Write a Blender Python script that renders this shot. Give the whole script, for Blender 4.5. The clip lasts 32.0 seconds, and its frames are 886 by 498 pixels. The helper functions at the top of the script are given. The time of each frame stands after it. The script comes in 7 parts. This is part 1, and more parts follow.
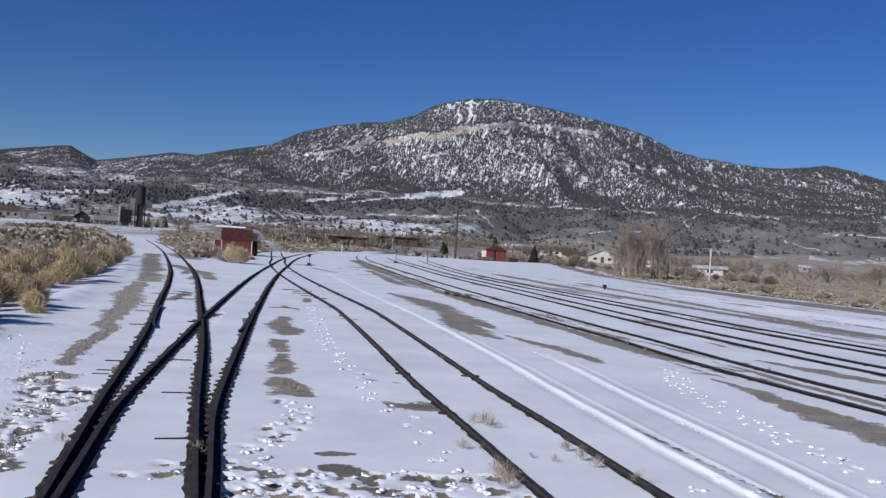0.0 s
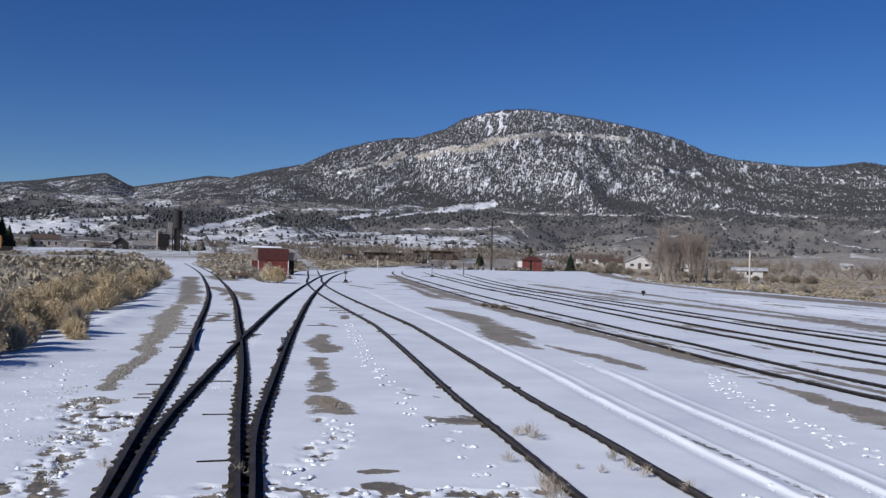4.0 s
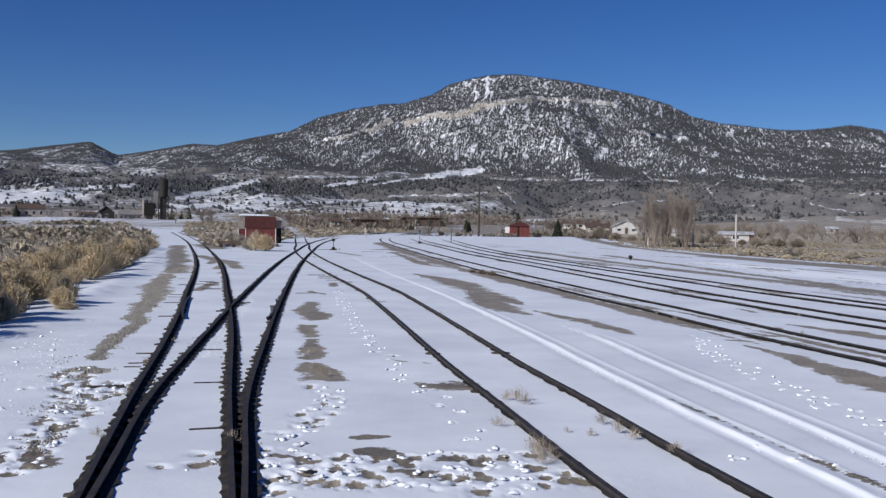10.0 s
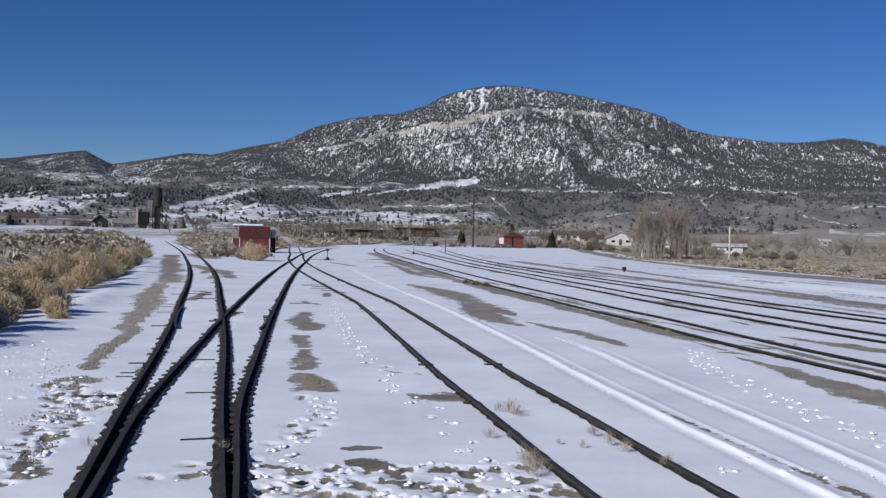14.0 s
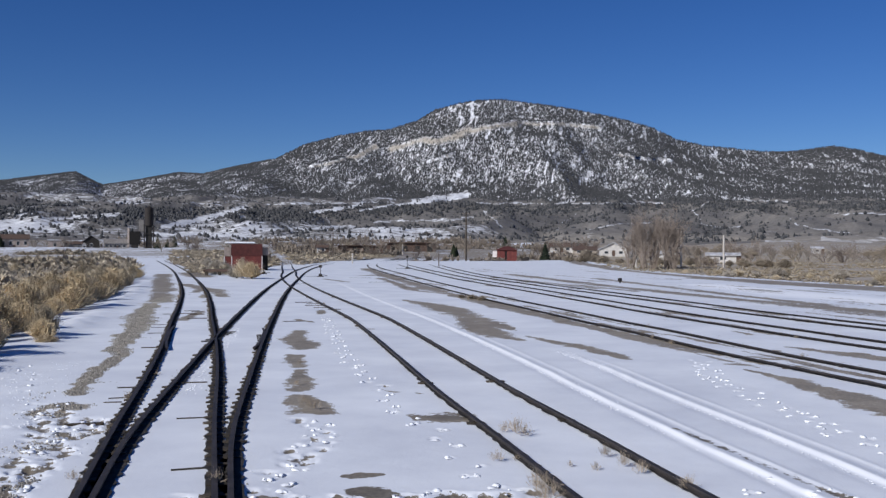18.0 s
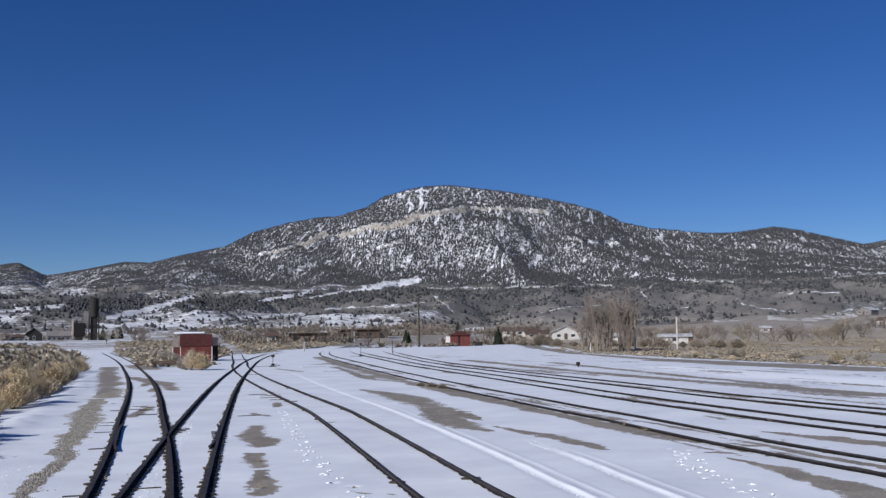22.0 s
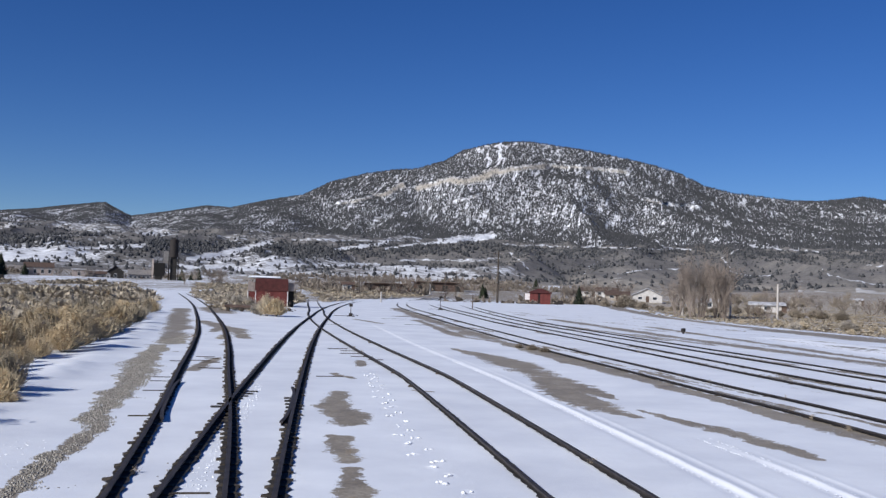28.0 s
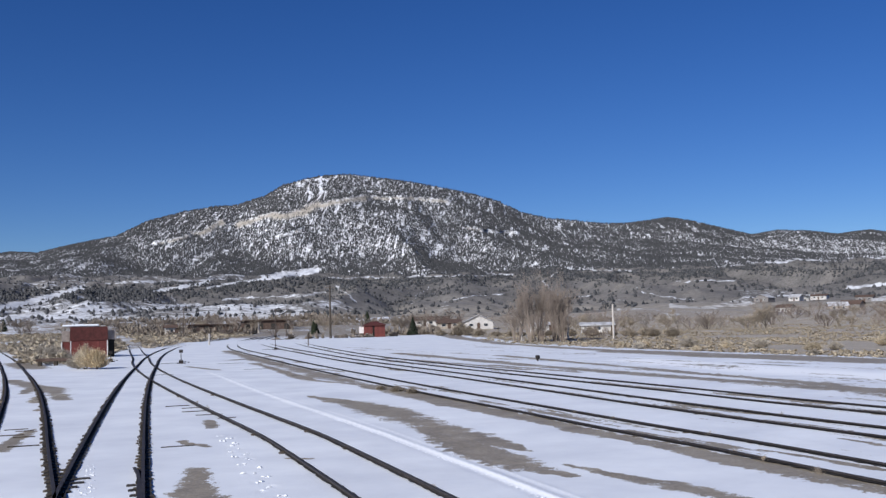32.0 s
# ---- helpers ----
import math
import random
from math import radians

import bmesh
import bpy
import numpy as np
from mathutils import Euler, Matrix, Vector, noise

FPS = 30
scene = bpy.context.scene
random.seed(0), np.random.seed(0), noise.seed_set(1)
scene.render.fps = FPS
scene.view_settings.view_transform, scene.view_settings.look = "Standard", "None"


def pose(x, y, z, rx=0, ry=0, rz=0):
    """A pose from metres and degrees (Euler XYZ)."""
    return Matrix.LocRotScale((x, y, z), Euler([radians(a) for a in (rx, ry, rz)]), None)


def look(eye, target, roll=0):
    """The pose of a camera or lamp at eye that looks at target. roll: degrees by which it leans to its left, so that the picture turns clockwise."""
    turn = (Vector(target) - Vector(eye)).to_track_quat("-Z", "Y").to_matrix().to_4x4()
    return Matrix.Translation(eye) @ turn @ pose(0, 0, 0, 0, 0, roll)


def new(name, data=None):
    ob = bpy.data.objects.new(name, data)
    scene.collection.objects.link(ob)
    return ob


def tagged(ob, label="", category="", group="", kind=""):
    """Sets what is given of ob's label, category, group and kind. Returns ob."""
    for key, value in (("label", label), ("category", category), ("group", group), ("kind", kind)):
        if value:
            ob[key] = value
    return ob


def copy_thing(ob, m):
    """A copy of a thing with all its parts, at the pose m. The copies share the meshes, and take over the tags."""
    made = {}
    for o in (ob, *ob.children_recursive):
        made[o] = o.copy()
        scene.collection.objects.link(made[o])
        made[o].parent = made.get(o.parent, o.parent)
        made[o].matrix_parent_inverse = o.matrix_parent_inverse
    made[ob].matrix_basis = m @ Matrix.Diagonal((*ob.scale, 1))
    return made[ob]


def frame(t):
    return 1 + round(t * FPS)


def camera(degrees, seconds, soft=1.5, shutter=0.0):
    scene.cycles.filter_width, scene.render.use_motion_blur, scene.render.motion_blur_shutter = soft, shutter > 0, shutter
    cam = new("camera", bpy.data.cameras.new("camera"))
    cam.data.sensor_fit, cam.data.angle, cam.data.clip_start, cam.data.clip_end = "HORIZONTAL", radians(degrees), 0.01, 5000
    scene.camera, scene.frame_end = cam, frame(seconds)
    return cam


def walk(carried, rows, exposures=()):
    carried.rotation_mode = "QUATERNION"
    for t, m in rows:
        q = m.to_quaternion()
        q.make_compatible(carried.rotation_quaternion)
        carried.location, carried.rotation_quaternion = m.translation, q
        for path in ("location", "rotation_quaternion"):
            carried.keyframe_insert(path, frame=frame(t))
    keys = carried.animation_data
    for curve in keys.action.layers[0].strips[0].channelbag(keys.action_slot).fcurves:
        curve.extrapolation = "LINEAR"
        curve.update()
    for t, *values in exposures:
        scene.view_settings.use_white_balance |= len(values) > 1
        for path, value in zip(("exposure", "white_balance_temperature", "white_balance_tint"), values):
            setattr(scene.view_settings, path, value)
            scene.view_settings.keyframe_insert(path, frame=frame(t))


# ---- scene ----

# ---------------------------------------------------------------- camera
cam = camera(48.26, 32.0, soft=1.4)
# seconds, x, y, z, yaw, pitch, roll
PATH = [
    (0, 0.10, 0.53, 2.78, 0.07, -0.21, 3.67),
    (0.5, 0.06, 0.61, 2.78, 2.16, -0.04, 2.38),
    (1, 0.06, 0.65, 2.78, 3.03, 0.24, 2.74),
    (1.5, 0.07, 0.63, 2.78, 3.05, 0.72, 2.31),
    (2, 0.08, 0.61, 2.78, 2.83, 0.86, 2.87),
    (2.5, 0.08, 0.62, 2.78, 2.84, 0.63, 2.02),
    (3, 0.09, 0.62, 2.78, 2.83, 0.41, 1.17),
    (3.5, 0.09, 0.64, 2.78, 2.55, 0.38, 1.04),
    (4, 0.09, 0.72, 2.76, 2.15, 0.44, 1.46),
    (4.5, 0.09, 0.62, 2.78, 1.86, 0.55, 1.54),
    (6.5, 0.10, 0.61, 2.79, 1.43, 0.03, 2.38),
    (7, 0.10, 0.59, 2.79, 0.99, 0.05, 1.87),
    (7.5, 0.12, 0.57, 2.78, 0.40, -0.47, 1.50),
    (8, 0.11, 0.66, 2.78, -0.05, -0.74, 2.34),
    (8.5, 0.09, 0.57, 2.81, 0.23, -0.82, -1.37),
    (9, 0.09, 0.65, 2.77, 0.98, -0.71, -0.25),
    (9.5, 0.08, 0.67, 2.78, 1.21, -1.19, 0.83),
    (10, 0.07, 0.66, 2.77, 1.38, -1.49, 0.98),
    (10.5, 0.09, 0.60, 2.79, 1.14, -0.71, -0.14),
    (11, 0.09, 0.64, 2.78, 0.91, -0.05, -1.00),
    (11.5, 0.11, 0.62, 2.78, 0.16, -0.15, -0.34),
    (12, 0.12, 0.58, 2.79, -0.02, -0.50, -0.09),
    (12.5, 0.11, 0.59, 2.78, 0.08, -0.66, 0.37),
    (13, 0.09, 0.64, 2.77, 0.78, -0.71, 0.80),
    (13.5, 0.11, 0.63, 2.77, 1.21, -0.89, -0.57),
    (14, 0.09, 0.64, 2.78, 1.06, -0.87, 1.27),
    (14.5, 0.08, 0.67, 2.78, 0.94, -0.59, 0.72),
    (16.5, 0.03, 0.89, 2.78, 0.57, -0.00, 0.33),
    (17, 0.01, 1.02, 2.78, 0.66, -0.07, 0.47),
    (17.5, -0.02, 1.17, 2.77, 0.75, -0.19, 0.43),
    (18, -0.04, 1.30, 2.77, 0.64, -0.04, 0.23),
    (18.5, -0.06, 1.32, 2.79, 0.33, 0.14, -0.83),
    (19, -0.09, 1.01, 2.87, -4.04, 1.98, -2.15),
    (19.5, -0.09, 0.49, 2.90, -7.38, 3.30, -4.41),
    (20, -0.24, 0.00, 2.85, -12.05, 5.32, -2.49),
    (20.5, -0.34, -0.12, 2.80, -13.09, 5.78, -3.53),
    (21, -0.43, 0.25, 2.85, -12.85, 5.62, -3.08),
    (21.5, -0.50, 1.10, 2.83, -11.95, 5.56, -2.06),
    (22, -0.44, 2.26, 2.84, -2.26, 4.89, -0.85),
    (22.5, -0.52, 3.14, 2.81, 3.79, 4.78, -1.11),
    (23, -0.60, 3.64, 2.80, 3.44, 4.38, -0.45),
    (23.5, -0.71, 4.01, 2.81, 1.84, 4.11, 0.03),
    (24, -0.81, 4.43, 2.82, 1.79, 3.85, 1.49),
    (24.5, -0.92, 4.88, 2.81, 1.64, 3.79, 1.57),
    (25, -1.03, 5.34, 2.81, 1.35, 3.83, 1.44),
    (25.5, -1.12, 5.82, 2.82, 0.54, 3.89, 1.04),
    (27.5, -1.63, 8.16, 2.78, 0.36, 5.75, 0.02),
    (28, -1.75, 8.90, 2.77, 2.07, 2.26, 1.89),
    (28.5, -1.85, 9.55, 2.77, 0.56, 1.55, 1.49),
    (29, -2.03, 10.16, 2.77, 2.27, 0.59, 4.65),
    (29.5, -2.12, 10.73, 2.82, 3.55, 3.98, 0.31),
    (30, -2.23, 11.32, 2.82, 3.50, 4.52, -0.77),
    (30.5, -2.35, 11.95, 2.80, 0.77, 4.64, -1.33),
    (31, -2.52, 12.55, 2.82, -1.77, 4.57, -2.05),
    (31.5, -2.75, 13.00, 2.87, -5.40, 4.24, -1.76),
    (32, -3.04, 13.37, 2.94, -8.10, 4.19, -1.27),
]


def row_pose(x, y, z, yaw, pitch, roll):
    a, b = radians(yaw), radians(pitch)
    ahead = Vector((-math.sin(a) * math.cos(b), math.cos(a) * math.cos(b), math.sin(b)))
    return look((x, y, z), Vector((x, y, z)) + ahead * 10, roll)


walk(cam, [(r[0], row_pose(*r[1:])) for r in PATH], exposures=[(0, 0.1, 6070, 10), (18, 0.1, 6070, 10), (21, 0.1, 6070, 10), (23, 0.22, 6070, 10), (25, 0.29, 6070, 10), (28, 0.3, 6070, 10), (32, 0.3, 6070, 10)])

# ---------------------------------------------------------------- light
SUN_EL, SUN_AZ = 31.0, 226.0      # degrees; azimuth clockwise from +y
sun_dir = Vector((math.sin(radians(SUN_AZ)) * math.cos(radians(SUN_EL)),
                  math.cos(radians(SUN_AZ)) * math.cos(radians(SUN_EL)), math.sin(radians(SUN_EL))))
world = bpy.data.worlds.new("sky")
scene.world = world
world.use_nodes = True
wt = world.node_tree
bg = wt.nodes["Background"]
sky = wt.nodes.new("ShaderNodeTexSky")
sky.sky_type = "NISHITA"
sky.sun_disc = False
sky.sun_elevation, sky.sun_rotation = radians(SUN_EL), radians(SUN_AZ)
sky.altitude, sky.air_density, sky.dust_density, sky.ozone_density = 2200, 1.0, 0.05, 5.0
sat = wt.nodes.new("ShaderNodeHueSaturation")
sat.inputs["Hue"].default_value, sat.inputs["Saturation"].default_value = 0.514, 1.205
wt.links.new(sky.outputs[0], sat.inputs["Color"])
wt.links.new(sat.outputs[0], bg.inputs[0])
bg.inputs[1].default_value = 0.06
sun = new("sun", bpy.data.lights.new("sun", "SUN"))
sun.data.energy, sun.data.angle, sun.data.color = 4.1, radians(0.53), (1.0, 0.95, 0.88)
sun.matrix_world = look(sun_dir * 50, (0, 0, 0))

# ---------------------------------------------------------------- materials


def material(name, colors, scale=4.0, rough=0.85, bump=0.0, bump_scale=None, metal=0.0, detail=6.0, per_object=0.0, coord="Object",
             stops=None, second=None, stretch=(1, 1, 1), distance=0.02):
    """A procedural surface: noise between colours, a second finer or broader noise, bump, and a little change from piece to piece."""
    m = bpy.data.materials.new(name)
    m.use_nodes = True
    nt = m.node_tree
    b = nt.nodes["Principled BSDF"]
    b.inputs["Roughness"].default_value, b.inputs["Metallic"].default_value = rough, metal
    b.inputs["Specular IOR Level"].default_value = 0.25
    tc, mp = nt.nodes.new("ShaderNodeTexCoord"), nt.nodes.new("ShaderNodeMapping")
    mp.inputs["Scale"].default_value = stretch
    if coord == "World":
        geo = nt.nodes.new("ShaderNodeNewGeometry")
        nt.links.new(geo.outputs["Position"], mp.inputs[0])
    else:
        nt.links.new(tc.outputs[coord], mp.inputs[0])
    n1 = nt.nodes.new("ShaderNodeTexNoise")
    n1.inputs["Scale"].default_value, n1.inputs["Detail"].default_value = scale, detail
    nt.links.new(mp.outputs[0], n1.inputs["Vector"])
    ramp = nt.nodes.new("ShaderNodeValToRGB")
    stops = stops or [0.3 + 0.4 * i / max(1, len(colors) - 1) for i in range(len(colors))]
    while len(ramp.color_ramp.elements) < len(colors):
        ramp.color_ramp.elements.new(0.5)
    for e, p, c in zip(ramp.color_ramp.elements, stops, colors):
        e.position, e.color = p, (*c, 1)
    nt.links.new(n1.outputs[0], ramp.inputs[0])
    out = ramp.outputs[0]
    if second:
        sc, amount = second
        n2 = nt.nodes.new("ShaderNodeTexNoise")
        n2.inputs["Scale"].default_value, n2.inputs["Detail"].default_value = sc, 4
        nt.links.new(mp.outputs[0], n2.inputs["Vector"])
        mr = nt.nodes.new("ShaderNodeMapRange")
        mr.inputs["From Min"].default_value, mr.inputs["From Max"].default_value = 0.3, 0.7
        mr.inputs["To Min"].default_value, mr.inputs["To Max"].default_value = 1 - amount, 1 + amount
        nt.links.new(n2.outputs[0], mr.inputs[0])
        hs = nt.nodes.new("ShaderNodeHueSaturation")
        nt.links.new(mr.outputs[0], hs.inputs["Value"])
        nt.links.new(out, hs.inputs["Color"])
        out = hs.outputs[0]
    if per_object:
        oi = nt.nodes.new("ShaderNodeObjectInfo")
        mr = nt.nodes.new("ShaderNodeMapRange")
        mr.inputs["To Min"].default_value, mr.inputs["To Max"].default_value = 1 - per_object, 1 + per_object
        nt.links.new(oi.outputs["Random"], mr.inputs[0])
        hs = nt.nodes.new("ShaderNodeHueSaturation")
        nt.links.new(mr.outputs[0], hs.inputs["Value"])
        nt.links.new(out, hs.inputs["Color"])
        out = hs.outputs[0]
    nt.links.new(out, b.inputs["Base Color"])
    if bump:
        nb = nt.nodes.new("ShaderNodeTexNoise")
        nb.inputs["Scale"].default_value, nb.inputs["Detail"].default_value = bump_scale or scale * 4, 5
        nt.links.new(mp.outputs[0], nb.inputs["Vector"])
        bp = nt.nodes.new("ShaderNodeBump")
        bp.inputs["Strength"].default_value, bp.inputs["Distance"].default_value = bump, distance
        nt.links.new(nb.outputs[0], bp.inputs["Height"])
        nt.links.new(bp.outputs[0], b.inputs["Normal"])
    return m


M_RAIL = material("rail_steel", [(0.025, 0.022, 0.022), (0.054, 0.045, 0.042)], 3, 0.6, 0.3, 40, second=(20, 0.25))
M_TIE = material("tie_wood", [(0.03, 0.025, 0.02), (0.08, 0.065, 0.05)], 3, 0.9, 0.6, 25, per_object=0.35)
M_CINDER = material("oily_cinders", [(0.018, 0.017, 0.017), (0.052, 0.046, 0.044)], 6, 0.95, 0.8, 30, coord="World", second=(0.8, 0.3))
M_RED = material("red_boards", [(0.115, 0.032, 0.028), (0.165, 0.046, 0.038)], 1.5, 0.8, 0.3, 12, per_object=0.12, second=(7, 0.15))
M_WHITE = material("white_trim", [(0.55, 0.5, 0.47), (0.75, 0.72, 0.7)], 3, 0.7, per_object=0.1)
M_SNOWCAP = material("snow_cap", [(0.78, 0.8, 0.84), (0.86, 0.88, 0.9)], 2, 0.6, 0.3, 6)
M_POLE = material("pole_wood", [(0.07, 0.055, 0.045), (0.14, 0.11, 0.09)], 2, 0.9, 0.4, 20, stretch=(4, 4, 0.4))
M_OXIDE = material("ore_car_oxide", [(0.032, 0.0165, 0.0125), (0.068, 0.028, 0.021)], 0.8, 0.75, 0.25, 14, second=(5, 0.3))
M_DARK = material("dark_iron", [(0.015, 0.014, 0.014), (0.045, 0.035, 0.03)], 4, 0.7, 0.3, 20)
M_SAGE = material("sage_leaf", [(0.35, 0.29, 0.2), (0.52, 0.44, 0.32)], 1.5, 0.95, per_object=0.2, coord="World", second=(0.3, 0.25))
M_TWIG = material("twig", [(0.09, 0.07, 0.05), (0.17, 0.14, 0.1)], 2, 0.95)
M_CONIFER = material("conifer", [(0.015, 0.022, 0.014), (0.045, 0.055, 0.03)], 0.1, 0.95, coord="World")


def snow_ground_material():
    m = bpy.data.materials.new("snow_over_dirt")
    m.use_nodes = True
    nt = m.node_tree
    b = nt.nodes["Principled BSDF"]
    b.inputs["Roughness"].default_value = 0.55
    b.inputs["Specular IOR Level"].default_value = 0.3
    geo = nt.nodes.new("ShaderNodeNewGeometry")
    att = nt.nodes.new("ShaderNodeAttribute")
    att.attribute_name = "bare"
    def noise_node(scale, detail=6, rough=0.6):
        n = nt.nodes.new("ShaderNodeTexNoise")
        n.inputs["Scale"].default_value, n.inputs["Detail"].default_value, n.inputs["Roughness"].default_value = scale, detail, rough
        nt.links.new(geo.outputs["Position"], n.inputs["Vector"])
        return n
    def math_node(op, a, b_=None, v=None):
        n = nt.nodes.new("ShaderNodeMath")
        n.operation = op
        nt.links.new(a, n.inputs[0])
        if b_ is not None:
            nt.links.new(b_, n.inputs[1])
        if v is not None:
            n.inputs[1].default_value = v
        return n.outputs[0]
    edge = noise_node(2.6, 10, 0.72)
    broad = noise_node(0.05, 5)
    mixn = math_node("ADD", math_node("MULTIPLY", edge.outputs[0], v=1.25), math_node("MULTIPLY", broad.outputs[0], v=0.45))
    mid = math_node("MULTIPLY", math_node("SUBTRACT", noise_node(0.13, 6, 0.7).outputs[0], v=0.5), math_node("MULTIPLY", att.outputs["Fac"], v=1.9))
    ragged = math_node("MULTIPLY", math_node("SUBTRACT", noise_node(11, 5, 0.75).outputs[0], v=0.5), math_node("MULTIPLY", att.outputs["Fac"], v=1.5))
    mid = math_node("ADD", mid, ragged)
    cover = math_node("ADD", math_node("ADD", att.outputs["Fac"], mid), math_node("SUBTRACT", mixn, v=0.85))
    step = nt.nodes.new("ShaderNodeMapRange")
    step.inputs["From Min"].default_value, step.inputs["From Max"].default_value = 0.47, 0.53
    nt.links.new(cover, step.inputs[0])
    snow = nt.nodes.new("ShaderNodeValToRGB")
    snow.color_ramp.elements[0].position, snow.color_ramp.elements[0].color = 0.3, (0.66, 0.68, 0.73, 1)
    snow.color_ramp.elements[1].position, snow.color_ramp.elements[1].color = 0.7, (0.84, 0.86, 0.89, 1)
    nt.links.new(noise_node(0.35, 6).outputs[0], snow.inputs[0])
    dirt = nt.nodes.new("ShaderNodeValToRGB")
    dirt.color_ramp.elements[0].position, dirt.color_ramp.elements[0].color = 0.3, (0.19, 0.16, 0.12, 1)
    dirt.color_ramp.elements[1].position, dirt.color_ramp.elements[1].color = 0.7, (0.35, 0.305, 0.238, 1)
    nt.links.new(noise_node(0.8, 8, 0.7).outputs[0], dirt.inputs[0])
    mix = nt.nodes.new("ShaderNodeMix")
    mix.data_type = "RGBA"
    nt.links.new(step.outputs[0], mix.inputs["Factor"])
    fr = nt.nodes.new("ShaderNodeAttribute")
    fr.attribute_name = "fresh_sunlit"
    mixf = nt.nodes.new("ShaderNodeMix")
    mixf.data_type = "RGBA"
    nt.links.new(fr.outputs["Fac"], mixf.inputs["Factor"])
    nt.links.new(snow.outputs[0], mixf.inputs["A"])
    mixf.inputs["B"].default_value = (0.93, 0.94, 0.96, 1)
    nt.links.new(mixf.outputs["Result"], mix.inputs["A"])
    wet_shade = nt.nodes.new("ShaderNodeAttribute")
    wet_shade.attribute_name = "wet_shade"
    specks = nt.nodes.new("ShaderNodeMapRange")
    specks.inputs["From Min"].default_value, specks.inputs["From Max"].default_value = 0.3, 0.7
    specks.inputs["To Min"].default_value, specks.inputs["To Max"].default_value = 0.6, 1.4
    nt.links.new(noise_node(14, 5, 0.75).outputs[0], specks.inputs[0])
    tone = nt.nodes.new("ShaderNodeHueSaturation")
    nt.links.new(math_node("MULTIPLY", specks.outputs[0], math_node("SUBTRACT", math_node("ADD", math_node("MULTIPLY", wet_shade.outputs["Fac"], v=-0.32), v=1.0), v=0.0)), tone.inputs["Value"])
    straw = nt.nodes.new("ShaderNodeAttribute")
    straw.attribute_name = "straw"
    grass = nt.nodes.new("ShaderNodeValToRGB")
    grass.color_ramp.elements[0].position, grass.color_ramp.elements[0].color = 0.32, (0.3, 0.255, 0.19, 1)
    grass.color_ramp.elements[1].position, grass.color_ramp.elements[1].color = 0.68, (0.47, 0.405, 0.31, 1)
    nt.links.new(noise_node(0.22, 9, 0.75).outputs[0], grass.inputs[0])
    over = nt.nodes.new("ShaderNodeMix")
    over.data_type = "RGBA"
    nt.links.new(straw.outputs["Fac"], over.inputs["Factor"])
    nt.links.new(dirt.outputs[0], over.inputs["A"])
    nt.links.new(grass.outputs[0], over.inputs["B"])
    nt.links.new(over.outputs["Result"], tone.inputs["Color"])
    nt.links.new(tone.outputs[0], mix.inputs["B"])
    nt.links.new(mix.outputs["Result"], b.inputs["Base Color"])
    bump = nt.nodes.new("ShaderNodeBump")
    bump.inputs["Strength"].default_value, bump.inputs["Distance"].default_value = 0.22, 0.05
    nt.links.new(noise_node(2.2, 9, 0.68).outputs[0], bump.inputs["Height"])
    nt.links.new(bump.outputs[0], b.inputs["Normal"])
    return m


M_GROUND = snow_ground_material()

# ---------------------------------------------------------------- mesh helpers


def mesh_object(name, verts, faces, mat, parent=None, label="", smooth=False):
    me = bpy.data.meshes.new(name)
    me.from_pydata(verts, [], faces)
    if smooth:
        me.polygons.foreach_set("use_smooth", [True] * len(me.polygons))
    me.update()
    me.materials.append(mat)
    ob = new(name, me)
    if parent:
        ob.parent = parent
    return tagged(ob, label)


def part(name, bm, mat, parent=None, label="", smooth=False):
    me = bpy.data.meshes.new(name)
    bmesh.ops.recalc_face_normals(bm, faces=bm.faces)
    bm.to_mesh(me)
    bm.free()
    if smooth:
        me.polygons.foreach_set("use_smooth", [True] * len(me.polygons))
    me.materials.append(mat)
    ob = new(name, me)
    if parent:
        ob.parent = parent
    return tagged(ob, label)


def thing(name, at, rz=0.0, label="", category="", group="", kind=""):
    ob = new(name)
    ob.empty_display_size = 0.3
    ob.matrix_basis = pose(*at, 0, 0, rz)
    return tagged(ob, label, category, group, kind)


def box(bm, x0, y0, z0, x1, y1, z1, bevel=0.0, m=None):
    r = bmesh.ops.create_cube(bm, size=1.0)
    mm = Matrix.Translation(((x0 + x1) / 2, (y0 + y1) / 2, (z0 + z1) / 2)) @ Matrix.Diagonal((x1 - x0, y1 - y0, z1 - z0, 1))
    if m is not None:
        mm = m @ mm
    bmesh.ops.transform(bm, matrix=mm, verts=r["verts"])
    if bevel:
        es = list({e for v in r["verts"] for e in v.link_edges})
        bmesh.ops.bevel(bm, geom=es, offset=bevel, segments=1, affect="EDGES")
    return bm


def rod(bm, a, b, r0, r1=None, sides=8):
    a, b = Vector(a), Vector(b)
    r = bmesh.ops.create_cone(bm, cap_ends=True, segments=sides, radius1=r0, radius2=r0 if r1 is None else r1, depth=(b - a).length)
    q = Vector((0, 0, 1)).rotation_difference(b - a)
    bmesh.ops.transform(bm, matrix=Matrix.Translation((a + b) / 2) @ q.to_matrix().to_4x4(), verts=r["verts"])
    return bm


def boxes(*items, bevel=0.0):
    bm = bmesh.new()
    for it in items:
        box(bm, *it, bevel=bevel)
    return bm


def rods(*items):
    bm = bmesh.new()
    for it in items:
        rod(bm, *it)
    return bm


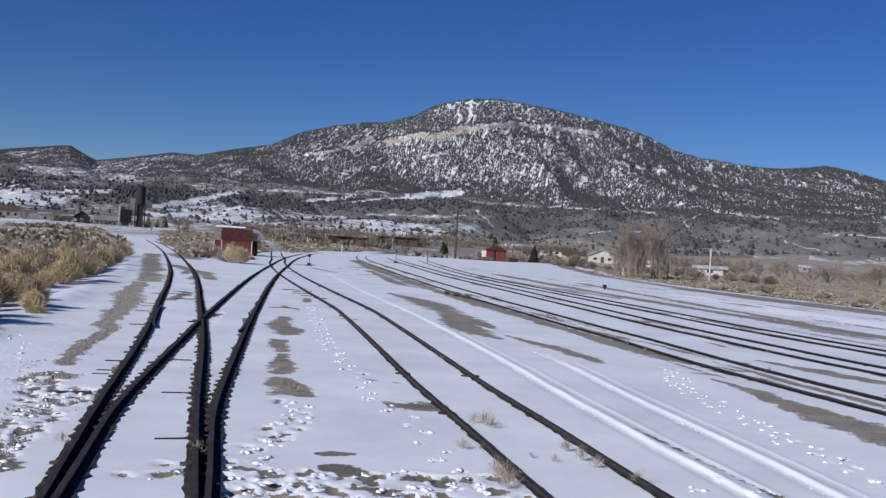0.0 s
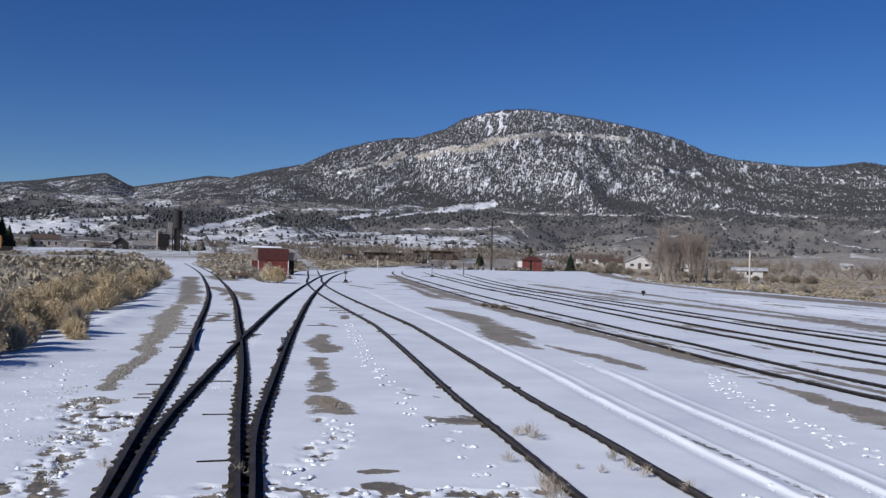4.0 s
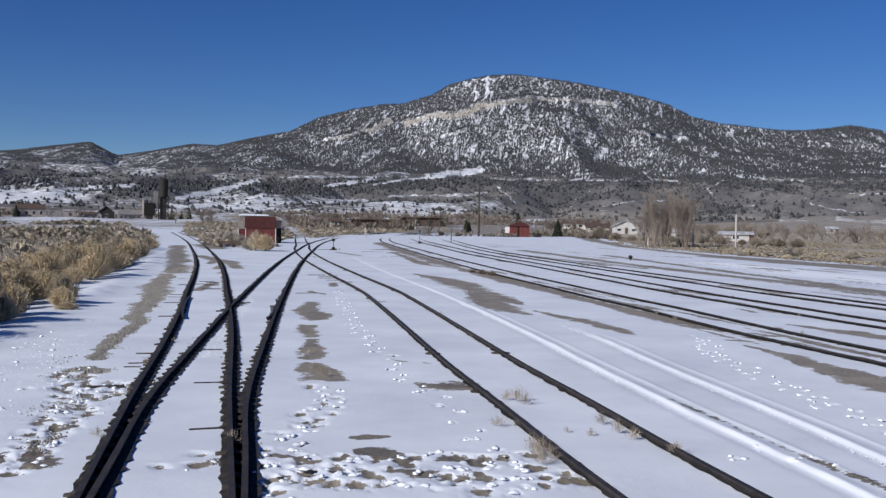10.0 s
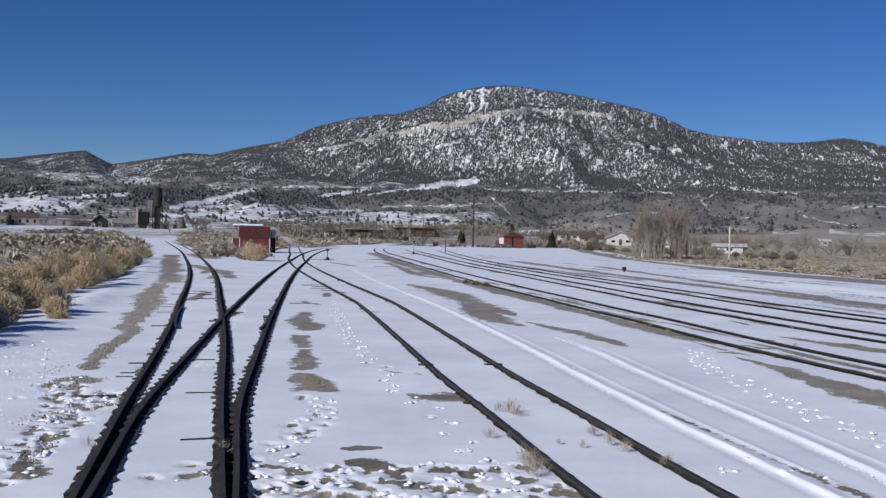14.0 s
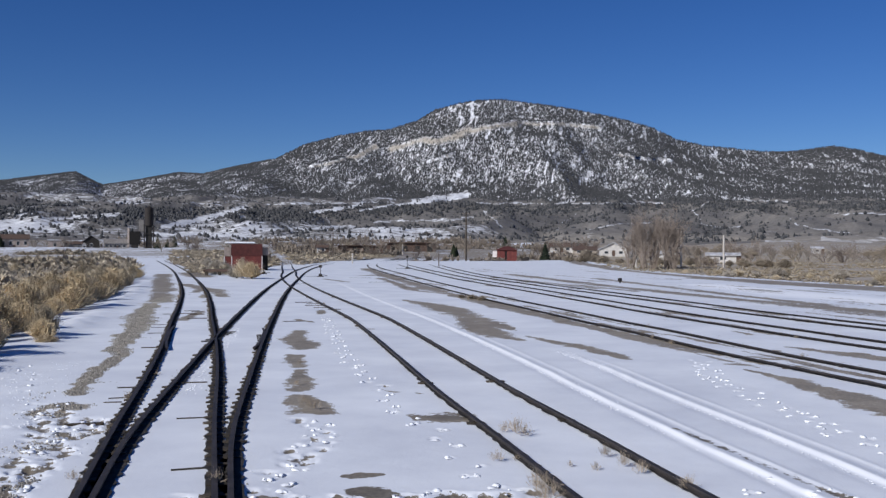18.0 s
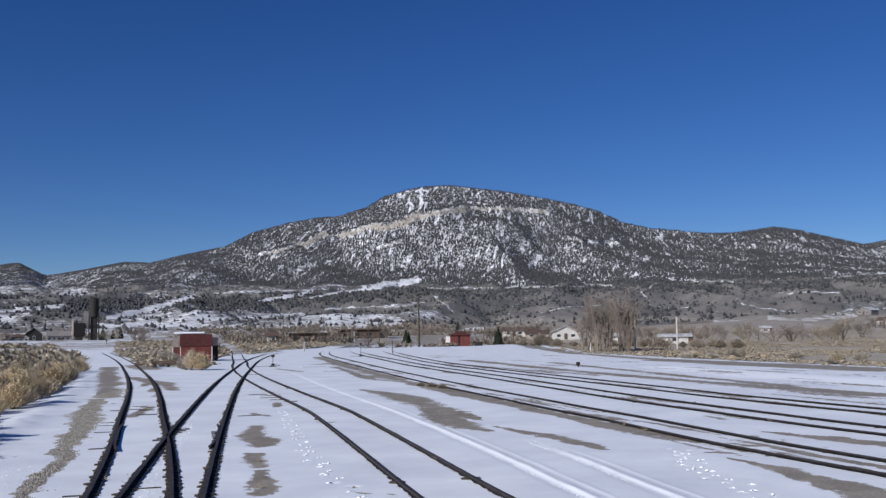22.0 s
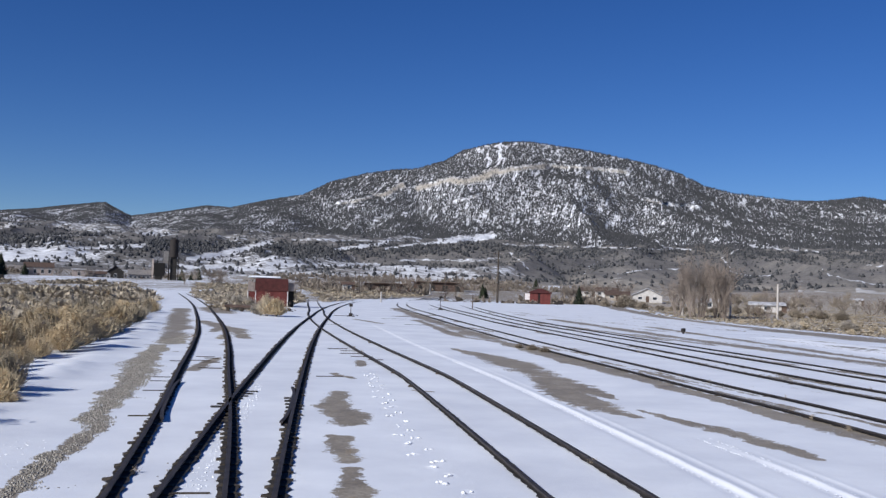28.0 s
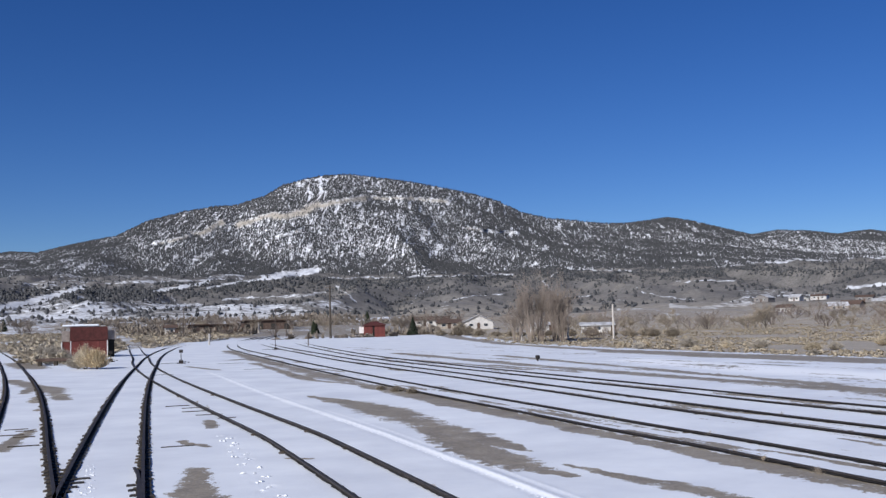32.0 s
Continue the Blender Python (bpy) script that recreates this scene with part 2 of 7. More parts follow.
def value_noise(x, y, seed=0):
    """Smooth lattice noise in 0..1 over numpy arrays."""
    xi, yi = np.floor(x).astype(np.int64), np.floor(y).astype(np.int64)
    fx, fy = x - xi, y - yi
    fx, fy = fx * fx * (3 - 2 * fx), fy * fy * (3 - 2 * fy)
    def h(i, j):
        n = (i * 374761393 + j * 668265263 + seed * 69069) & 0xFFFFFFFF
        n = ((n ^ (n >> 13)) * 1274126177) & 0xFFFFFFFF
        return ((n ^ (n >> 16)) & 0xFFFF) / 65535.0
    return (h(xi, yi) * (1 - fx) + h(xi + 1, yi) * fx) * (1 - fy) + (h(xi, yi + 1) * (1 - fx) + h(xi + 1, yi + 1) * fx) * fy


def fbm(x, y, octaves=5, seed=0, gain=0.5):
    out, amp, tot = 0.0, 1.0, 0.0
    for k in range(octaves):
        out = out + amp * value_noise(x * 2**k + 17.3 * k, y * 2**k - 9.1 * k, seed + k)
        tot, amp = tot + amp, amp * gain
    return out / tot


def spline(points, step=0.6):
    """Catmull-Rom through the points, resampled evenly."""
    p = np.array(points, float)
    p = np.vstack([2 * p[0] - p[1], p, 2 * p[-1] - p[-2]])
    out = []
    for i in range(1, len(p) - 2):
        t = np.linspace(0, 1, 24, endpoint=False)[:, None]
        a, b, c, d = p[i - 1], p[i], p[i + 1], p[i + 2]
        out.append(0.5 * (2 * b + (c - a) * t + (2 * a - 5 * b + 4 * c - d) * t**2 + (3 * b - a - 3 * c + d) * t**3))
    out = np.vstack(out + [p[-2:-1]])
    s = np.r_[0, np.cumsum(np.hypot(*np.diff(out, axis=0).T))]
    k = np.linspace(0, s[-1], max(2, int(s[-1] / step)))
    q = np.stack([np.interp(k, s, out[:, 0]), np.interp(k, s, out[:, 1])], 1)
    for _ in range(3):
        q[1:-1] = 0.25 * q[:-2] + 0.5 * q[1:-1] + 0.25 * q[2:]
    return q


def frame_of(line):
    t = np.gradient(line, axis=0)
    t /= np.linalg.norm(t, axis=1)[:, None]
    return t, np.stack([t[:, 1], -t[:, 0]], 1)        # along, to the right


TRACK_A = [(5.0, -30), (2.2, -14), (0.4, -5), (-1.0, 1.5), (-2.3, 7.5), (-3.45, 12.2), (-4.5, 16.5), (-5.2, 19.5), (-6.25, 24), (-7.85, 30.5), (-10.3, 40), (-13.1, 51), (-17.4, 67), (-24.1, 90), (-35.3, 127), (-55.7, 190), (-99, 320), (-165, 500)]
TRACK_B = [(-2.35, 8.0), (-3.2, 11.9), (-4.1, 16), (-5.1, 22), (-6.85, 33), (-9.2, 48.5), (-11.0, 61), (-13.3, 78), (-15.3, 94), (-17.9, 115), (-20.4, 140), (-22.4, 170), (-22.8, 205), (-21, 250)]
TRACK_C = [(11, -20), (5.6, 0), (3.2, 8), (2.1, 12.5), (1.4, 16), (0.45, 20.5), (-0.5, 25.6), (-1.6, 31.5), (-2.85, 38), (-3.75, 42.2), (-6.9, 55), (-10.9, 72), (-14.3, 88), (-17.1, 103), (-19.2, 116), (-24, 143), (-34, 200), (-47, 262), (-64, 345)]
TRACK_D = [(23, -20), (14.9, 4), (12.4, 12), (10.65, 18.3), (9.55, 22), (8.3, 26.8), (7.6, 30.3), (6.75, 35), (5.75, 39.5), (4.3, 46.9), (2.3, 57), (-1.2, 77), (-4.9, 100), (-10.6, 137), (-13.2, 160), (-14.6, 185), (-14.8, 219), (-13.5, 260)]
TRACK_E = [(24, -10), (18.2, 9.5), (15.55, 20), (14.35, 25), (12.9, 29.5), (12.1, 32.3), (11.2, 36.3), (10.1, 41), (8.8, 47.7), (7.1, 57.7), (4.8, 71), (0.9, 93), (-2.1, 115), (-6.6, 150), (-9.8, 183), (-11.4, 219), (-11.4, 245), (-10, 275)]
TRACK_F = [(37, -8), (28, 10), (21, 24), (17.8, 31), (15.9, 36), (13.5, 44.8), (12.3, 51), (9.9, 63), (6.5, 80), (2.5, 105), (-1, 140), (-5, 190)]


LINES = {k: spline(v) for k, v in (("a", TRACK_A), ("b", TRACK_B), ("c", TRACK_C), ("d", TRACK_D), ("e", TRACK_E), ("f", TRACK_F))}


# ---------------------------------------------------------------- land
GROUND = -0.092     # snow level below the rail tops
SIDING_SNOW = 0.022  # deeper snow round the east sidings
# skyline: sideways over ahead, height over ahead
SKY_X = [-1.6, -0.75, -0.55, -0.496, -0.46, -0.425, -0.384, -0.356, -0.319, -0.279, -0.255, -0.221, -0.18, -0.152, -0.117, -0.089, -0.066, -0.037, -0.02, 0.002, 0.019, 0.048, 0.074, 0.105, 0.139, 0.173, 0.199, 0.224, 0.252, 0.28, 0.308, 0.336, 0.356, 0.381, 0.406, 0.432, 0.474, 0.505, 0.539, 0.573, 0.609, 0.637, 0.673, 0.71, 0.762, 0.9, 1.6]
SKY_Z = [0.05, 0.06, 0.062, 0.0654, 0.0685, 0.0728, 0.0766, 0.0633, 0.0694, 0.0767, 0.0755, 0.0832, 0.091, 0.1048, 0.1142, 0.1188, 0.1204, 0.1296, 0.1403, 0.1465, 0.1497, 0.1514, 0.1479, 0.144, 0.1378, 0.1306, 0.1232, 0.1112, 0.105, 0.1025, 0.0995, 0.099, 0.1015, 0.105, 0.1015, 0.0953, 0.0862, 0.0907, 0.0894, 0.0855, 0.0899, 0.0863, 0.0914, 0.0933, 0.0994, 0.1, 0.07]


RISE_D, RISE_Z = [0, 230, 400, 600, 800, 1000, 1250, 1600, 2100, 2600], [0, 0, 1.2, 4.5, 13, 29, 47, 65, 92, 130]
# wheel ruts pressed into the snow: points of each, then depth
RUTS = [([(-9.7, 83), (-4.76, 58.3), (-1.54, 43.7), (0.17, 35.2), (1.72, 26.6), (2.62, 21.0), (3.22, 17.5), (3.82, 14.3), (4.27, 12.0), (4.75, 9.5), (5.3, 6)], 0.05),
        ([(2.91, 29.0), (3.62, 25.05), (3.89, 22.6), (4.13, 20.8), (4.58, 18.1), (4.91, 16.05), (5.28, 13.4), (5.6, 10), (6.0, 6)], 0.045)]


def seg_distance(x, y, pts):
    best = np.full(np.shape(x), 1e9)
    for (ax, ay), (bx, by) in zip(pts[:-1], pts[1:]):
        ux, uy = bx - ax, by - ay
        t = np.clip(((x - ax) * ux + (y - ay) * uy) / (ux * ux + uy * uy), 0, 1)
        best = np.minimum(best, np.hypot(x - ax - t * ux, y - ay - t * uy))
    return best


def rut_offset(x, y, k):
    """Sideways offset from a wheel rut, positive to the east."""
    pts = spline(RUTS[k][0], 1.2)
    order = np.argsort(pts[:, 1])
    u = (x - np.interp(y, pts[order, 1], pts[order, 0])) * 0.98
    inside = np.clip((y - pts[:, 1].min()) / 2, 0, 1) * np.clip((pts[:, 1].max() - y) / 4, 0, 1)
    return u + 0.05 * (fbm(x / 0.8, y / 2.2, 3, 70 + k) - 0.5), inside


def spurs(x, y):
    """Rounded spurs and gullies of the foothills, running down into the valley."""
    w = 60 * (fbm(x / 260, y / 260, 3, 92) - 0.5)
    ridge = 1 - np.abs(2 * fbm((x + w - 0.12 * y) / 120, (y + w) / 330, 4, 9, 0.45) - 1)
    return (ridge - 0.72) * (34 + 22 * np.clip((y - 900) / 500, 0, 1)) + (fbm(x / 45, y / 70, 3, 93) - 0.5) * 11


def land_height(x, y):
    """Height of the land over numpy arrays of places: flat yard, valley floor rising to the foot of the mountain."""
    d = np.hypot(x, y)
    rise = np.interp(d, RISE_D, RISE_Z)
    front = np.clip((y / np.maximum(d, 1) + 0.2) / 0.5, 0, 1)
    z = GROUND + rise * front
    z = z + (fbm(x / 9, y / 9, 3, 5) - 0.5) * 0.03 + (fbm(x / 90, y / 90, 4, 8) - 0.5) * np.clip((d - 150) / 600, 0, 1) * 14
    return z + spurs(x, y) * np.clip((d - 620) / 300, 0, 1) * np.clip((2060 - d) / 300, 0, 1)


# boot trails: points, step, sideways spread, share of prints that are scuffed down to the ground
TRAILS = [([(-5.4, 42.4), (-4.79, 39.1), (-3.48, 30.7), (-2.54, 25.7), (-1.89, 22.8), (-1.53, 21.5), (-1.11, 18.9), (-0.55, 17.3), (-0.2, 16.2), (-0.1, 15.3), (0.44, 13.0), (0.9, 10.5)], 0.62, 0.12, 0.03),
          ([(6.3, 27.0), (5.75, 23.6), (5.62, 22.1), (5.8, 20.9), (5.78, 19.3), (5.95, 17.8), (6.1, 16.0), (6.5, 14.0)], 0.3, 0.25, 0.0),
          ([(-1.75, 9.8), (-2.2, 13.3), (-2.1, 15.0), (-2.1, 16.9), (-2.8, 17.8)], 0.22, 0.22, 0.5),
          ([(-7.4, 12.0), (-8.0, 16.0), (-9.0, 20.0), (-10.6, 25.5)], 0.42, 0.9, 0.04),
          ([(-5.0, 11.3), (-5.4, 13.4), (-5.8, 15.4), (-6.7, 17.5), (-7.2, 19.2)], 0.13, 0.3, 0.85),
          ([(-5.9, 16.0), (-5.6, 17.2), (-6.2, 17.5)], 0.12, 0.15, 0.8),
          ([(-2.3, 12.5), (-1.2, 12.2), (0.3, 12.6), (1.1, 12.5)], 0.13, 0.35, 0.5),
          ([(-2.2, 11.6), (-0.6, 11.5), (1.4, 11.8)], 0.13, 0.35, 0.55),
          ([(-3.6, 12.3), (-2.8, 12.2)], 0.2, 0.3, 0.5),
          ([(3.2, 13.2), (4.6, 13.0)], 0.3, 0.4, 0.0)]


def boot_prints():
    """x, y, size, turn, and 1 where a print is scuffed down to the ground."""
    out = []
    for n, (pts, step, side, show) in enumerate(TRAILS):
        r2 = random.Random(n)
        l = spline(pts, 0.05)
        rr = frame_of(l)[1]
        s, k = 0.0, 0
        for i in range(1, len(l)):
            s += float(np.hypot(*(l[i] - l[i - 1])))
            if s >= step:
                s, k = s - step * r2.uniform(0.8, 1.2), k + 1
                p = l[i] + rr[i] * (side * (1 if k % 2 else -1) * r2.uniform(0.1 if side > 0.2 else 0.8, 1.2))
                out.append((p[0], p[1], r2.uniform(0.6, 1.2), r2.uniform(-0.6, 0.6), 1.0 if r2.random() < show else 0.0))
    return out


PRINTS = boot_prints()


def print_field(x, y):
    """Relief, thrown-up snow and bare ground of the boot prints."""
    dz, fr, ba = np.zeros_like(x), np.zeros_like(x), np.zeros_like(x)
    order = np.argsort(y)
    ys = y[order]
    for px, py, s, turn, scuff in PRINTS:
        lo, hi = np.searchsorted(ys, (py - 0.6, py + 0.6))
        idx = order[lo:hi]
        idx = idx[np.abs(x[idx] - px) < 0.6]
        if not len(idx):
            continue
        c, sn = math.cos(turn), math.sin(turn)
        dx, dy = x[idx] - px, y[idx] - py
        wob = 0.35 + 1.3 * fbm(x[idx] / 0.09, y[idx] / 0.12, 3, 19)
        u, v = (dx * c + dy * sn) / s, (-dx * sn + dy * c) / s
        if scuff:
            r = np.hypot(u / 0.13, v / 0.17) * wob
            dz[idx] -= 0.04 * np.exp(-(r**2))
            ba[idx] = np.maximum(ba[idx], 0.9 - 0.5 * r)
            e = np.exp(-(np.hypot((u + 0.06) / 0.14, (v - 0.19) / 0.06) * wob) ** 2)
            dz[idx] += 0.026 * e
            fr[idx] = np.maximum(fr[idx], e)
        else:
            e = np.exp(-(np.hypot(u / 0.05, v / 0.07) * wob) ** 2)
            dz[idx] -= 0.024 * e
            rim = np.exp(-(np.hypot((u - 0.05) / 0.06, (v - 0.11) / 0.05) * wob) ** 2)
            dz[idx] += 0.014 * rim
            fr[idx] = np.maximum(fr[idx], rim)
    return dz, fr, ba


def sheet_height(x, y):
    """The land with its wheel ruts and drifts."""
    z = land_height(x, y)
    near = np.hypot(x, y) < 85
    xn, yn = x[near], y[near]
    add = np.zeros_like(xn)
    for k, (_, dep) in enumerate(RUTS):
        u, inside = rut_offset(xn, yn, k)
        wob = inside * (0.45 + 1.1 * fbm(xn / 0.35, yn / 1.1, 4, 77 + k))
        bank = np.clip((u + 0.04) / 0.1, 0, 1) - np.clip((u - 0.06) / 0.2, 0, 1)
        lip = np.clip((u - 0.36) / 0.06, 0, 1) - np.clip((u - 0.42) / 0.1, 0, 1)
        add += 0.62 * dep * wob * (bank + 0.45 * lip) - 0.3 * dep * inside * np.exp(-((u + 0.12) / 0.1) ** 2)
    # drift against the brush
    e = np.interp(yn, [10, 23.8, 33.5, 54, 96], [-11.4, -11.6, -13.6, -18.4, -29.8])
    add += 0.12 * np.exp(-((xn - e - 0.6) / 0.7) ** 2) * fbm(xn / 1.6, yn / 1.6, 3, 80) * 1.4
    sid = np.full_like(xn, 1e9)
    for key in "def":
        sid = np.minimum(sid, seg_distance(xn, yn, [tuple(q) for q in LINES[key][::6]]))
    add += SIDING_SNOW * np.clip((3.2 - sid) / 1.2, 0, 1)
    z[near] += add
    z = z - 45 * np.clip((np.hypot(x, y) - 632) / 60, 0, 1)     # passes under the foothills
    flat = z.reshape(-1)
    flat += print_field(x.reshape(-1), y.reshape(-1))[0]
    return flat.reshape(z.shape)


def gz(x, y):
    return float(land_height(np.array([float(x)]), np.array([float(y)]))[0])


def polar_sheet(name, angles, radii, height, mat, smooth=True, close=False):
    a, r = np.meshgrid(angles, radii)
    x, y = np.sin(a) * r, np.cos(a) * r
    z = height(x, y)
    na, nr = len(angles), len(radii)
    co = np.stack([x, y, z], -1).reshape(-1, 3)
    i, j = np.meshgrid(np.arange(na if close else na - 1), np.arange(nr - 1))
    k, k2 = j * na + i, j * na + (i + 1) % na
    f = np.stack([k, k2, k2 + na, k + na], -1).reshape(-1, 4)[:, ::-1]
    me = bpy.data.meshes.new(name)
    me.vertices.add(len(co)); me.vertices.foreach_set("co", co.ravel())
    me.loops.add(f.size); me.loops.foreach_set("vertex_index", f.ravel())
    me.polygons.add(len(f)); me.polygons.foreach_set("loop_start", np.arange(0, f.size, 4)); me.polygons.foreach_set("loop_total", np.full(len(f), 4))
    me.update(calc_edges=True); me.validate()
    if smooth:
        me.polygons.foreach_set("use_smooth", np.ones(len(f), bool))
    me.materials.append(mat)
    return new(name, me), co


front_angles = np.radians(np.concatenate([np.arange(-180, -34, 4.0), np.arange(-34, 44, 0.13), np.arange(44, 180, 4.0)]))
ring = np.concatenate([[0.3], np.geomspace(1.0, 8, 50), np.geomspace(8.05, 45, 400), np.geomspace(45.4, 2150, 330)])


FIELD_Y, FIELD_X = [20, 45, 66, 85, 104, 141, 200, 300, 700], [60, 44, 36, 31, 27, 24, 26, 30, 60]
# bare stretches: points of a spine with the half width at each
BARE = [[(-5.4, 35.6, 0.28), (-4.95, 32.2, 0.4), (-4.55, 30.9, 0.5), (-4.3, 29.2, 0.36)], [(-4.25, 27.6, 0.2), (-3.95, 26, 0.3), (-3.7, 25, 0.24)], [(-3.6, 24.2, 0.16), (-3.35, 22.7, 0.3), (-3.1, 21.2, 0.28)],
        [(-2.95, 20.3, 0.26), (-2.75, 19.3, 0.36), (-2.5, 18.4, 0.4), (-2.25, 18.0, 0.2)], [(-0.45, 18.2, 0.25), (-0.2, 18.15, 0.5), (0.08, 18.1, 0.25)],
        [(-1.5, 13.6, 0.1), (-1.25, 13.62, 0.18), (-0.96, 13.7, 0.06)], [(-1.25, 12.75, 0.14), (-1.0, 12.6, 0.24), (-0.75, 12.5, 0.14)], [(-0.8, 12.0, 0.1), (-0.5, 11.75, 0.22)], [(-2.4, 12.5, 0.12), (-1.95, 12.4, 0.12)],
        [(-3.2, 12.0, 0.1), (-2.85, 12.3, 0.14)], [(-0.2, 12.6, 0.16), (0.25, 12.5, 0.1)], [(-4.9, 11.5, 0.25), (-5.3, 12.6, 0.12)], [(-1.55, 21.5, 0.05), (-1.2, 21.1, 0.09)], [(-0.75, 20.9, 0.06), (-0.6, 20.8, 0.08)],
        [(-6.3, 41.0, 0.2), (-5.4, 39.5, 0.12)], [(-6.1, 46.5, 0.15), (-5.9, 44, 0.25)], [(-3.6, 36.6, 0.08), (-3.0, 36.4, 0.12)],
        [(-2.8, 56.5, 0.15), (-0.9, 50.5, 0.75), (0.3, 44.5, 0.85), (1.2, 40.0, 0.55), (2.1, 36.2, 0.15)], [(0.3, 42, 0.4), (0.95, 36.8, 0.6), (1.6, 33.6, 0.5), (2.0, 32.6, 0.15)], [(2.4, 34.0, 0.08), (3.0, 31.8, 0.24), (3.7, 30.0, 0.34), (4.4, 28.1, 0.3), (4.6, 27.3, 0.08)],
        [(-7, 95, 0.4), (-2.6, 68, 0.45), (0.7, 60.5, 0.3), (3.75, 43.5, 0.32), (5.6, 34.5, 0.35), (6.25, 31.3, 0.55), (6.95, 28.7, 0.45), (7.2, 27.8, 0.1)], [(7.9, 27.6, 0.1), (8.3, 26.9, 0.2)], [(10.7, 36.5, 0.1), (11.0, 34.0, 0.2), (11.5, 32.0, 0.1)], [(9.6, 36, 0.1), (9.9, 34.6, 0.15)], [(6.75, 25.6, 0.12), (7.2, 25.4, 0.12)], [(6.95, 24.6, 0.08), (7.5, 22.4, 0.3), (7.8, 19.7, 0.55), (8.4, 17.4, 0.75), (9.6, 14.6, 0.9)],
        [(8.5, 29.7, 0.15), (8.9, 29.2, 0.22)], [(9.9, 30.2, 0.15), (10.8, 28.4, 0.5), (11.9, 26.3, 0.35), (12.7, 24.6, 0.3), (13.6, 21, 0.9)], [(14.2, 27.2, 0.4), (14.7, 25.2, 0.9)], [(15.0, 26.3, 0.5), (16.0, 23, 1.1), (17.2, 19, 1.3)], [(13.6, 25.4, 0.7), (14.0, 22.5, 1.9), (14.5, 20, 2.2), (17.5, 15, 2.4)], [(12.6, 50, 0.3), (14.2, 44.5, 0.3)], [(9.4, 63, 0.2), (12, 52.5, 0.3)],
        [(-31, 106, 0.8), (-17.7, 61, 0.75), (-15.3, 52.6, 0.5), (-15.2, 52.0, 0.1)], [(-15.3, 51.2, 0.26), (-13.0, 42.2, 0.5), (-10.6, 33.3, 0.36), (-9.4, 28.5, 0.24)], [(-9.5, 29, 0.22), (-9.0, 27.6, 0.2), (-8.0, 22.6, 0.18), (-7.4, 20.4, 0.16)], [(-7.15, 19.2, 0.22), (-6.75, 19.1, 0.2)],
        [(-11.35, 46, 0.12), (-11.0, 42, 0.3), (-10.85, 40, 0.25)], [(-13.2, 54, 0.15), (-12.9, 52.8, 0.2)], [(-17.2, 68, 0.3), (-16.4, 64, 0.35)], [(-15.2, 61, 0.2), (-14.2, 57.5, 0.3)], [(-21, 78, 0.6), (-15.6, 66, 0.7), (-13.4, 58.5, 0.3)], [(-30, 112, 1.2), (-24, 96, 1.2)],
        [(13.6, 98, 0.6), (19.4, 47.5, 0.5), (22.5, 40.4, 0.6), (28, 28, 0.8)], [(10.3, 72, 0.4), (4, 100, 0.5)], [(12.4, 68, 0.3), (9.5, 80, 0.4)], [(-12, 92, 0.3), (-9, 84, 0.3)], [(-9.5, 104, 0.6), (-6, 112, 0.8)]]
# bare ground darkened where wet, and along the rut groove as painted shade
WET_SHADE = [[(-0.5, 18.2, 0.15), (-0.2, 18.15, 0.3), (0.12, 18.05, 0.2)], [(-2.4, 15.6, 0.4), (-2.2, 13.2, 0.4)], [(-1.6, 13.0, 0.9), (0.3, 12.0, 0.9)], [(-5.0, 11.5, 0.6), (-6.9, 17.6, 0.6)], [(3.5, 16.4, 0.3), (4.75, 11.9, 0.4)], [(13.8, 25.6, 0.9), (17.0, 15, 2.6)], [(-3.2, 11.9, 0.4), (-2.7, 12.4, 0.4)]]


def spine_share(x, y, spine):
    """Distance from a spine over the half width there."""
    best = np.full(np.shape(x), 1e9)
    for (ax, ay, aw), (bx, by, bw) in zip(spine[:-1], spine[1:]):
        ux, uy = bx - ax, by - ay
        t = np.clip(((x - ax) * ux + (y - ay) * uy) / (ux * ux + uy * uy), 0, 1)
        best = np.minimum(best, np.hypot(x - ax - t * ux, y - ay - t * uy) / (aw + (bw - aw) * t))
    return best


def straw_field(x, y):
    """Dry grass lying over the east field and, thinner, the slope beyond it."""
    d = np.hypot(x, y)
    f = np.clip((x - np.interp(y, FIELD_Y, FIELD_X) - 1.5 - 3 * (fbm(x / 6, y / 12, 3, 65) - 0.5)) / 3.0, 0, 1) * (y > 10)
    return f * np.clip(2.4 - d / 260, 0.5, 1)


def wet_shade_field(x, y):
    out = np.zeros_like(x)
    near = np.hypot(x, y) < 40
    for spine in WET_SHADE:
        out[near] = np.maximum(out[near], np.clip(1.6 - spine_share(x[near], y[near], spine), 0, 1))
    return out


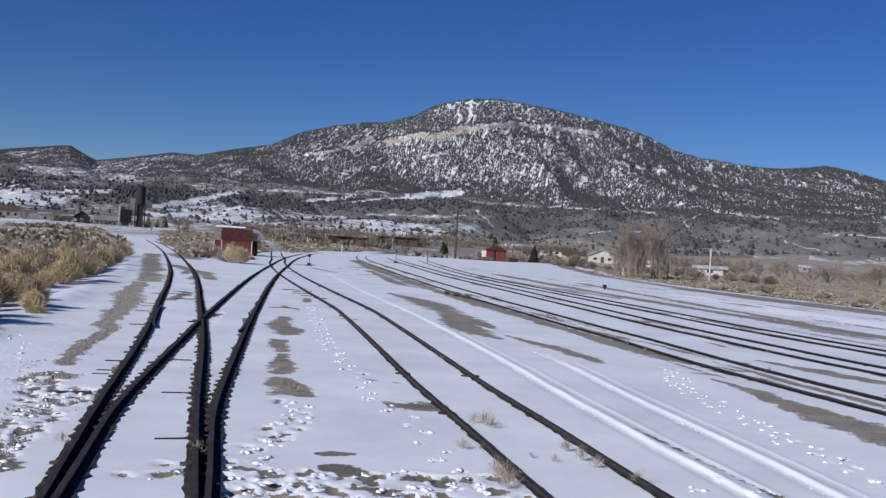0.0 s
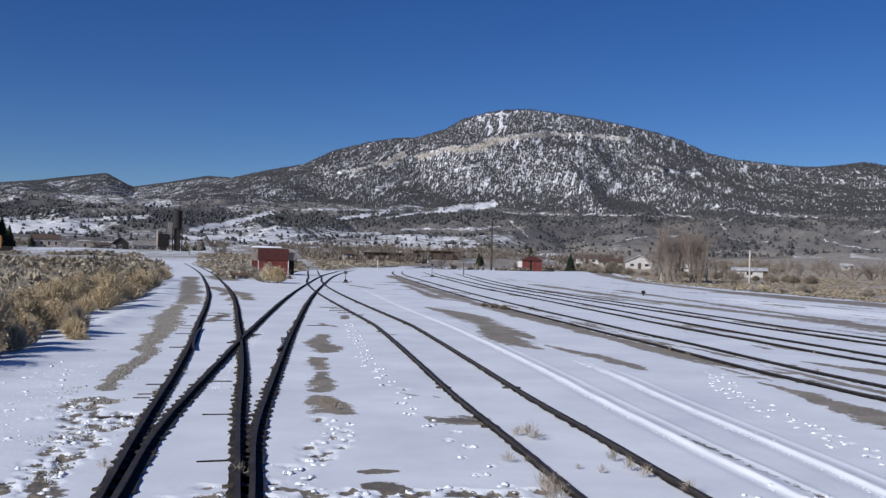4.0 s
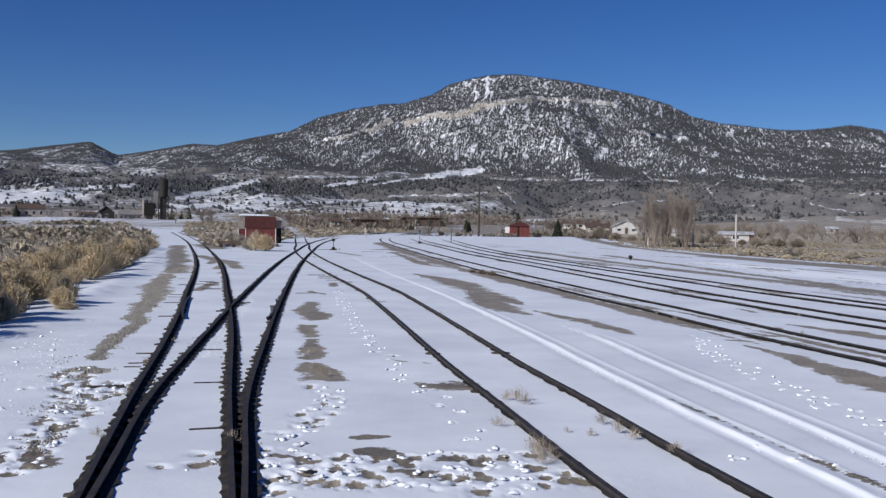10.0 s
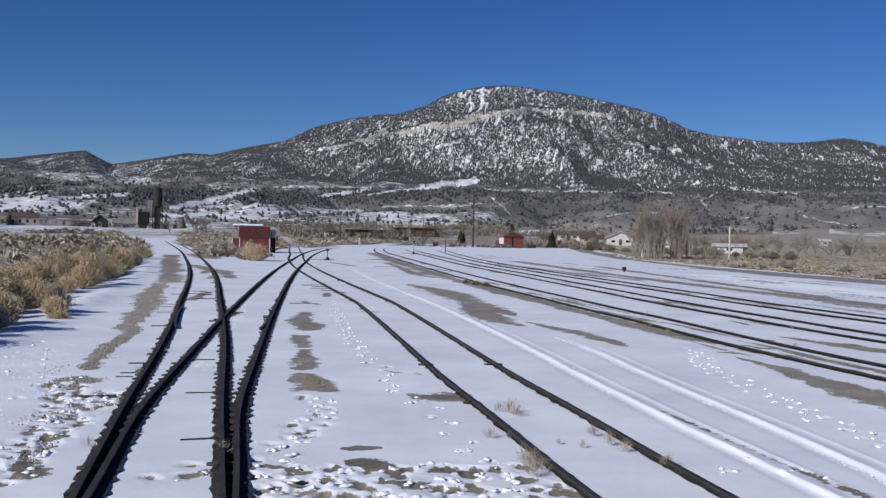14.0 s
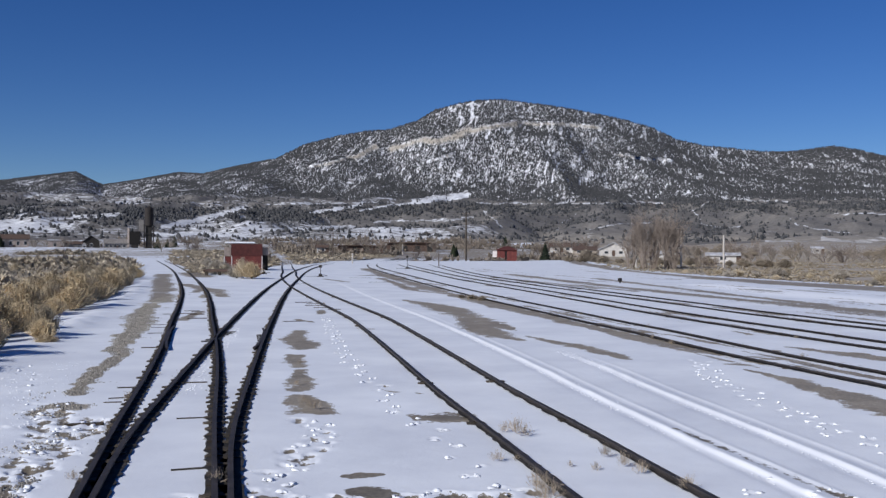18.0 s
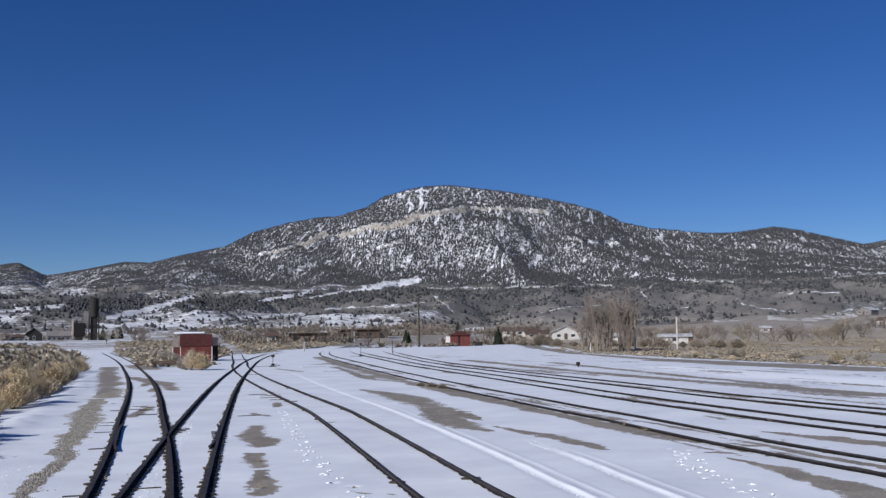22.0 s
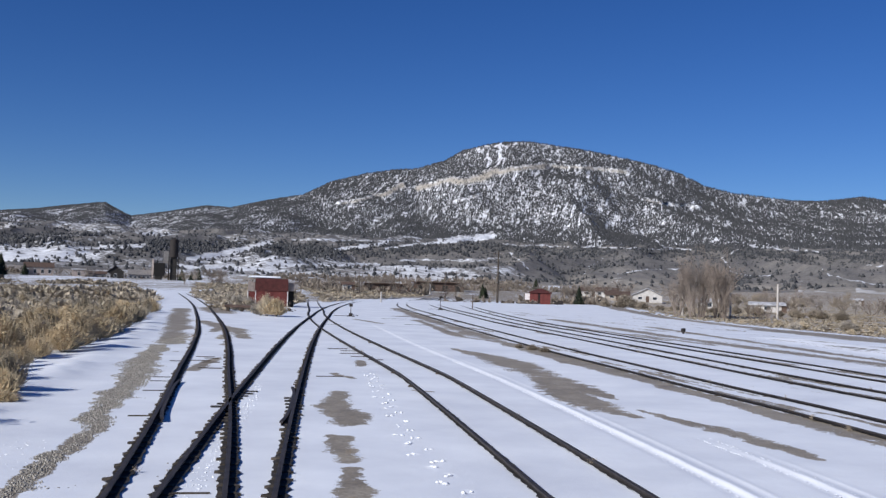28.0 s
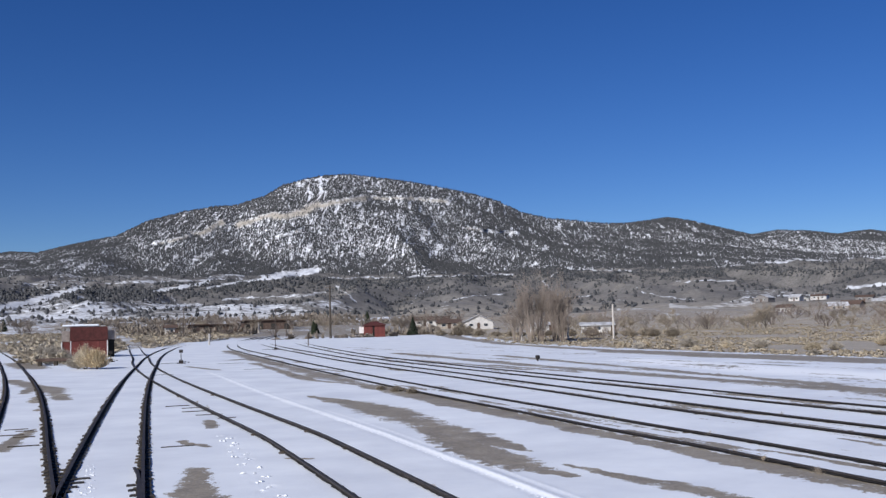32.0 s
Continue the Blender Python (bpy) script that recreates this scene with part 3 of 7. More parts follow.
def bare_field(x, y):
    """How bare of snow the ground is: 0 snow, 1 bare."""
    d = np.hypot(x, y)
    b = np.full_like(x, 0.06)
    near = d < 140
    xn, yn, bn = x[near], y[near], b[near]
    xw = xn + (fbm(xn / 0.5, yn / 0.7, 4, 15) - 0.5) * 0.34 + (fbm(xn / 2.5, yn / 4, 3, 17) - 0.5) * 0.4
    yw = yn + (fbm(xn / 0.5, yn / 0.7, 4, 16) - 0.5) * 0.5 + (fbm(xn / 2.5, yn / 4, 3, 18) - 0.5) * 1.2
    for spine in BARE:
        bn = np.maximum(bn, 1.0 - 0.5 * spine_share(xw, yw, spine))
    b[near] = bn
    west = np.clip((np.interp(y, [10, 23.8, 33.5, 54, 96, 154, 295, 600], [-11.8, -12, -13.9, -18.6, -30, -49, -104, -260]) - x) / 2.0, 0, 1) * (y > 8)
    b = np.maximum(b, west * (0.62 - 0.10 * np.clip((d - 120) / 200, 0, 1)))
    mid_scrub = np.clip((y - 105) / 15, 0, 1) * np.clip((320 - y) / 40, 0, 1) * np.clip((x / np.maximum(y, 1) + 0.272) * 150, 0, 1) * np.clip((np.interp(y, [105, 150, 215, 320], [-0.225, -0.17, -0.1, -0.05]) - x / np.maximum(y, 1)) * 60, 0, 1)
    b = np.maximum(b, 0.56 * mid_scrub)
    east = np.clip((x - np.interp(y, FIELD_Y, FIELD_X)) / 3.0, 0, 1)
    b = np.maximum(b, east * 0.8)
    # thin, worn snow between the right-hand sidings
    sid = np.zeros_like(xn)
    for key in "def":
        l = LINES[key][::6]
        sid = np.maximum(sid, np.clip(1.2 - seg_distance(xn, yn, [tuple(q) for q in l]) / 2.4, 0, 1))
    streak = fbm((xn + 0.23 * yn) / 0.42, yn / 4.5, 5, 155, 0.6)
    b[near] = np.maximum(b[near], sid * np.clip((streak - 0.5) * 2.9 + 0.2, 0, 0.72))
    fx = np.interp(yn, [q[1] for q in TRACK_F], [q[0] for q in TRACK_F])
    apron = np.clip((xn - fx - 1.2) / 1.5, 0, 1) * np.clip((np.interp(yn, FIELD_Y, FIELD_X) - 3 - xn) / 2.0, 0, 1) * (yn > 12)
    worn = fbm((xn + 0.28 * yn) / 0.8, yn / 9.0, 5, 156, 0.6)
    b[near] = np.maximum(b[near], apron * np.clip((worn - 0.5) * 2.0 + 0.12, 0, 0.6))
    # dirt shoulder along the west rail of the near siding, worn lane and gravel road beyond the far siding
    dx = xn - np.interp(yn, [q[1] for q in TRACK_D], [q[0] for q in TRACK_D])
    wide = 0.1 + 1.0 * np.clip(fbm(xn / 2.0, yn / 7.0, 4, 157) - 0.28, 0, 1) + 0.012 * np.clip(yn - 30, 0, 50)
    strip = np.clip(1.0 - 0.5 * np.abs(dx + 1.35 + 0.25 * wide) / wide, 0, 1) * np.clip((yn - 22) / 6, 0, 1)
    b[near] = np.maximum(b[near], 0.92 * strip)
    lane = seg_distance(xn, yn, [(6, 112), (9, 95), (12.2, 76), (15, 63), (18, 51), (21.5, 40), (27, 28)])
    b[near] = np.maximum(b[near], 0.78 * np.clip(1.35 - lane / (0.75 + 0.9 * fbm(xn / 3, yn / 9, 3, 158)), 0, 1))
    gravel = seg_distance(xn, yn, [(25.5, 100), (28.5, 84), (32, 70), (38, 56), (46, 42)])
    b[near] = np.maximum(b[near], 0.85 * np.clip(1.5 - gravel / (2.0 + 1.6 * fbm(xn / 4, yn / 10, 3, 159)), 0, 1))
    # shade in the west wheel rut's groove, painted as broken bare ground
    groove = seg_distance(xn, yn, [(3.5, 17.0), (4.02, 14.7), (4.42, 13.0), (4.75, 11.7), (5.2, 10)])
    b[near] = np.maximum(b[near], 0.58 - 0.3 * groove / (0.08 + 0.12 * fbm(xn / 0.12, yn / 0.2, 3, 56)))
    # gravelly shoulder and ploughed road on the east side
    road = np.interp(y, FIELD_Y, FIELD_X)
    sh = np.clip(1.3 - np.abs(x - road + 1.5 + 3 * (fbm(x / 9, y / 30, 3, 57) - 0.5)) / 2.2, 0, 1) * (y > 15)
    b = np.maximum(b, 0.8 * sh)
    far = np.clip((d - 170) / 120, 0, 1)
    az = x / np.maximum(y, 1)
    mott = (fbm(x / 40, y / 40, 6, 58, 0.75) - 0.5) * np.clip((d - 350) / 300, 0, 1)
    fb = far * (0.61 + 0.08 * np.clip((600 - d) / 300, 0, 1) + 0.07 * np.clip(az * 8, -0.8, 1)) + 1.9 * mott * far
    west_snow = np.clip((d - 260) / 60, 0, 1) * np.clip((560 - d) / 60, 0, 1) * (az < -0.27)
    fb = fb - 0.13 * np.clip((az - 0.42) * 8, 0, 1) * np.clip((d - 650) / 100, 0, 1)
    fb = fb * (1 - 0.22 * west_snow)
    b = np.where(far > 0, np.where(west_snow > 0.2, np.minimum(b, 0.45) * (1 - far) + fb, np.maximum(b, fb)), b)
    behind = np.clip((-y - 5) / 20, 0, 1)
    return b * (1 - behind) + 0.3 * behind


def fresh_sunlit_field(x, y):
    """Snow thrown up beside the ruts, painted whiter for its sunlit banks, and the white packed lane."""
    out = np.zeros_like(x)
    near = (np.hypot(x, y) < 85)
    for k in range(len(RUTS)):
        u, inside = rut_offset(x[near], y[near], k)
        rough = np.clip(0.35 + 1.3 * fbm(x[near] / 0.3, y[near] / 1.2, 3, 75 + k), 0, 1)
        out[near] = np.maximum(out[near], inside * rough * np.maximum(np.exp(-((u - 0.02) / 0.06) ** 4), 0.6 * np.exp(-((u - 0.39) / 0.035) ** 2)))
    lane = seg_distance(x[near], y[near], [(17, 110), (20, 85), (22.3, 63), (25.5, 50), (30, 38)])
    out[near] = np.maximum(out[near], np.clip(1.5 - lane / (2.2 + 1.6 * (fbm(x[near] / 2, y[near] / 8, 3, 74) - 0.5)), 0, 1))
    return out


ground, co = polar_sheet("ground", front_angles, ring, sheet_height, M_GROUND, close=True)
tagged(ground, "snow-covered yard ground with bare dirt", "ground", kind="structure")
at = ground.data.attributes.new("bare", "FLOAT", "POINT")
boots = print_field(co[:, 0], co[:, 1])
at.data.foreach_set("value", np.maximum(bare_field(co[:, 0], co[:, 1]), boots[2]))
at = ground.data.attributes.new("straw", "FLOAT", "POINT")
at.data.foreach_set("value", straw_field(co[:, 0], co[:, 1]))
at = ground.data.attributes.new("wet_shade", "FLOAT", "POINT")
at.data.foreach_set("value", wet_shade_field(co[:, 0], co[:, 1]))
at = ground.data.attributes.new("fresh_sunlit", "FLOAT", "POINT")
at.data.foreach_set("value", np.maximum(fresh_sunlit_field(co[:, 0], co[:, 1]), boots[1]))


# open snow, tracks and rock on the slopes, placed to fit the camera's view: points (sideways over ahead, rise over
# ahead), half width, strength
OPEN_SNOW = [([(-0.145, 0.0343), (-0.12, 0.039), (-0.0943, 0.044)], 0.0018, 0.78),
             ([(-0.0966, 0.0371), (-0.0663, 0.0417), (-0.0337, 0.0474)], 0.0015, 0.78), ([(-0.04, 0.0465), (-0.0097, 0.0505), (0.0143, 0.0537)], 0.0029, 0.78),
             ([(-0.295, 0.0212), (-0.265, 0.0265), (-0.238, 0.032), (-0.2126, 0.0405)], 0.0029, 0.78), ([(-0.46, 0.022), (-0.4, 0.0288), (-0.34, 0.033)], 0.0026, 0.62),
             ([(-0.31, 0.0128), (-0.25, 0.0135), (-0.21, 0.0132)], 0.0024, 0.70), ([(-0.2, 0.018), (-0.15, 0.02), (-0.1, 0.021)], 0.0024, 0.58), ([(-0.08, 0.0265), (-0.02, 0.028), (0.02, 0.031)], 0.0018, 0.55),
             ([(0.369, 0.0115), (0.395, 0.008), (0.42, 0.0035)], 0.0026, 0.78), ([(0.405, 0.0085), (0.43, 0.0105), (0.46, 0.0115)], 0.0021, 0.66), ([(0.315, 0.008), (0.362, 0.006)], 0.0024, 0.62),
             ([(0.57, 0.0265), (0.62, 0.030), (0.68, 0.036), (0.78, 0.041)], 0.0026, 0.70), ([(0.45, 0.018), (0.5, 0.0195), (0.54, 0.018)], 0.0013, 0.62), ([(0.66, 0.02), (0.74, 0.024)], 0.0016, 0.55)]
DIRT_ROADS = [[(-0.1314, 0.032), (-0.124, 0.024), (-0.116, 0.0137)], [(0.104, 0.0194), (0.113, 0.028), (0.122, 0.0349)], [(0.176, 0.0543), (0.182, 0.048), (0.209, 0.0457)],
              [(0.2566, 0.048), (0.2411, 0.0389), (0.2497, 0.0263), (0.263, 0.0217), (0.29, 0.0235)], [(0.1366, 0.0206), (0.1737, 0.0263), (0.2, 0.027)], [(-0.19, 0.0443), (-0.1, 0.0455), (-0.06, 0.0462)],
              [(0.02, 0.046), (0.09, 0.0455), (0.15, 0.0457), (0.21, 0.0455)], [(0.336, 0.0326), (0.345, 0.025), (0.365, 0.0205), (0.4, 0.017)], [(0.27, 0.051), (0.31, 0.049), (0.34, 0.0485)],
              [(0.38, 0.036), (0.41, 0.0365), (0.45, 0.036)], [(0.028, 0.038), (0.04, 0.03), (0.05, 0.021)]]
CLIFFS = [([(-0.145, 0.081), (-0.12, 0.087), (-0.105, 0.092)], 0.0011), ([(-0.101, 0.0915), (-0.09, 0.097), (-0.08, 0.1025)], 0.0032), ([(-0.064, 0.1005), (-0.05, 0.105), (-0.031, 0.1103)], 0.0026), ([(-0.031, 0.109), (-0.017, 0.108), (0.0, 0.1125)], 0.0032),
          ([(0.0, 0.113), (0.0095, 0.1175), (0.013, 0.119)], 0.0044), ([(0.013, 0.117), (0.042, 0.1236), (0.065, 0.1262)], 0.0024), ([(0.065, 0.1262), (0.108, 0.1255), (0.147, 0.1225)], 0.0013),
          ([(-0.03, 0.086), (0.0, 0.094)], 0.0006), ([(0.16, 0.094), (0.22, 0.088)], 0.0007)]


# where a point stands in the view from the camera's height
def view_place(x, y, z):
    return x / np.maximum(y, 1.0), (z - 2.8) / np.maximum(y, 1.0)


def along(az, e, lines):
    """Share of cover by the lines: 1 on a line, falling to 0 at twice its half width."""
    out = np.zeros_like(az)
    wa, we = az + 0.006 * (fbm(az * 160, e * 400, 3, 97) - 0.5), e + 0.004 * (fbm(az * 110, e * 300, 4, 98) - 0.5)
    for pts, half, strength in lines:
        lo, hi = min(p[0] for p in pts) - 0.02, max(p[0] for p in pts) + 0.02
        k = (az > lo) & (az < hi)
        out[k] = np.maximum(out[k], strength * np.clip(1.5 - seg_distance(wa[k], we[k], pts) / half, 0, 1))
    return out


def open_snow(az, e):
    snow = along(az, e, OPEN_SNOW)
    return np.maximum(snow, along(az, e, [(r, 0.0008, 0.62) for r in DIRT_ROADS]))


def rock_field(az, e):
    """Tan cliff bands below the summit."""
    return along(az, e, [(pts, half, 1.0) for pts, half in CLIFFS])


def slope_material(name, snow_dark, snow_light, scale):
    """Ground of the slopes: sage and rock with snow lying where the snow attribute is high."""
    m = bpy.data.materials.new(name)
    m.use_nodes = True
    nt = m.node_tree
    b = nt.nodes["Principled BSDF"]
    b.inputs["Roughness"].default_value = 0.95
    b.inputs["Specular IOR Level"].default_value = 0.1
    geo = nt.nodes.new("ShaderNodeNewGeometry")
    def noise_node(scale, detail, rough):
        n = nt.nodes.new("ShaderNodeTexNoise")
        n.inputs["Scale"].default_value, n.inputs["Detail"].default_value, n.inputs["Roughness"].default_value = scale, detail, rough
        nt.links.new(geo.outputs["Position"], n.inputs["Vector"])
        return n
    def ramp_node(fac, stops):
        r = nt.nodes.new("ShaderNodeValToRGB")
        r.color_ramp.elements[0].position, r.color_ramp.elements[0].color = stops[0][0], (*stops[0][1], 1)
        r.color_ramp.elements[1].position, r.color_ramp.elements[1].color = stops[-1][0], (*stops[-1][1], 1)
        for p, c in stops[1:-1]:
            r.color_ramp.elements.new(p).color = (*c, 1)
        nt.links.new(fac, r.inputs[0])
        return r.outputs[0]
    def attribute(name):
        at = nt.nodes.new("ShaderNodeAttribute")
        at.attribute_name = name
        return at.outputs["Fac"]
    def mix_node(fac, a, b_):
        n = nt.nodes.new("ShaderNodeMix")
        n.data_type = "RGBA"
        nt.links.new(fac, n.inputs["Factor"])
        nt.links.new(a, n.inputs["A"])
        nt.links.new(b_, n.inputs["B"])
        return n.outputs["Result"]
    fine, broad = noise_node(scale, 7, 0.72), noise_node(scale * 0.12, 5, 0.6)
    sage = ramp_node(broad.outputs[0], ((0.36, (0.15, 0.14, 0.132)), (0.5, (0.18, 0.171, 0.163)), (0.64, (0.23, 0.213, 0.195))))
    snow = ramp_node(fine.outputs[0], ((0.3, snow_dark), (0.62, snow_light)))
    rock = ramp_node(fine.outputs[0], ((0.34, (0.17, 0.148, 0.122)), (0.5, (0.36, 0.325, 0.275)), (0.66, (0.47, 0.43, 0.37))))
    add = nt.nodes.new("ShaderNodeMath")
    add.operation = "ADD"
    nt.links.new(attribute("snow"), add.inputs[0])
    nt.links.new(fine.outputs[0], add.inputs[1])
    step = nt.nodes.new("ShaderNodeMapRange")
    step.inputs["From Min"].default_value, step.inputs["From Max"].default_value = 0.94, 1.1
    nt.links.new(add.outputs[0], step.inputs[0])
    grit = noise_node(scale * 2.2, 6, 0.75)
    sage = mix_node(ramp_node(grit.outputs[0], ((0.4, (0, 0, 0)), (0.62, (0.75, 0.75, 0.75)))), sage, ramp_node(broad.outputs[0], ((0.4, (0.07, 0.066, 0.06)), (0.6, (0.12, 0.11, 0.1)))))
    out = mix_node(step.outputs[0], sage, snow)
    out = mix_node(attribute("rock"), out, rock)
    nt.links.new(out, b.inputs["Base Color"])
    return m


M_MOUNTAIN = slope_material("mountain_slope", (0.36, 0.36, 0.375), (0.82, 0.83, 0.86), 0.09)
M_FOOTHILL = slope_material("foothill_slope", (0.42, 0.42, 0.435), (0.74, 0.75, 0.775), 0.14)


def mountain_height(x, y):
    d = np.hypot(x, y)
    az = x / np.maximum(y, 1.0)
    top = np.interp(az, SKY_X, SKY_Z) * 3000
    crest = 3000 * np.sqrt(1 + az**2)            # ridge line at y = 3000
    s = np.clip((d - 2000) / (crest - 2000), 0, 1.6)
    low = 85.0
    up = np.clip(s, 0, 1)
    z = low + (top - low) * (0.55 * up + 0.45 * up**2)
    body = np.sin(np.pi * up) ** 0.8
    w = 140 * (fbm(x / 420, y / 420, 3, 94) - 0.5)
    ridge = 1 - np.abs(2 * fbm((x + w + 0.22 * (y - 2500)) / 330, (y + w) / 1100, 4, 3, 0.42) - 1)
    z = z + ((ridge - 0.75) * 90 + (fbm(x / 90, y / 240, 4, 95) - 0.5) * 34) * body
    z = z + 9 * rock_field(*view_place(x, y, z)) * (s < 1)
    return np.where(s > 1, top - (s - 1) * 500, z)


def chute(az, e):
    """Narrow run of snow under the summit."""
    line = np.clip(1.6 - np.abs(az - 0.0178 - 0.0008 * np.sin(e * 900)) / 0.0011, 0, 1) * (e > 0.131)
    arm = np.clip(1.6 - np.abs(e - 0.1462 + 0.3 * np.abs(az - 0.0178)) / 0.0009, 0, 1) * (np.abs(az - 0.018) < 0.0065)
    return np.maximum(line, arm)


def gap_field(x, y):
    """Leaning rows of clearings among the trees: high where the slope is open."""
    w = 22 * fbm(x / 90, y / 160, 2, 32)
    return fbm((x + w - 0.17 * y) / 5.6, y / 36, 2, 33, 0.4)


def open_share(x, y, az, e):
    """How much of the slope lies open between the trees."""
    sky = np.interp(az, SKY_X, SKY_Z)
    rel = (e - 0.042) / np.maximum(sky - 0.042, 0.012)
    share = 0.2 - 0.06 * np.clip((az - 0.2) / 0.1, 0, 1) + 0.34 * (fbm(x / 130, y / 300, 4, 31) - 0.5) + 0.12 * np.clip((rel - 0.45) / 0.4, 0, 1) - 0.42 * np.clip((0.2 - rel) / 0.16, 0, 1)
    share = share - 0.3 * np.clip(1.6 - np.hypot((az + 0.048) / 0.032, (e - 0.1165) / 0.0075), 0, 1)       # dark wood over the cliffs
    return share - 0.3 * np.clip(1 - (sky - e) / 0.0035, 0, 1)


mountain, mco = polar_sheet("mountain", np.radians(np.arange(-38, 46, 0.1)), np.concatenate([np.linspace(1985, 3000, 170), np.linspace(3006, 3420, 62), np.linspace(3450, 4700, 26)]), mountain_height, M_MOUNTAIN)
maz, me_ = view_place(mco[:, 0], mco[:, 1], mco[:, 2])
for nm, val in (("rock", rock_field(maz, me_)), ("snow", np.maximum(0.56 + 0 * maz, np.maximum(open_snow(maz, me_), chute(maz, me_))))):
    at = mountain.data.attributes.new(nm, "FLOAT", "POINT")
    at.data.foreach_set("value", val)
tagged(mountain, "wooded rocky mountain ridge dusted with snow", "mountain", kind="structure")


def foothill_height(x, y):
    return land_height(x, y) - 3 * np.clip((628 - np.hypot(x, y)) / 28, 0, 1)


def foothill_snow(az, e, x, y):
    """Snow lies over most of the western slopes and in patches on the eastern ones."""
    share = 0.39 + 0.1 * np.clip((0.03 - e) / 0.01, 0, 1) - 0.27 * np.clip((az + 0.03) / 0.09, 0, 1) + 0.06 * np.clip((az - 0.34) / 0.1, 0, 1)
    patch = fbm(x / 60, y / 130, 5, 58, 0.6) - 0.5
    return np.maximum(share + 0.75 * patch, open_snow(az, e) * 0.95)


foothills, fco = polar_sheet("foothills", np.radians(np.arange(-36, 45, 0.075)), np.concatenate([np.geomspace(600, 1500, 190), np.linspace(1505, 2100, 70)]), foothill_height, M_FOOTHILL)
faz, fe = view_place(fco[:, 0], fco[:, 1], fco[:, 2])
at = foothills.data.attributes.new("snow", "FLOAT", "POINT")
at.data.foreach_set("value", foothill_snow(faz, fe, fco[:, 0], fco[:, 1]))
at = foothills.data.attributes.new("rock", "FLOAT", "POINT")
at.data.foreach_set("value", np.clip((0.019 - fe) / 0.009, 0, 1) * np.clip((faz + 0.2) / 0.3, 0, 1) * np.clip(1.6 * fbm(fco[:, 0] / 80, fco[:, 1] / 160, 4, 59) - 0.3, 0, 0.6))
tagged(foothills, "grey sagebrush foothills with patches of snow", "hills", kind="structure")

# ---------------------------------------------------------------- tracks
RAIL_PROFILE = [(-0.036, 0.0), (0.036, 0.0), (0.036, -0.03), (0.010, -0.045), (0.010, -0.125), (0.072, -0.145), (0.072, -0.16), (-0.072, -0.16), (-0.072, -0.145), (-0.010, -0.125), (-0.010, -0.045), (-0.036, -0.03)]


def sweep(name, line, offset, profile, mat, parent, z=0.0, label=""):
    _, right = frame_of(line)
    c = line + right * offset
    n, k = len(c), len(profile)
    verts = [(c[i][0] + right[i][0] * u, c[i][1] + right[i][1] * u, z + v + float(np.interp(math.hypot(c[i][0], c[i][1]), RISE_D, RISE_Z))) for i in range(n) for u, v in profile]
    faces = [(i * k + j, i * k + (j + 1) % k, (i + 1) * k + (j + 1) % k, (i + 1) * k + j) for i in range(n - 1) for j in range(k)]
    faces += [tuple(range(k))[::-1], tuple((n - 1) * k + j for j in range(k))]
    return mesh_object(name, verts, faces, mat, parent, label)


def railway(line, label):
    t = thing("railway_track", (0, 0, 0), 0, label, "railway track", "yard tracks", "structure")
    for side in (-0.7525, 0.7525):
        sweep("rail", line, side, RAIL_PROFILE, M_RAIL, t)
    return t


TRACKS = {k: railway(l, "dark steel railway track half buried in snow") for k, l in LINES.items()}

# ---------------------------------------------------------------- rail yard: track beds and ties


def lift(x, y):
    """Smooth rise of the land under far tracks."""
    d = math.hypot(x, y)
    return float(np.interp(d, RISE_D, RISE_Z))


def tooth_strip(name, line, offset, half, mat, parent, upto, teeth, bed=0.0):
    """Ragged dark strip along a rail: melted-free cinders and painted rail shade, with a tooth at each tie."""
    rnd = random.Random(int(abs(offset) * 100) + len(line))
    _, right = frame_of(line)
    verts, faces = [], []
    n = 0
    seg = np.linalg.norm(np.diff(line, axis=0), axis=1).mean()
    s = 0.0
    for i in range(len(line) - 1):
        if line[i][1] > upto or line[i][1] < 5:
            continue
        sub = 4
        for k in range(sub):
            f = k / sub
            c = line[i] * (1 - f) + line[i + 1] * f
            r = right[i]
            s += seg / sub
            t = 0.5 + 0.5 * math.cos(2 * math.pi * s / 0.5 + 1.5 * math.sin(s * 0.9))
            wl = half + teeth * t**2 + rnd.uniform(-0.02, 0.03)
            # right side wider, so the dark colour takes in the rail's shadow
            wr = half + 0.045 + teeth * t**2 + rnd.uniform(-0.02, 0.035)
            z = GROUND + 0.024 + bed
            for w in (-wl, wr):
                p = c + r * (offset + w)
                verts.append((p[0], p[1], z + lift(p[0], p[1])))
            if n:
                faces.append((2 * n - 2, 2 * n - 1, 2 * n + 1, 2 * n))
            n += 1
    return mesh_object(name, verts, faces, mat, parent)


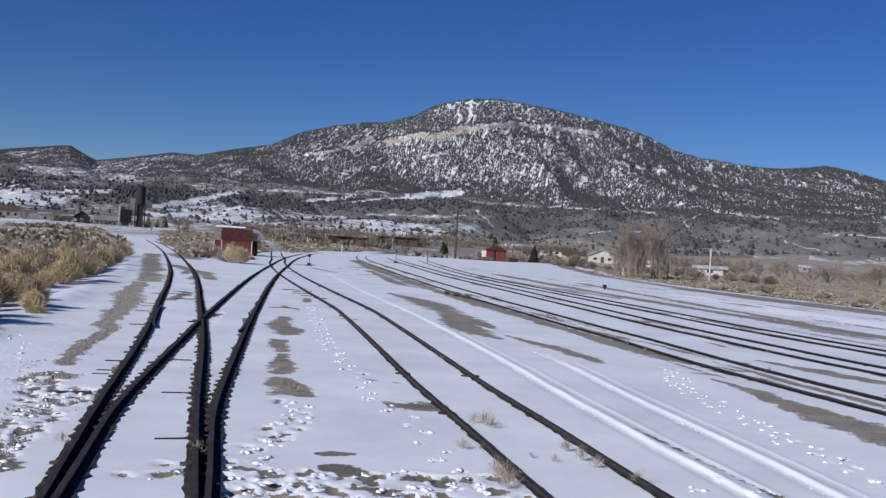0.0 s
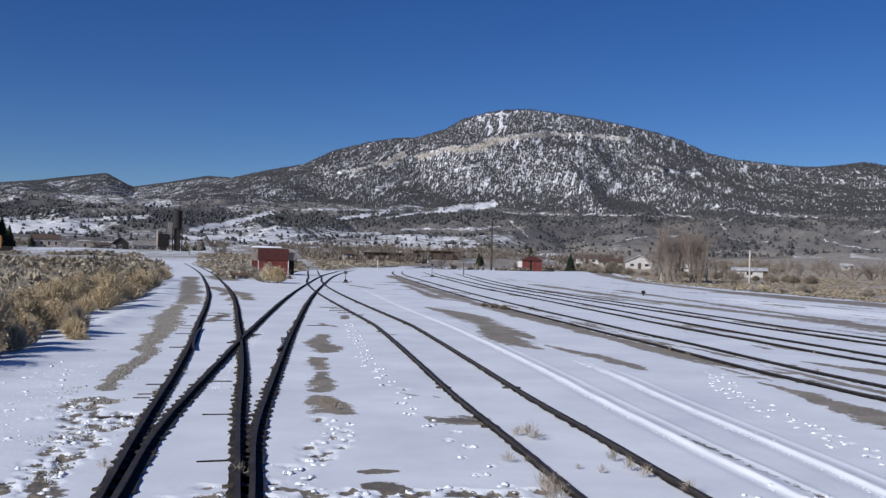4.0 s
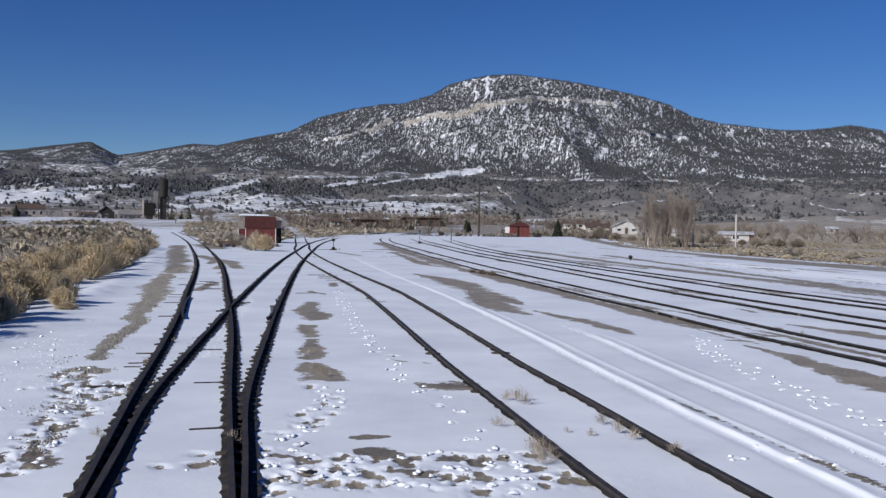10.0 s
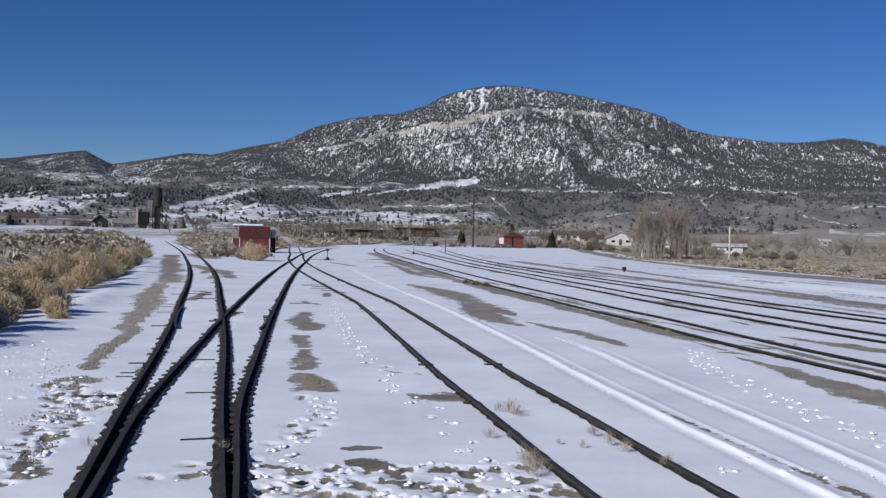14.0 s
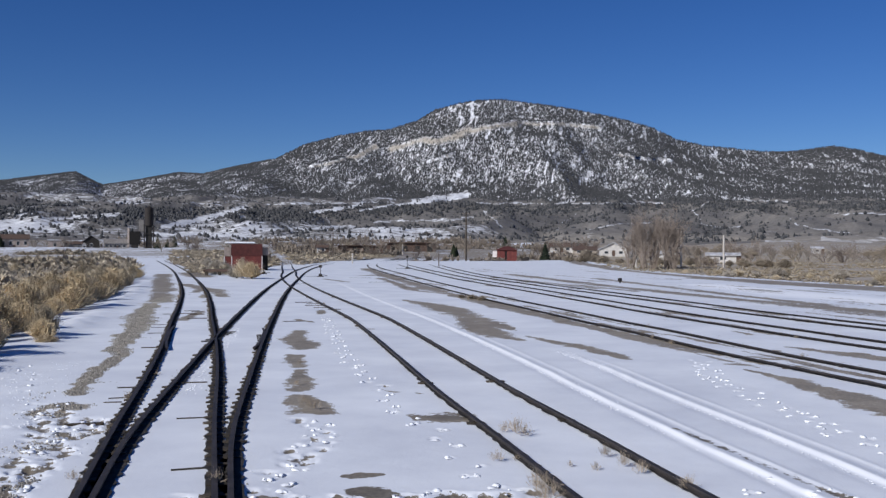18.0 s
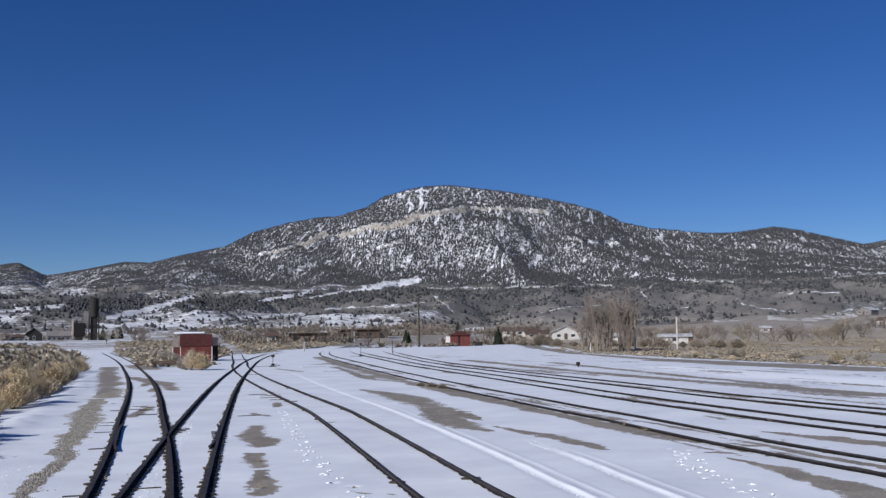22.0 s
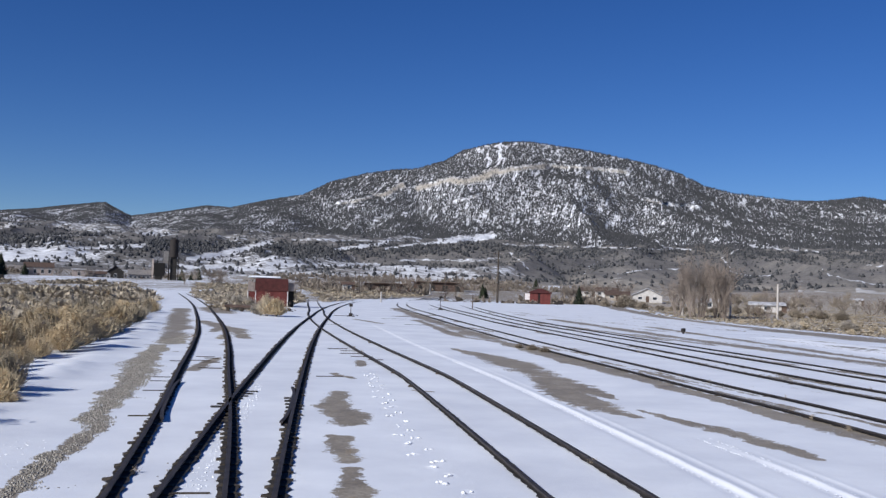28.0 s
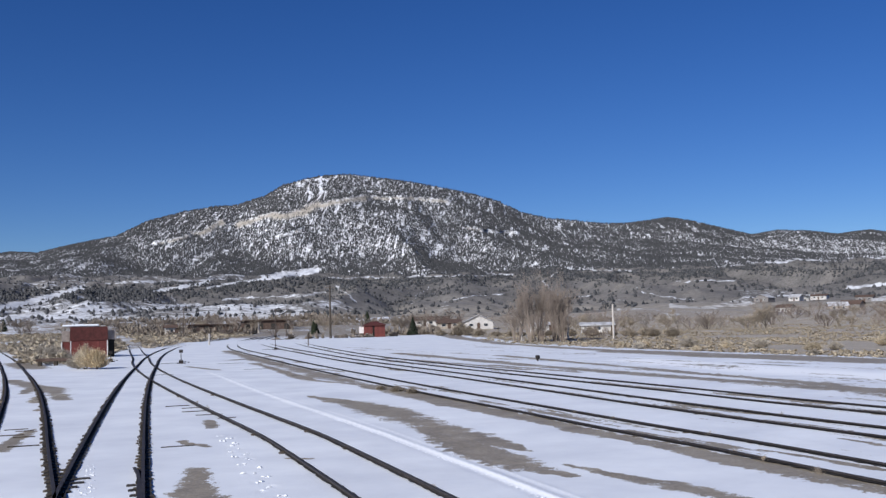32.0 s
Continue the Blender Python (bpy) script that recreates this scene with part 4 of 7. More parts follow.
def tie_mesh(seed):
    """What shows of one weathered tie: uneven stretches of wood beside both rails."""
    rnd = random.Random(seed)
    bm = bmesh.new()
    for side in (-0.7525, 0.7525):
        for sgn in (-1, 1):
            ln = rnd.choice([0.0, 0.06, 0.06, 0.07, 0.08, 0.08, 0.09, 0.1, 0.1, 0.12, 0.12, 0.13, 0.0, 0.05, 0.05, 0.0, 0.0, 0.04]) * rnd.uniform(0.8, 1.2)
            if ln < 0.05:
                continue
            a, b = side + sgn * 0.05, side + sgn * (0.07 + ln)
            x0, x1 = min(a, b), max(a, b)
            w = rnd.uniform(0.06, 0.1)
            vs = bmesh.ops.create_cube(bm, size=1.0)["verts"]
            for v in vs:
                far = 1.0 if (v.co.x > 0) == (sgn > 0) else 0.0
                v.co = Vector(((x1 if v.co.x > 0 else x0), math.copysign(w * (1 - 0.55 * far) + rnd.uniform(-0.01, 0.01), v.co.y), (0.012 - 0.014 * far if v.co.z > 0 else -0.08)))
        box(bm, side - 0.1, -0.07, -0.02, side + 0.1, 0.07, 0.012)
    me = bpy.data.meshes.new("tie")
    bm.to_mesh(me)
    bm.free()
    me.materials.append(M_TIE)
    return me


TIES = [tie_mesh(k) for k in range(14)]


def lay_ties(line, track, start, stop, spacing, skip=0.0):
    rnd = random.Random(int(start * 10) + len(line))
    t, _ = frame_of(line)
    s = 0.0
    step = np.linalg.norm(np.diff(line, axis=0), axis=1)
    nxt = 0.0
    for i in range(len(line) - 1):
        while nxt < s + step[i]:
            c = line[i] + (line[i + 1] - line[i]) * ((nxt - s) / step[i])
            if start < c[1] < stop and rnd.random() >= skip:
                ob = new("tie", rnd.choice(TIES))
                ob.parent = track
                ob.matrix_basis = pose(c[0], c[1], GROUND + 0.03, 0, 0, math.degrees(math.atan2(t[i][1], t[i][0])) - 90 + rnd.uniform(-2, 2))
            nxt += spacing * rnd.uniform(0.94, 1.06)
        s += step[i]


for key, upto, half, teeth in (("a", 300, 0.09, 0.045), ("b", 240, 0.09, 0.045), ("c", 200, 0.065, 0.01), ("d", 240, 0.085, 0.02), ("e", 240, 0.085, 0.02), ("f", 170, 0.065, 0.01)):
    for side in (-0.7525, 0.7525):
        tooth_strip("cinder_strip", LINES[key], side, half, M_CINDER, TRACKS[key], upto, teeth, SIDING_SNOW if key in "def" else 0.0)
lay_ties(LINES["a"], TRACKS["a"], 8, 80, 0.55)
lay_ties(LINES["b"], TRACKS["b"], 14, 75, 0.55)
lay_ties(LINES["c"], TRACKS["c"], 10, 60, 0.6, 0.93)
lay_ties(LINES["d"], TRACKS["d"], 12, 60, 0.6, 0.93)
lay_ties(LINES["e"], TRACKS["e"], 16, 60, 0.6, 0.93)

# longer stretches of tie melted free beside the west track
rnd = random.Random(3)
bars = [(-6.7, 21.3, 0.16), (-6.35, 19.92, 0.2), (-6.3, 19.4, 0.16), (-6.0, 17.2, 0.3), (-5.5, 22.15, 0.25), (-4.4, 17.75, 0.25), (-3.45, 14.0, 0.22)]
la = LINES["a"][(LINES["a"][:, 1] > 26) & (LINES["a"][:, 1] < 48)]
bars += [(q[0] - 1.05 - rnd.uniform(0, 0.15), q[1], rnd.uniform(0.2, 0.32)) for q in la if rnd.random() < 0.22]
bars += [(q[0] + rnd.uniform(-0.25, 0.25), q[1], rnd.uniform(0.15, 0.4)) for q in la if 36 < q[1] < 46 and rnd.random() < 0.5]
bars += [(-5.6, 47.2, 0.3), (-6.3, 48.6, 0.45), (-6.9, 50.2, 0.5), (-7.2, 51.8, 0.4), (-7.9, 53.0, 0.45), (-6.25, 39.6, 0.42), (-12.0, 79.5, 0.6), (-6.4, 84.0, 0.8), (-4.6, 90.0, 0.9), (-9.0, 96.0, 1.1), (-8.4, 104.0, 0.9), (-3.2, 74.0, 0.6)]
for x, y, h in bars:
    bm = bmesh.new()
    box(bm, -h, -0.028, -0.08, h, 0.028, 0.008, 0.008)
    for v in bm.verts:
        v.co.y += 0.02 * math.sin(v.co.x * 40 + x * 9) + rnd.uniform(-0.012, 0.012)
    part("tie", bm, M_TIE, TRACKS["a"]).matrix_basis = pose(x, y, GROUND + 0.012, 0, 0, 14 + rnd.uniform(-3, 3))

# turnout fittings: guard rails, frog and heel blocks
for key, y0, y1, off in (("a", 28.5, 36.5, -0.68), ("b", 28.5, 35.5, 0.68)):
    l = LINES[key]
    sel = l[(l[:, 1] > y0) & (l[:, 1] < y1)]
    _, rr = frame_of(sel)
    flare = np.abs(np.linspace(-1, 1, len(sel))) ** 4 * 0.1 * (1 if off < 0 else -1)
    sweep("guard_rail", sel + rr * flare[:, None], off, RAIL_PROFILE, M_RAIL, TRACKS[key], z=-0.005, label="dark steel guard rail beside the running rail")
bm = bmesh.new()
for k in range(7):
    box(bm, -0.17, -0.09, -0.14, 0.17, 0.09, -0.07, 0.01, pose(-7.55, 31.3 + 0.55 * k, 0, 0, 0, 14))
part("frog_plate", bm, M_CINDER, TRACKS["b"], "oily dark bearing plates under the frog")
bm = bmesh.new()
for k in range(5):
    box(bm, -0.1, -0.06, -0.14, 0.08, 0.06, -0.06, 0.02, pose(-5.84 - 0.13 * k, 31.0 + 0.6 * k, 0, 0, 0, 13))
part("heel_block", bm, M_CINDER, TRACKS["b"], "rusty blocks bolted to the outer rail")

# ---------------------------------------------------------------- ore car
M_LETTER = material("white_lettering", [(0.7, 0.68, 0.66), (0.8, 0.79, 0.78)], 5, 0.7)
M_TRUCK = material("truck_casting", [(0.028, 0.021, 0.017), (0.095, 0.068, 0.053)], 3, 0.95, 0.5, 20, second=(9, 0.35))
M_WHEEL = material("wheel_steel", [(0.04, 0.032, 0.028), (0.1, 0.075, 0.06)], 3, 0.85, 0.3, 20, metal=0.1, second=(8, 0.3))


def text_mesh(name, words, size, mat, parent, m):
    cu = bpy.data.curves.new(name, "FONT")
    cu.body, cu.size, cu.extrude = words, size, 0.002
    tmp = bpy.data.objects.new("tmp", cu)
    scene.collection.objects.link(tmp)
    me = bpy.data.meshes.new_from_object(tmp.evaluated_get(bpy.context.evaluated_depsgraph_get()))
    bpy.data.objects.remove(tmp)
    me.name = name
    me.materials.clear()
    me.materials.append(mat)
    ob = new(name, me)
    ob.parent = parent
    ob.matrix_basis = m
    return ob


def ore_car(at, heading):
    """Local +x runs along the car from its far platform; -y is the side towards the yard."""
    car = thing("ore_hopper_car", at, heading, "oxide-red steel ore hopper car standing on the rails", "hopper car")
    L0, L1, W = 1.15, 7.89, 1.42
    bm = bmesh.new()
    box(bm, L0, -W, 1.02, L1, -W + 0.05, 3.0)
    part("side_panel", bm, M_OXIDE, car, "oxide red riveted side sheet with dark stains")
    part("side_panel", boxes((L0, W - 0.05, 1.02, L1, W, 3.0)), M_OXIDE, car)
    for x0, x1, zz in ((L0, L0 + 0.05, 3.0), (L1 - 0.05, L1, 3.05)):
        part("end_panel", boxes((x0, -W + 0.05, 1.02, x1, W - 0.05, zz)), M_OXIDE, car)
    bm = bmesh.new()
    v = [bm.verts.new(c) for c in ((L0 + 0.05, -W + 0.05, 2.2), (L0 + 0.05, W - 0.05, 2.2), (L0 + 2.6, W - 0.05, 1.1), (L0 + 2.6, -W + 0.05, 1.1))]
    bm.faces.new(v)
    w = [bm.verts.new(c) for c in ((L1 - 0.05, -W + 0.05, 2.2), (L1 - 0.05, W - 0.05, 2.2), (L1 - 2.6, W - 0.05, 1.1), (L1 - 2.6, -W + 0.05, 1.1))]
    bm.faces.new(w)
    part("slope_sheet", bm, M_OXIDE, car)
    part("top_rail", boxes((L0 - 0.07, -W - 0.09, 2.93, L1 + 0.07, -W + 0.07, 3.07), (L0 - 0.07, W - 0.07, 2.93, L1 + 0.07, W + 0.09, 3.07),
                           (L0 - 0.07, -W, 2.93, L0 + 0.08, W, 3.07), (L1 - 0.08, -W, 2.93, L1 + 0.07, W, 3.07), bevel=0.015), M_OXIDE, car, "worn flanged top rim")
    part("side_sill", boxes((0.15, -W - 0.05, 0.86, L1 + 1.0, -W + 0.1, 1.06), (0.15, W - 0.1, 0.86, L1 + 1.0, W + 0.05, 1.06), bevel=0.01), M_OXIDE, car)
    part("center_sill", boxes((0.0, -0.2, 0.62, L1 + 1.15, 0.2, 0.98)), M_DARK, car)
    part("end_platform", boxes((0.0, -W - 0.02, 0.9, L0, W + 0.02, 1.14), (0.0, -W - 0.05, 0.84, 0.16, W + 0.05, 1.2), bevel=0.012), M_OXIDE, car, "dusty red end platform")
    part("end_platform", boxes((L1, -W - 0.02, 0.9, L1 + L0, W + 0.02, 1.14)), M_OXIDE, car)
    for k in range(9):
        x = L0 + 0.03 + k * 0.83
        part("side_rib", boxes((x - 0.03, -W - 0.08, 1.06, x + 0.03, -W + 0.002, 2.93), bevel=0.012), M_OXIDE, car)
        part("side_rib", boxes((x - 0.045, W - 0.002, 1.06, x + 0.045, W + 0.09, 2.93), bevel=0.012), M_OXIDE, car)
    for y in (-W + 0.1, W - 0.1):
        part("corner_brace", rods(((0.35, y, 1.14), (L0 + 0.02, y, 2.5), 0.042, 0.042, 6)), M_DARK, car, "rusty slanting end brace")
        part("grab_iron", rods(((0.95, y, 1.14), (0.95, y, 1.9), 0.012, 0.012, 6), ((0.95, y, 1.9), (L0, y, 1.9), 0.012, 0.012, 6)), M_DARK, car)
    part("step_stirrup", rods(((0.3, -W - 0.02, 0.9), (0.3, -W - 0.02, 0.52), 0.01, 0.01, 6), ((0.6, -W - 0.02, 0.9), (0.6, -W - 0.02, 0.52), 0.01, 0.01, 6), ((0.3, -W - 0.02, 0.52), (0.6, -W - 0.02, 0.52), 0.01, 0.01, 6)), M_DARK, car)
    part("brake_wheel", rods(((0.5, 0.5, 1.15), (0.5, 0.5, 1.75), 0.02, 0.02, 6), ((0.5, 0.5, 1.72), (0.5, 0.5, 1.75), 0.24, 0.24, 14)), M_DARK, car)
    cp = part("coupler", boxes((-0.45, -0.12, 0.68, 0.1, 0.12, 0.94), (-0.6, -0.16, 0.66, -0.38, 0.14, 0.98), bevel=0.03), M_TRUCK, car, "rusty cast knuckle coupler")
    part("uncoupling_lever", rods(((-0.02, -W, 0.86), (-0.02, 0.0, 0.86), 0.014, 0.014, 6), ((-0.02, -W, 0.86), (-0.1, -W, 0.6), 0.014, 0.014, 6)), M_DARK, car)
    # hopper bottoms and brake gear
    bm = bmesh.new()
    for x in (3.4, 5.6):
        for sg in (-1, 1):
            vs = [bm.verts.new(c) for c in ((x - 1.0, sg * 1.3, 1.0), (x + 1.0, sg * 1.3, 1.0), (x + 0.35, sg * 0.35, 0.42), (x - 0.35, sg * 0.35, 0.42))]
            bm.faces.new(vs)
        for a in (-1, 1):
            vs = [bm.verts.new(c) for c in ((x + a * 1.0, -1.3, 1.0), (x + a * 1.0, 1.3, 1.0), (x + a * 0.35, 0.35, 0.42), (x + a * 0.35, -0.35, 0.42))]
            bm.faces.new(vs)
    part("hopper_bottom", bm, M_DARK, car)
    part("air_pipe", rods(((2.6, -1.2, 0.78), (6.8, -1.2, 0.78), 0.025, 0.025, 8)), M_WHEEL, car, "pale worn pipe under the side sill")
    bm = bmesh.new()
    rod(bm, (3.6, -0.8, 0.62), (4.4, -0.8, 0.62), 0.17, 0.17, 14)
    part("brake_cylinder", bm, M_DARK, car)
    for x in (0.98, 8.05):
        tr = new("truck")
        tr.parent = car
        tr.matrix_basis = pose(x, 0, 0)
        for y in (-1.02, 1.02):
            bm = bmesh.new()
            prof = [(-0.7, 0.42), (-0.6, 0.53), (-0.3, 0.62), (0.3, 0.62), (0.6, 0.53), (0.7, 0.42), (0.5, 0.38), (0.24, 0.27), (-0.24, 0.27), (-0.5, 0.38)]
            lo = [bm.verts.new((a, y - 0.07, b)) for a, b in prof]
            hi = [bm.verts.new((a, y + 0.07, b)) for a, b in prof]
            bm.faces.new(lo), bm.faces.new(hi[::-1])
            for i in range(len(prof)):
                j = (i + 1) % len(prof)
                bm.faces.new((lo[i], lo[j], hi[j], hi[i]))
            for xx in (-0.46, 0.46):
                box(bm, xx - 0.12, y - 0.16, 0.29, xx + 0.12, y + 0.16, 0.53, 0.05)
            for xx in (-0.1, 0.1):
                rod(bm, (xx, y - 0.09 * (1 if y < 0 else -1), 0.28), (xx, y - 0.09 * (1 if y < 0 else -1), 0.6), 0.06, 0.06, 10)
            part("side_frame", bm, M_TRUCK, tr, "dusty cast side frame with springs")
        for xx in (-0.46, 0.46):
            bm = bmesh.new()
            rod(bm, (xx, -0.9, 0.42), (xx, 0.9, 0.42), 0.07, 0.07, 10)
            for y in (-0.76, 0.76):
                rod(bm, (xx, y - 0.065, 0.42), (xx, y + 0.065, 0.42), 0.385, 0.385, 28)
                rod(bm, (xx, y - 0.09 * (-1 if y > 0 else 1) * -1, 0.42), (xx, y * 0.93, 0.42), 0.42, 0.42, 28)
            part("wheelset", bm, M_WHEEL, tr)
        part("bolster", boxes((-0.18, -1.0, 0.5, 0.18, 1.0, 0.72), bevel=0.02), M_DARK, tr)
    text_mesh("car_number", "1034", 0.31, M_LETTER, car, pose(L0 + 1.02, -W - 0.004, 1.74, 90, 0, 0) @ Matrix.Diagonal((0.84, 1, 1, 1)))
    part("capacity_stencil", boxes((L0 + 0.3, -W - 0.052, 0.93, L0 + 0.46, -W - 0.046, 0.96)), M_LETTER, car)
    part("stake_pocket", boxes((L0 + 0.75, -W - 0.05, 1.22, L0 + 0.95, -W, 1.34), bevel=0.01), M_DARK, car)
    return car


ORE = (14.62, 23.95, 0.0)
ore_car(ORE, math.degrees(math.atan2(-5.0, 1.22)))

# ---------------------------------------------------------------- red hut and shed
M_REDROOF = material("red_shingle_slope", [(0.06, 0.02, 0.018), (0.1, 0.031, 0.027)], 3, 0.85, 0.5, 14, second=(9, 0.2))
M_GREYBOARD = material("grey_weathered_boards", [(0.2, 0.165, 0.145), (0.31, 0.265, 0.235)], 4, 0.9, 0.3, 20, per_object=0.12)
# near-black; stands in for shade at the hut's end and the shed doorway
M_SHADOWY = material("shade_black", [(0.012, 0.011, 0.011), (0.02, 0.018, 0.016)], 2, 0.9)


def red_hut(at, rz):
    h = thing("red_hut", at, rz, "red board hut with steep red roof and snow on top", "hut")
    n = 14
    for k in range(n):                       # front boards
        x0 = -1.85 + 3.7 * k / n
        part("wall_board", boxes((x0 + 0.006, -1.5, 0.0, x0 + 3.7 / n - 0.006, -1.46, 1.95)), M_RED, h)
    part("wall", boxes((-1.85, -1.46, 0, 1.85, -1.38, 1.95), (-1.85, 1.3, 0, 1.85, 1.4, 1.95), (-1.85, -1.38, 0, -1.75, 1.3, 1.95), (1.75, -1.38, 0, 1.85, 1.3, 1.95)), M_RED, h, "red painted board walls")
    bm = bmesh.new()                          # mansard slope
    lo = [bm.verts.new(c) for c in ((-1.93, -1.58, 1.85), (1.93, -1.58, 1.85), (1.93, 1.5, 1.85), (-1.93, 1.5, 1.85))]
    hi = [bm.verts.new(c) for c in ((-1.9, -1.62, 3.3), (1.9, -1.62, 3.3), (1.9, 1.5, 3.3), (-1.9, 1.5, 3.3))]
    for i in range(4):
        bm.faces.new((lo[i], lo[(i + 1) % 4], hi[(i + 1) % 4], hi[i]))
    bm.faces.new(hi), bm.faces.new(lo[::-1])
    roof = part("roof", bm, M_REDROOF, h, "dark red boarded upper wall under a flat roof")
    part("roof_rim", boxes((-1.82, -1.4, 3.26, 1.82, 1.3, 3.36)), M_GREYBOARD, roof)
    bm = bmesh.new()
    box(bm, -2.7, -1.5, 3.36, 1.0, 1.28, 3.58, 0.06)
    part("snow_cap", bm, M_SNOWCAP, h, "slab of snow lying on the flat roof")
    for x in (-1.9, 1.82):
        part("corner_trim", boxes((x, -1.53, 0, x + 0.1, -1.43, 1.95)), M_WHITE, h, "white corner board")
    # side bays
    part("side_bay", boxes((-2.75, -1.0, 0, -1.91, 0.9, 1.75), bevel=0.01), M_RED, h)
    part("bay_panel", boxes((-2.78, -1.06, 1.75, -1.95, 0.9, 2.9), bevel=0.02), M_GREYBOARD, h, "grey weathered upper boarding")
    part("corner_trim", boxes((-2.82, -1.1, 0, -2.72, -1.0, 1.75)), M_WHITE, h)
    # added solid block, its dark colour painting the shaded end
    part("end_shade_block", boxes((1.93, -1.0, 0, 2.6, 0.9, 1.9)), M_SHADOWY, h, "near-black block standing in for shade at the end")
    part("porch_roof", boxes((1.9, -1.15, 1.9, 2.75, 0.95, 2.9), bevel=0.03), M_GREYBOARD, h)
    for x in (-0.95, 0.1, 1.0):
        part("batten", boxes((x, -1.53, 0.05, x + 0.06, -1.5, 1.9)), M_RED, h)
    return h


red_hut((-26.2, 126.0, gz(-26.2, 126)), 11)


def red_shed(at, rz):
    s = thing("red_shed", at, rz, "small red wooden shed with an open dark doorway", "shed")
    n = 10
    for k in range(n):
        x0 = -2.2 + 4.4 * k / n
        if 4 <= k < 5:
            continue
        part("wall_board", boxes((x0 + 0.008, -2.0, 0, x0 + 4.4 / n - 0.008, -1.95, 2.5)), M_RED, s)
    part("wall", boxes((-2.2, 1.9, 0, 2.2, 2.0, 2.5), (-2.2, -1.95, 0, -2.1, 1.9, 2.5), (2.1, -1.95, 0, 2.2, 1.9, 2.5)), M_RED, s)
    # panel behind the gap, coloured near-black for the unlit inside
    part("doorway", boxes((-0.44, -1.93, 0, 0.0, -1.9, 2.3)), M_SHADOWY, s, "near-black panel painted as the shade inside the doorway")
    part("door", boxes((-0.02, -2.06, 0.05, 0.5, -2.01, 2.25), bevel=0.008), M_RED, s, "red door leaf swung aside")
    bm = bmesh.new()
    lo = [bm.verts.new(c) for c in ((-2.5, -2.3, 2.45), (2.5, -2.3, 2.45), (2.5, 2.3, 2.45), (-2.5, 2.3, 2.45))]
    lo2 = [bm.verts.new(c) for c in ((-2.5, -2.3, 2.58), (2.5, -2.3, 2.58), (2.5, 2.3, 2.58), (-2.5, 2.3, 2.58))]
    tip = [bm.verts.new(c) for c in ((-0.5, 0, 3.35), (0.5, 0, 3.35))]
    bm.faces.new(lo[::-1])
    for i in range(4):
        bm.faces.new((lo[i], lo[(i + 1) % 4], lo2[(i + 1) % 4], lo2[i]))
    bm.faces.new((lo2[0], lo2[1], tip[1], tip[0])), bm.faces.new((lo2[2], lo2[3], tip[0], tip[1]))
    bm.faces.new((lo2[1], lo2[2], tip[1])), bm.faces.new((lo2[3], lo2[0], tip[0]))
    part("roof", bm, M_REDROOF, s, "low brown-red hipped roof")
    return s


red_shed((11.9, 225.0, gz(11.9, 225)), -2)

# ---------------------------------------------------------------- poles and small posts
M_PALEPOST = material("pale_post", [(0.4, 0.36, 0.32), (0.58, 0.54, 0.5)], 2, 0.9, 0.2, 20)


def utility_pole(x, y, height, arms=1, rz=0, mat=None, r=0.14):
    p = thing("utility_pole", (x, y, gz(x, y) - 0.05), rz, "weathered wooden utility pole with crossarm" if arms else "weathered plain wooden pole", "utility pole", "yard poles")
    part("pole", rods(((0, 0, 0), (0, 0, height), r, r * 0.62, 10)), mat or M_POLE, p)
    for k in range(arms):
        z = height - 0.5 - 0.8 * k
        arm = part("crossarm", boxes((-1.1, -0.2, z - 0.06, 1.1, -0.09, z + 0.06)), M_POLE, p)
        for q in (-0.95, -0.45, 0.45, 0.95):
            part("insulator", rods(((q, -0.14, z + 0.06), (q, -0.14, z + 0.2), 0.045, 0.03, 8)), M_PALEPOST, arm)
        part("brace", rods(((-0.6, -0.15, z), (0, -0.1, z - 0.6), 0.02, 0.02, 4), ((0.6, -0.15, z), (0, -0.1, z - 0.6), 0.02, 0.02, 4)), M_DARK, p)
    return p


utility_pole(2.75, 231, 11.6, 1, 10, M_TIE, r=0.26)
for px, py, hh in ((-33.0, 270, 8.2), (-24, 290, 8.4), (-9.6, 250, 7.2), (-7.4, 270, 7.4)):
    utility_pole(px, py, hh, 1, 15, r=0.11)


def post(x, y, height, r, mat, label, name="post"):
    p = thing(name, (x, y, gz(x, y) - 0.03), 0, label, "post", "yard posts")
    part("shaft", rods(((0, 0, 0), (0, 0, height), r, r * 0.9, 9)), mat, p)
    part("cap", rods(((0, 0, height), (0, 0, height + r * 0.6), r * 0.95, r * 0.4, 9)), mat, p)
    return p


post(27.4, 150.5, 3.9, 0.16, M_PALEPOST, "pale weathered wooden post in dry grass")
post(34.2, 150.8, 5.8, 0.13, M_PALEPOST, "tall pale wooden post in dry grass")
post(38.7, 143.8, 4.8, 0.15, M_PALEPOST, "thick pale wooden post in dry grass")
post(-16.6, 320, 3.2, 0.25, M_PALEPOST, "pale marker post beside the far tracks")
post(-18.1, 177, 1.8, 0.13, M_PALEPOST, "short pale marker post in the snow")
post(-2.4, 155, 1.9, 0.08, M_POLE, "thin dark marker post beside the tracks")
post(-8.7, 225, 1.6, 0.08, M_POLE, "thin dark marker post beside the tracks")


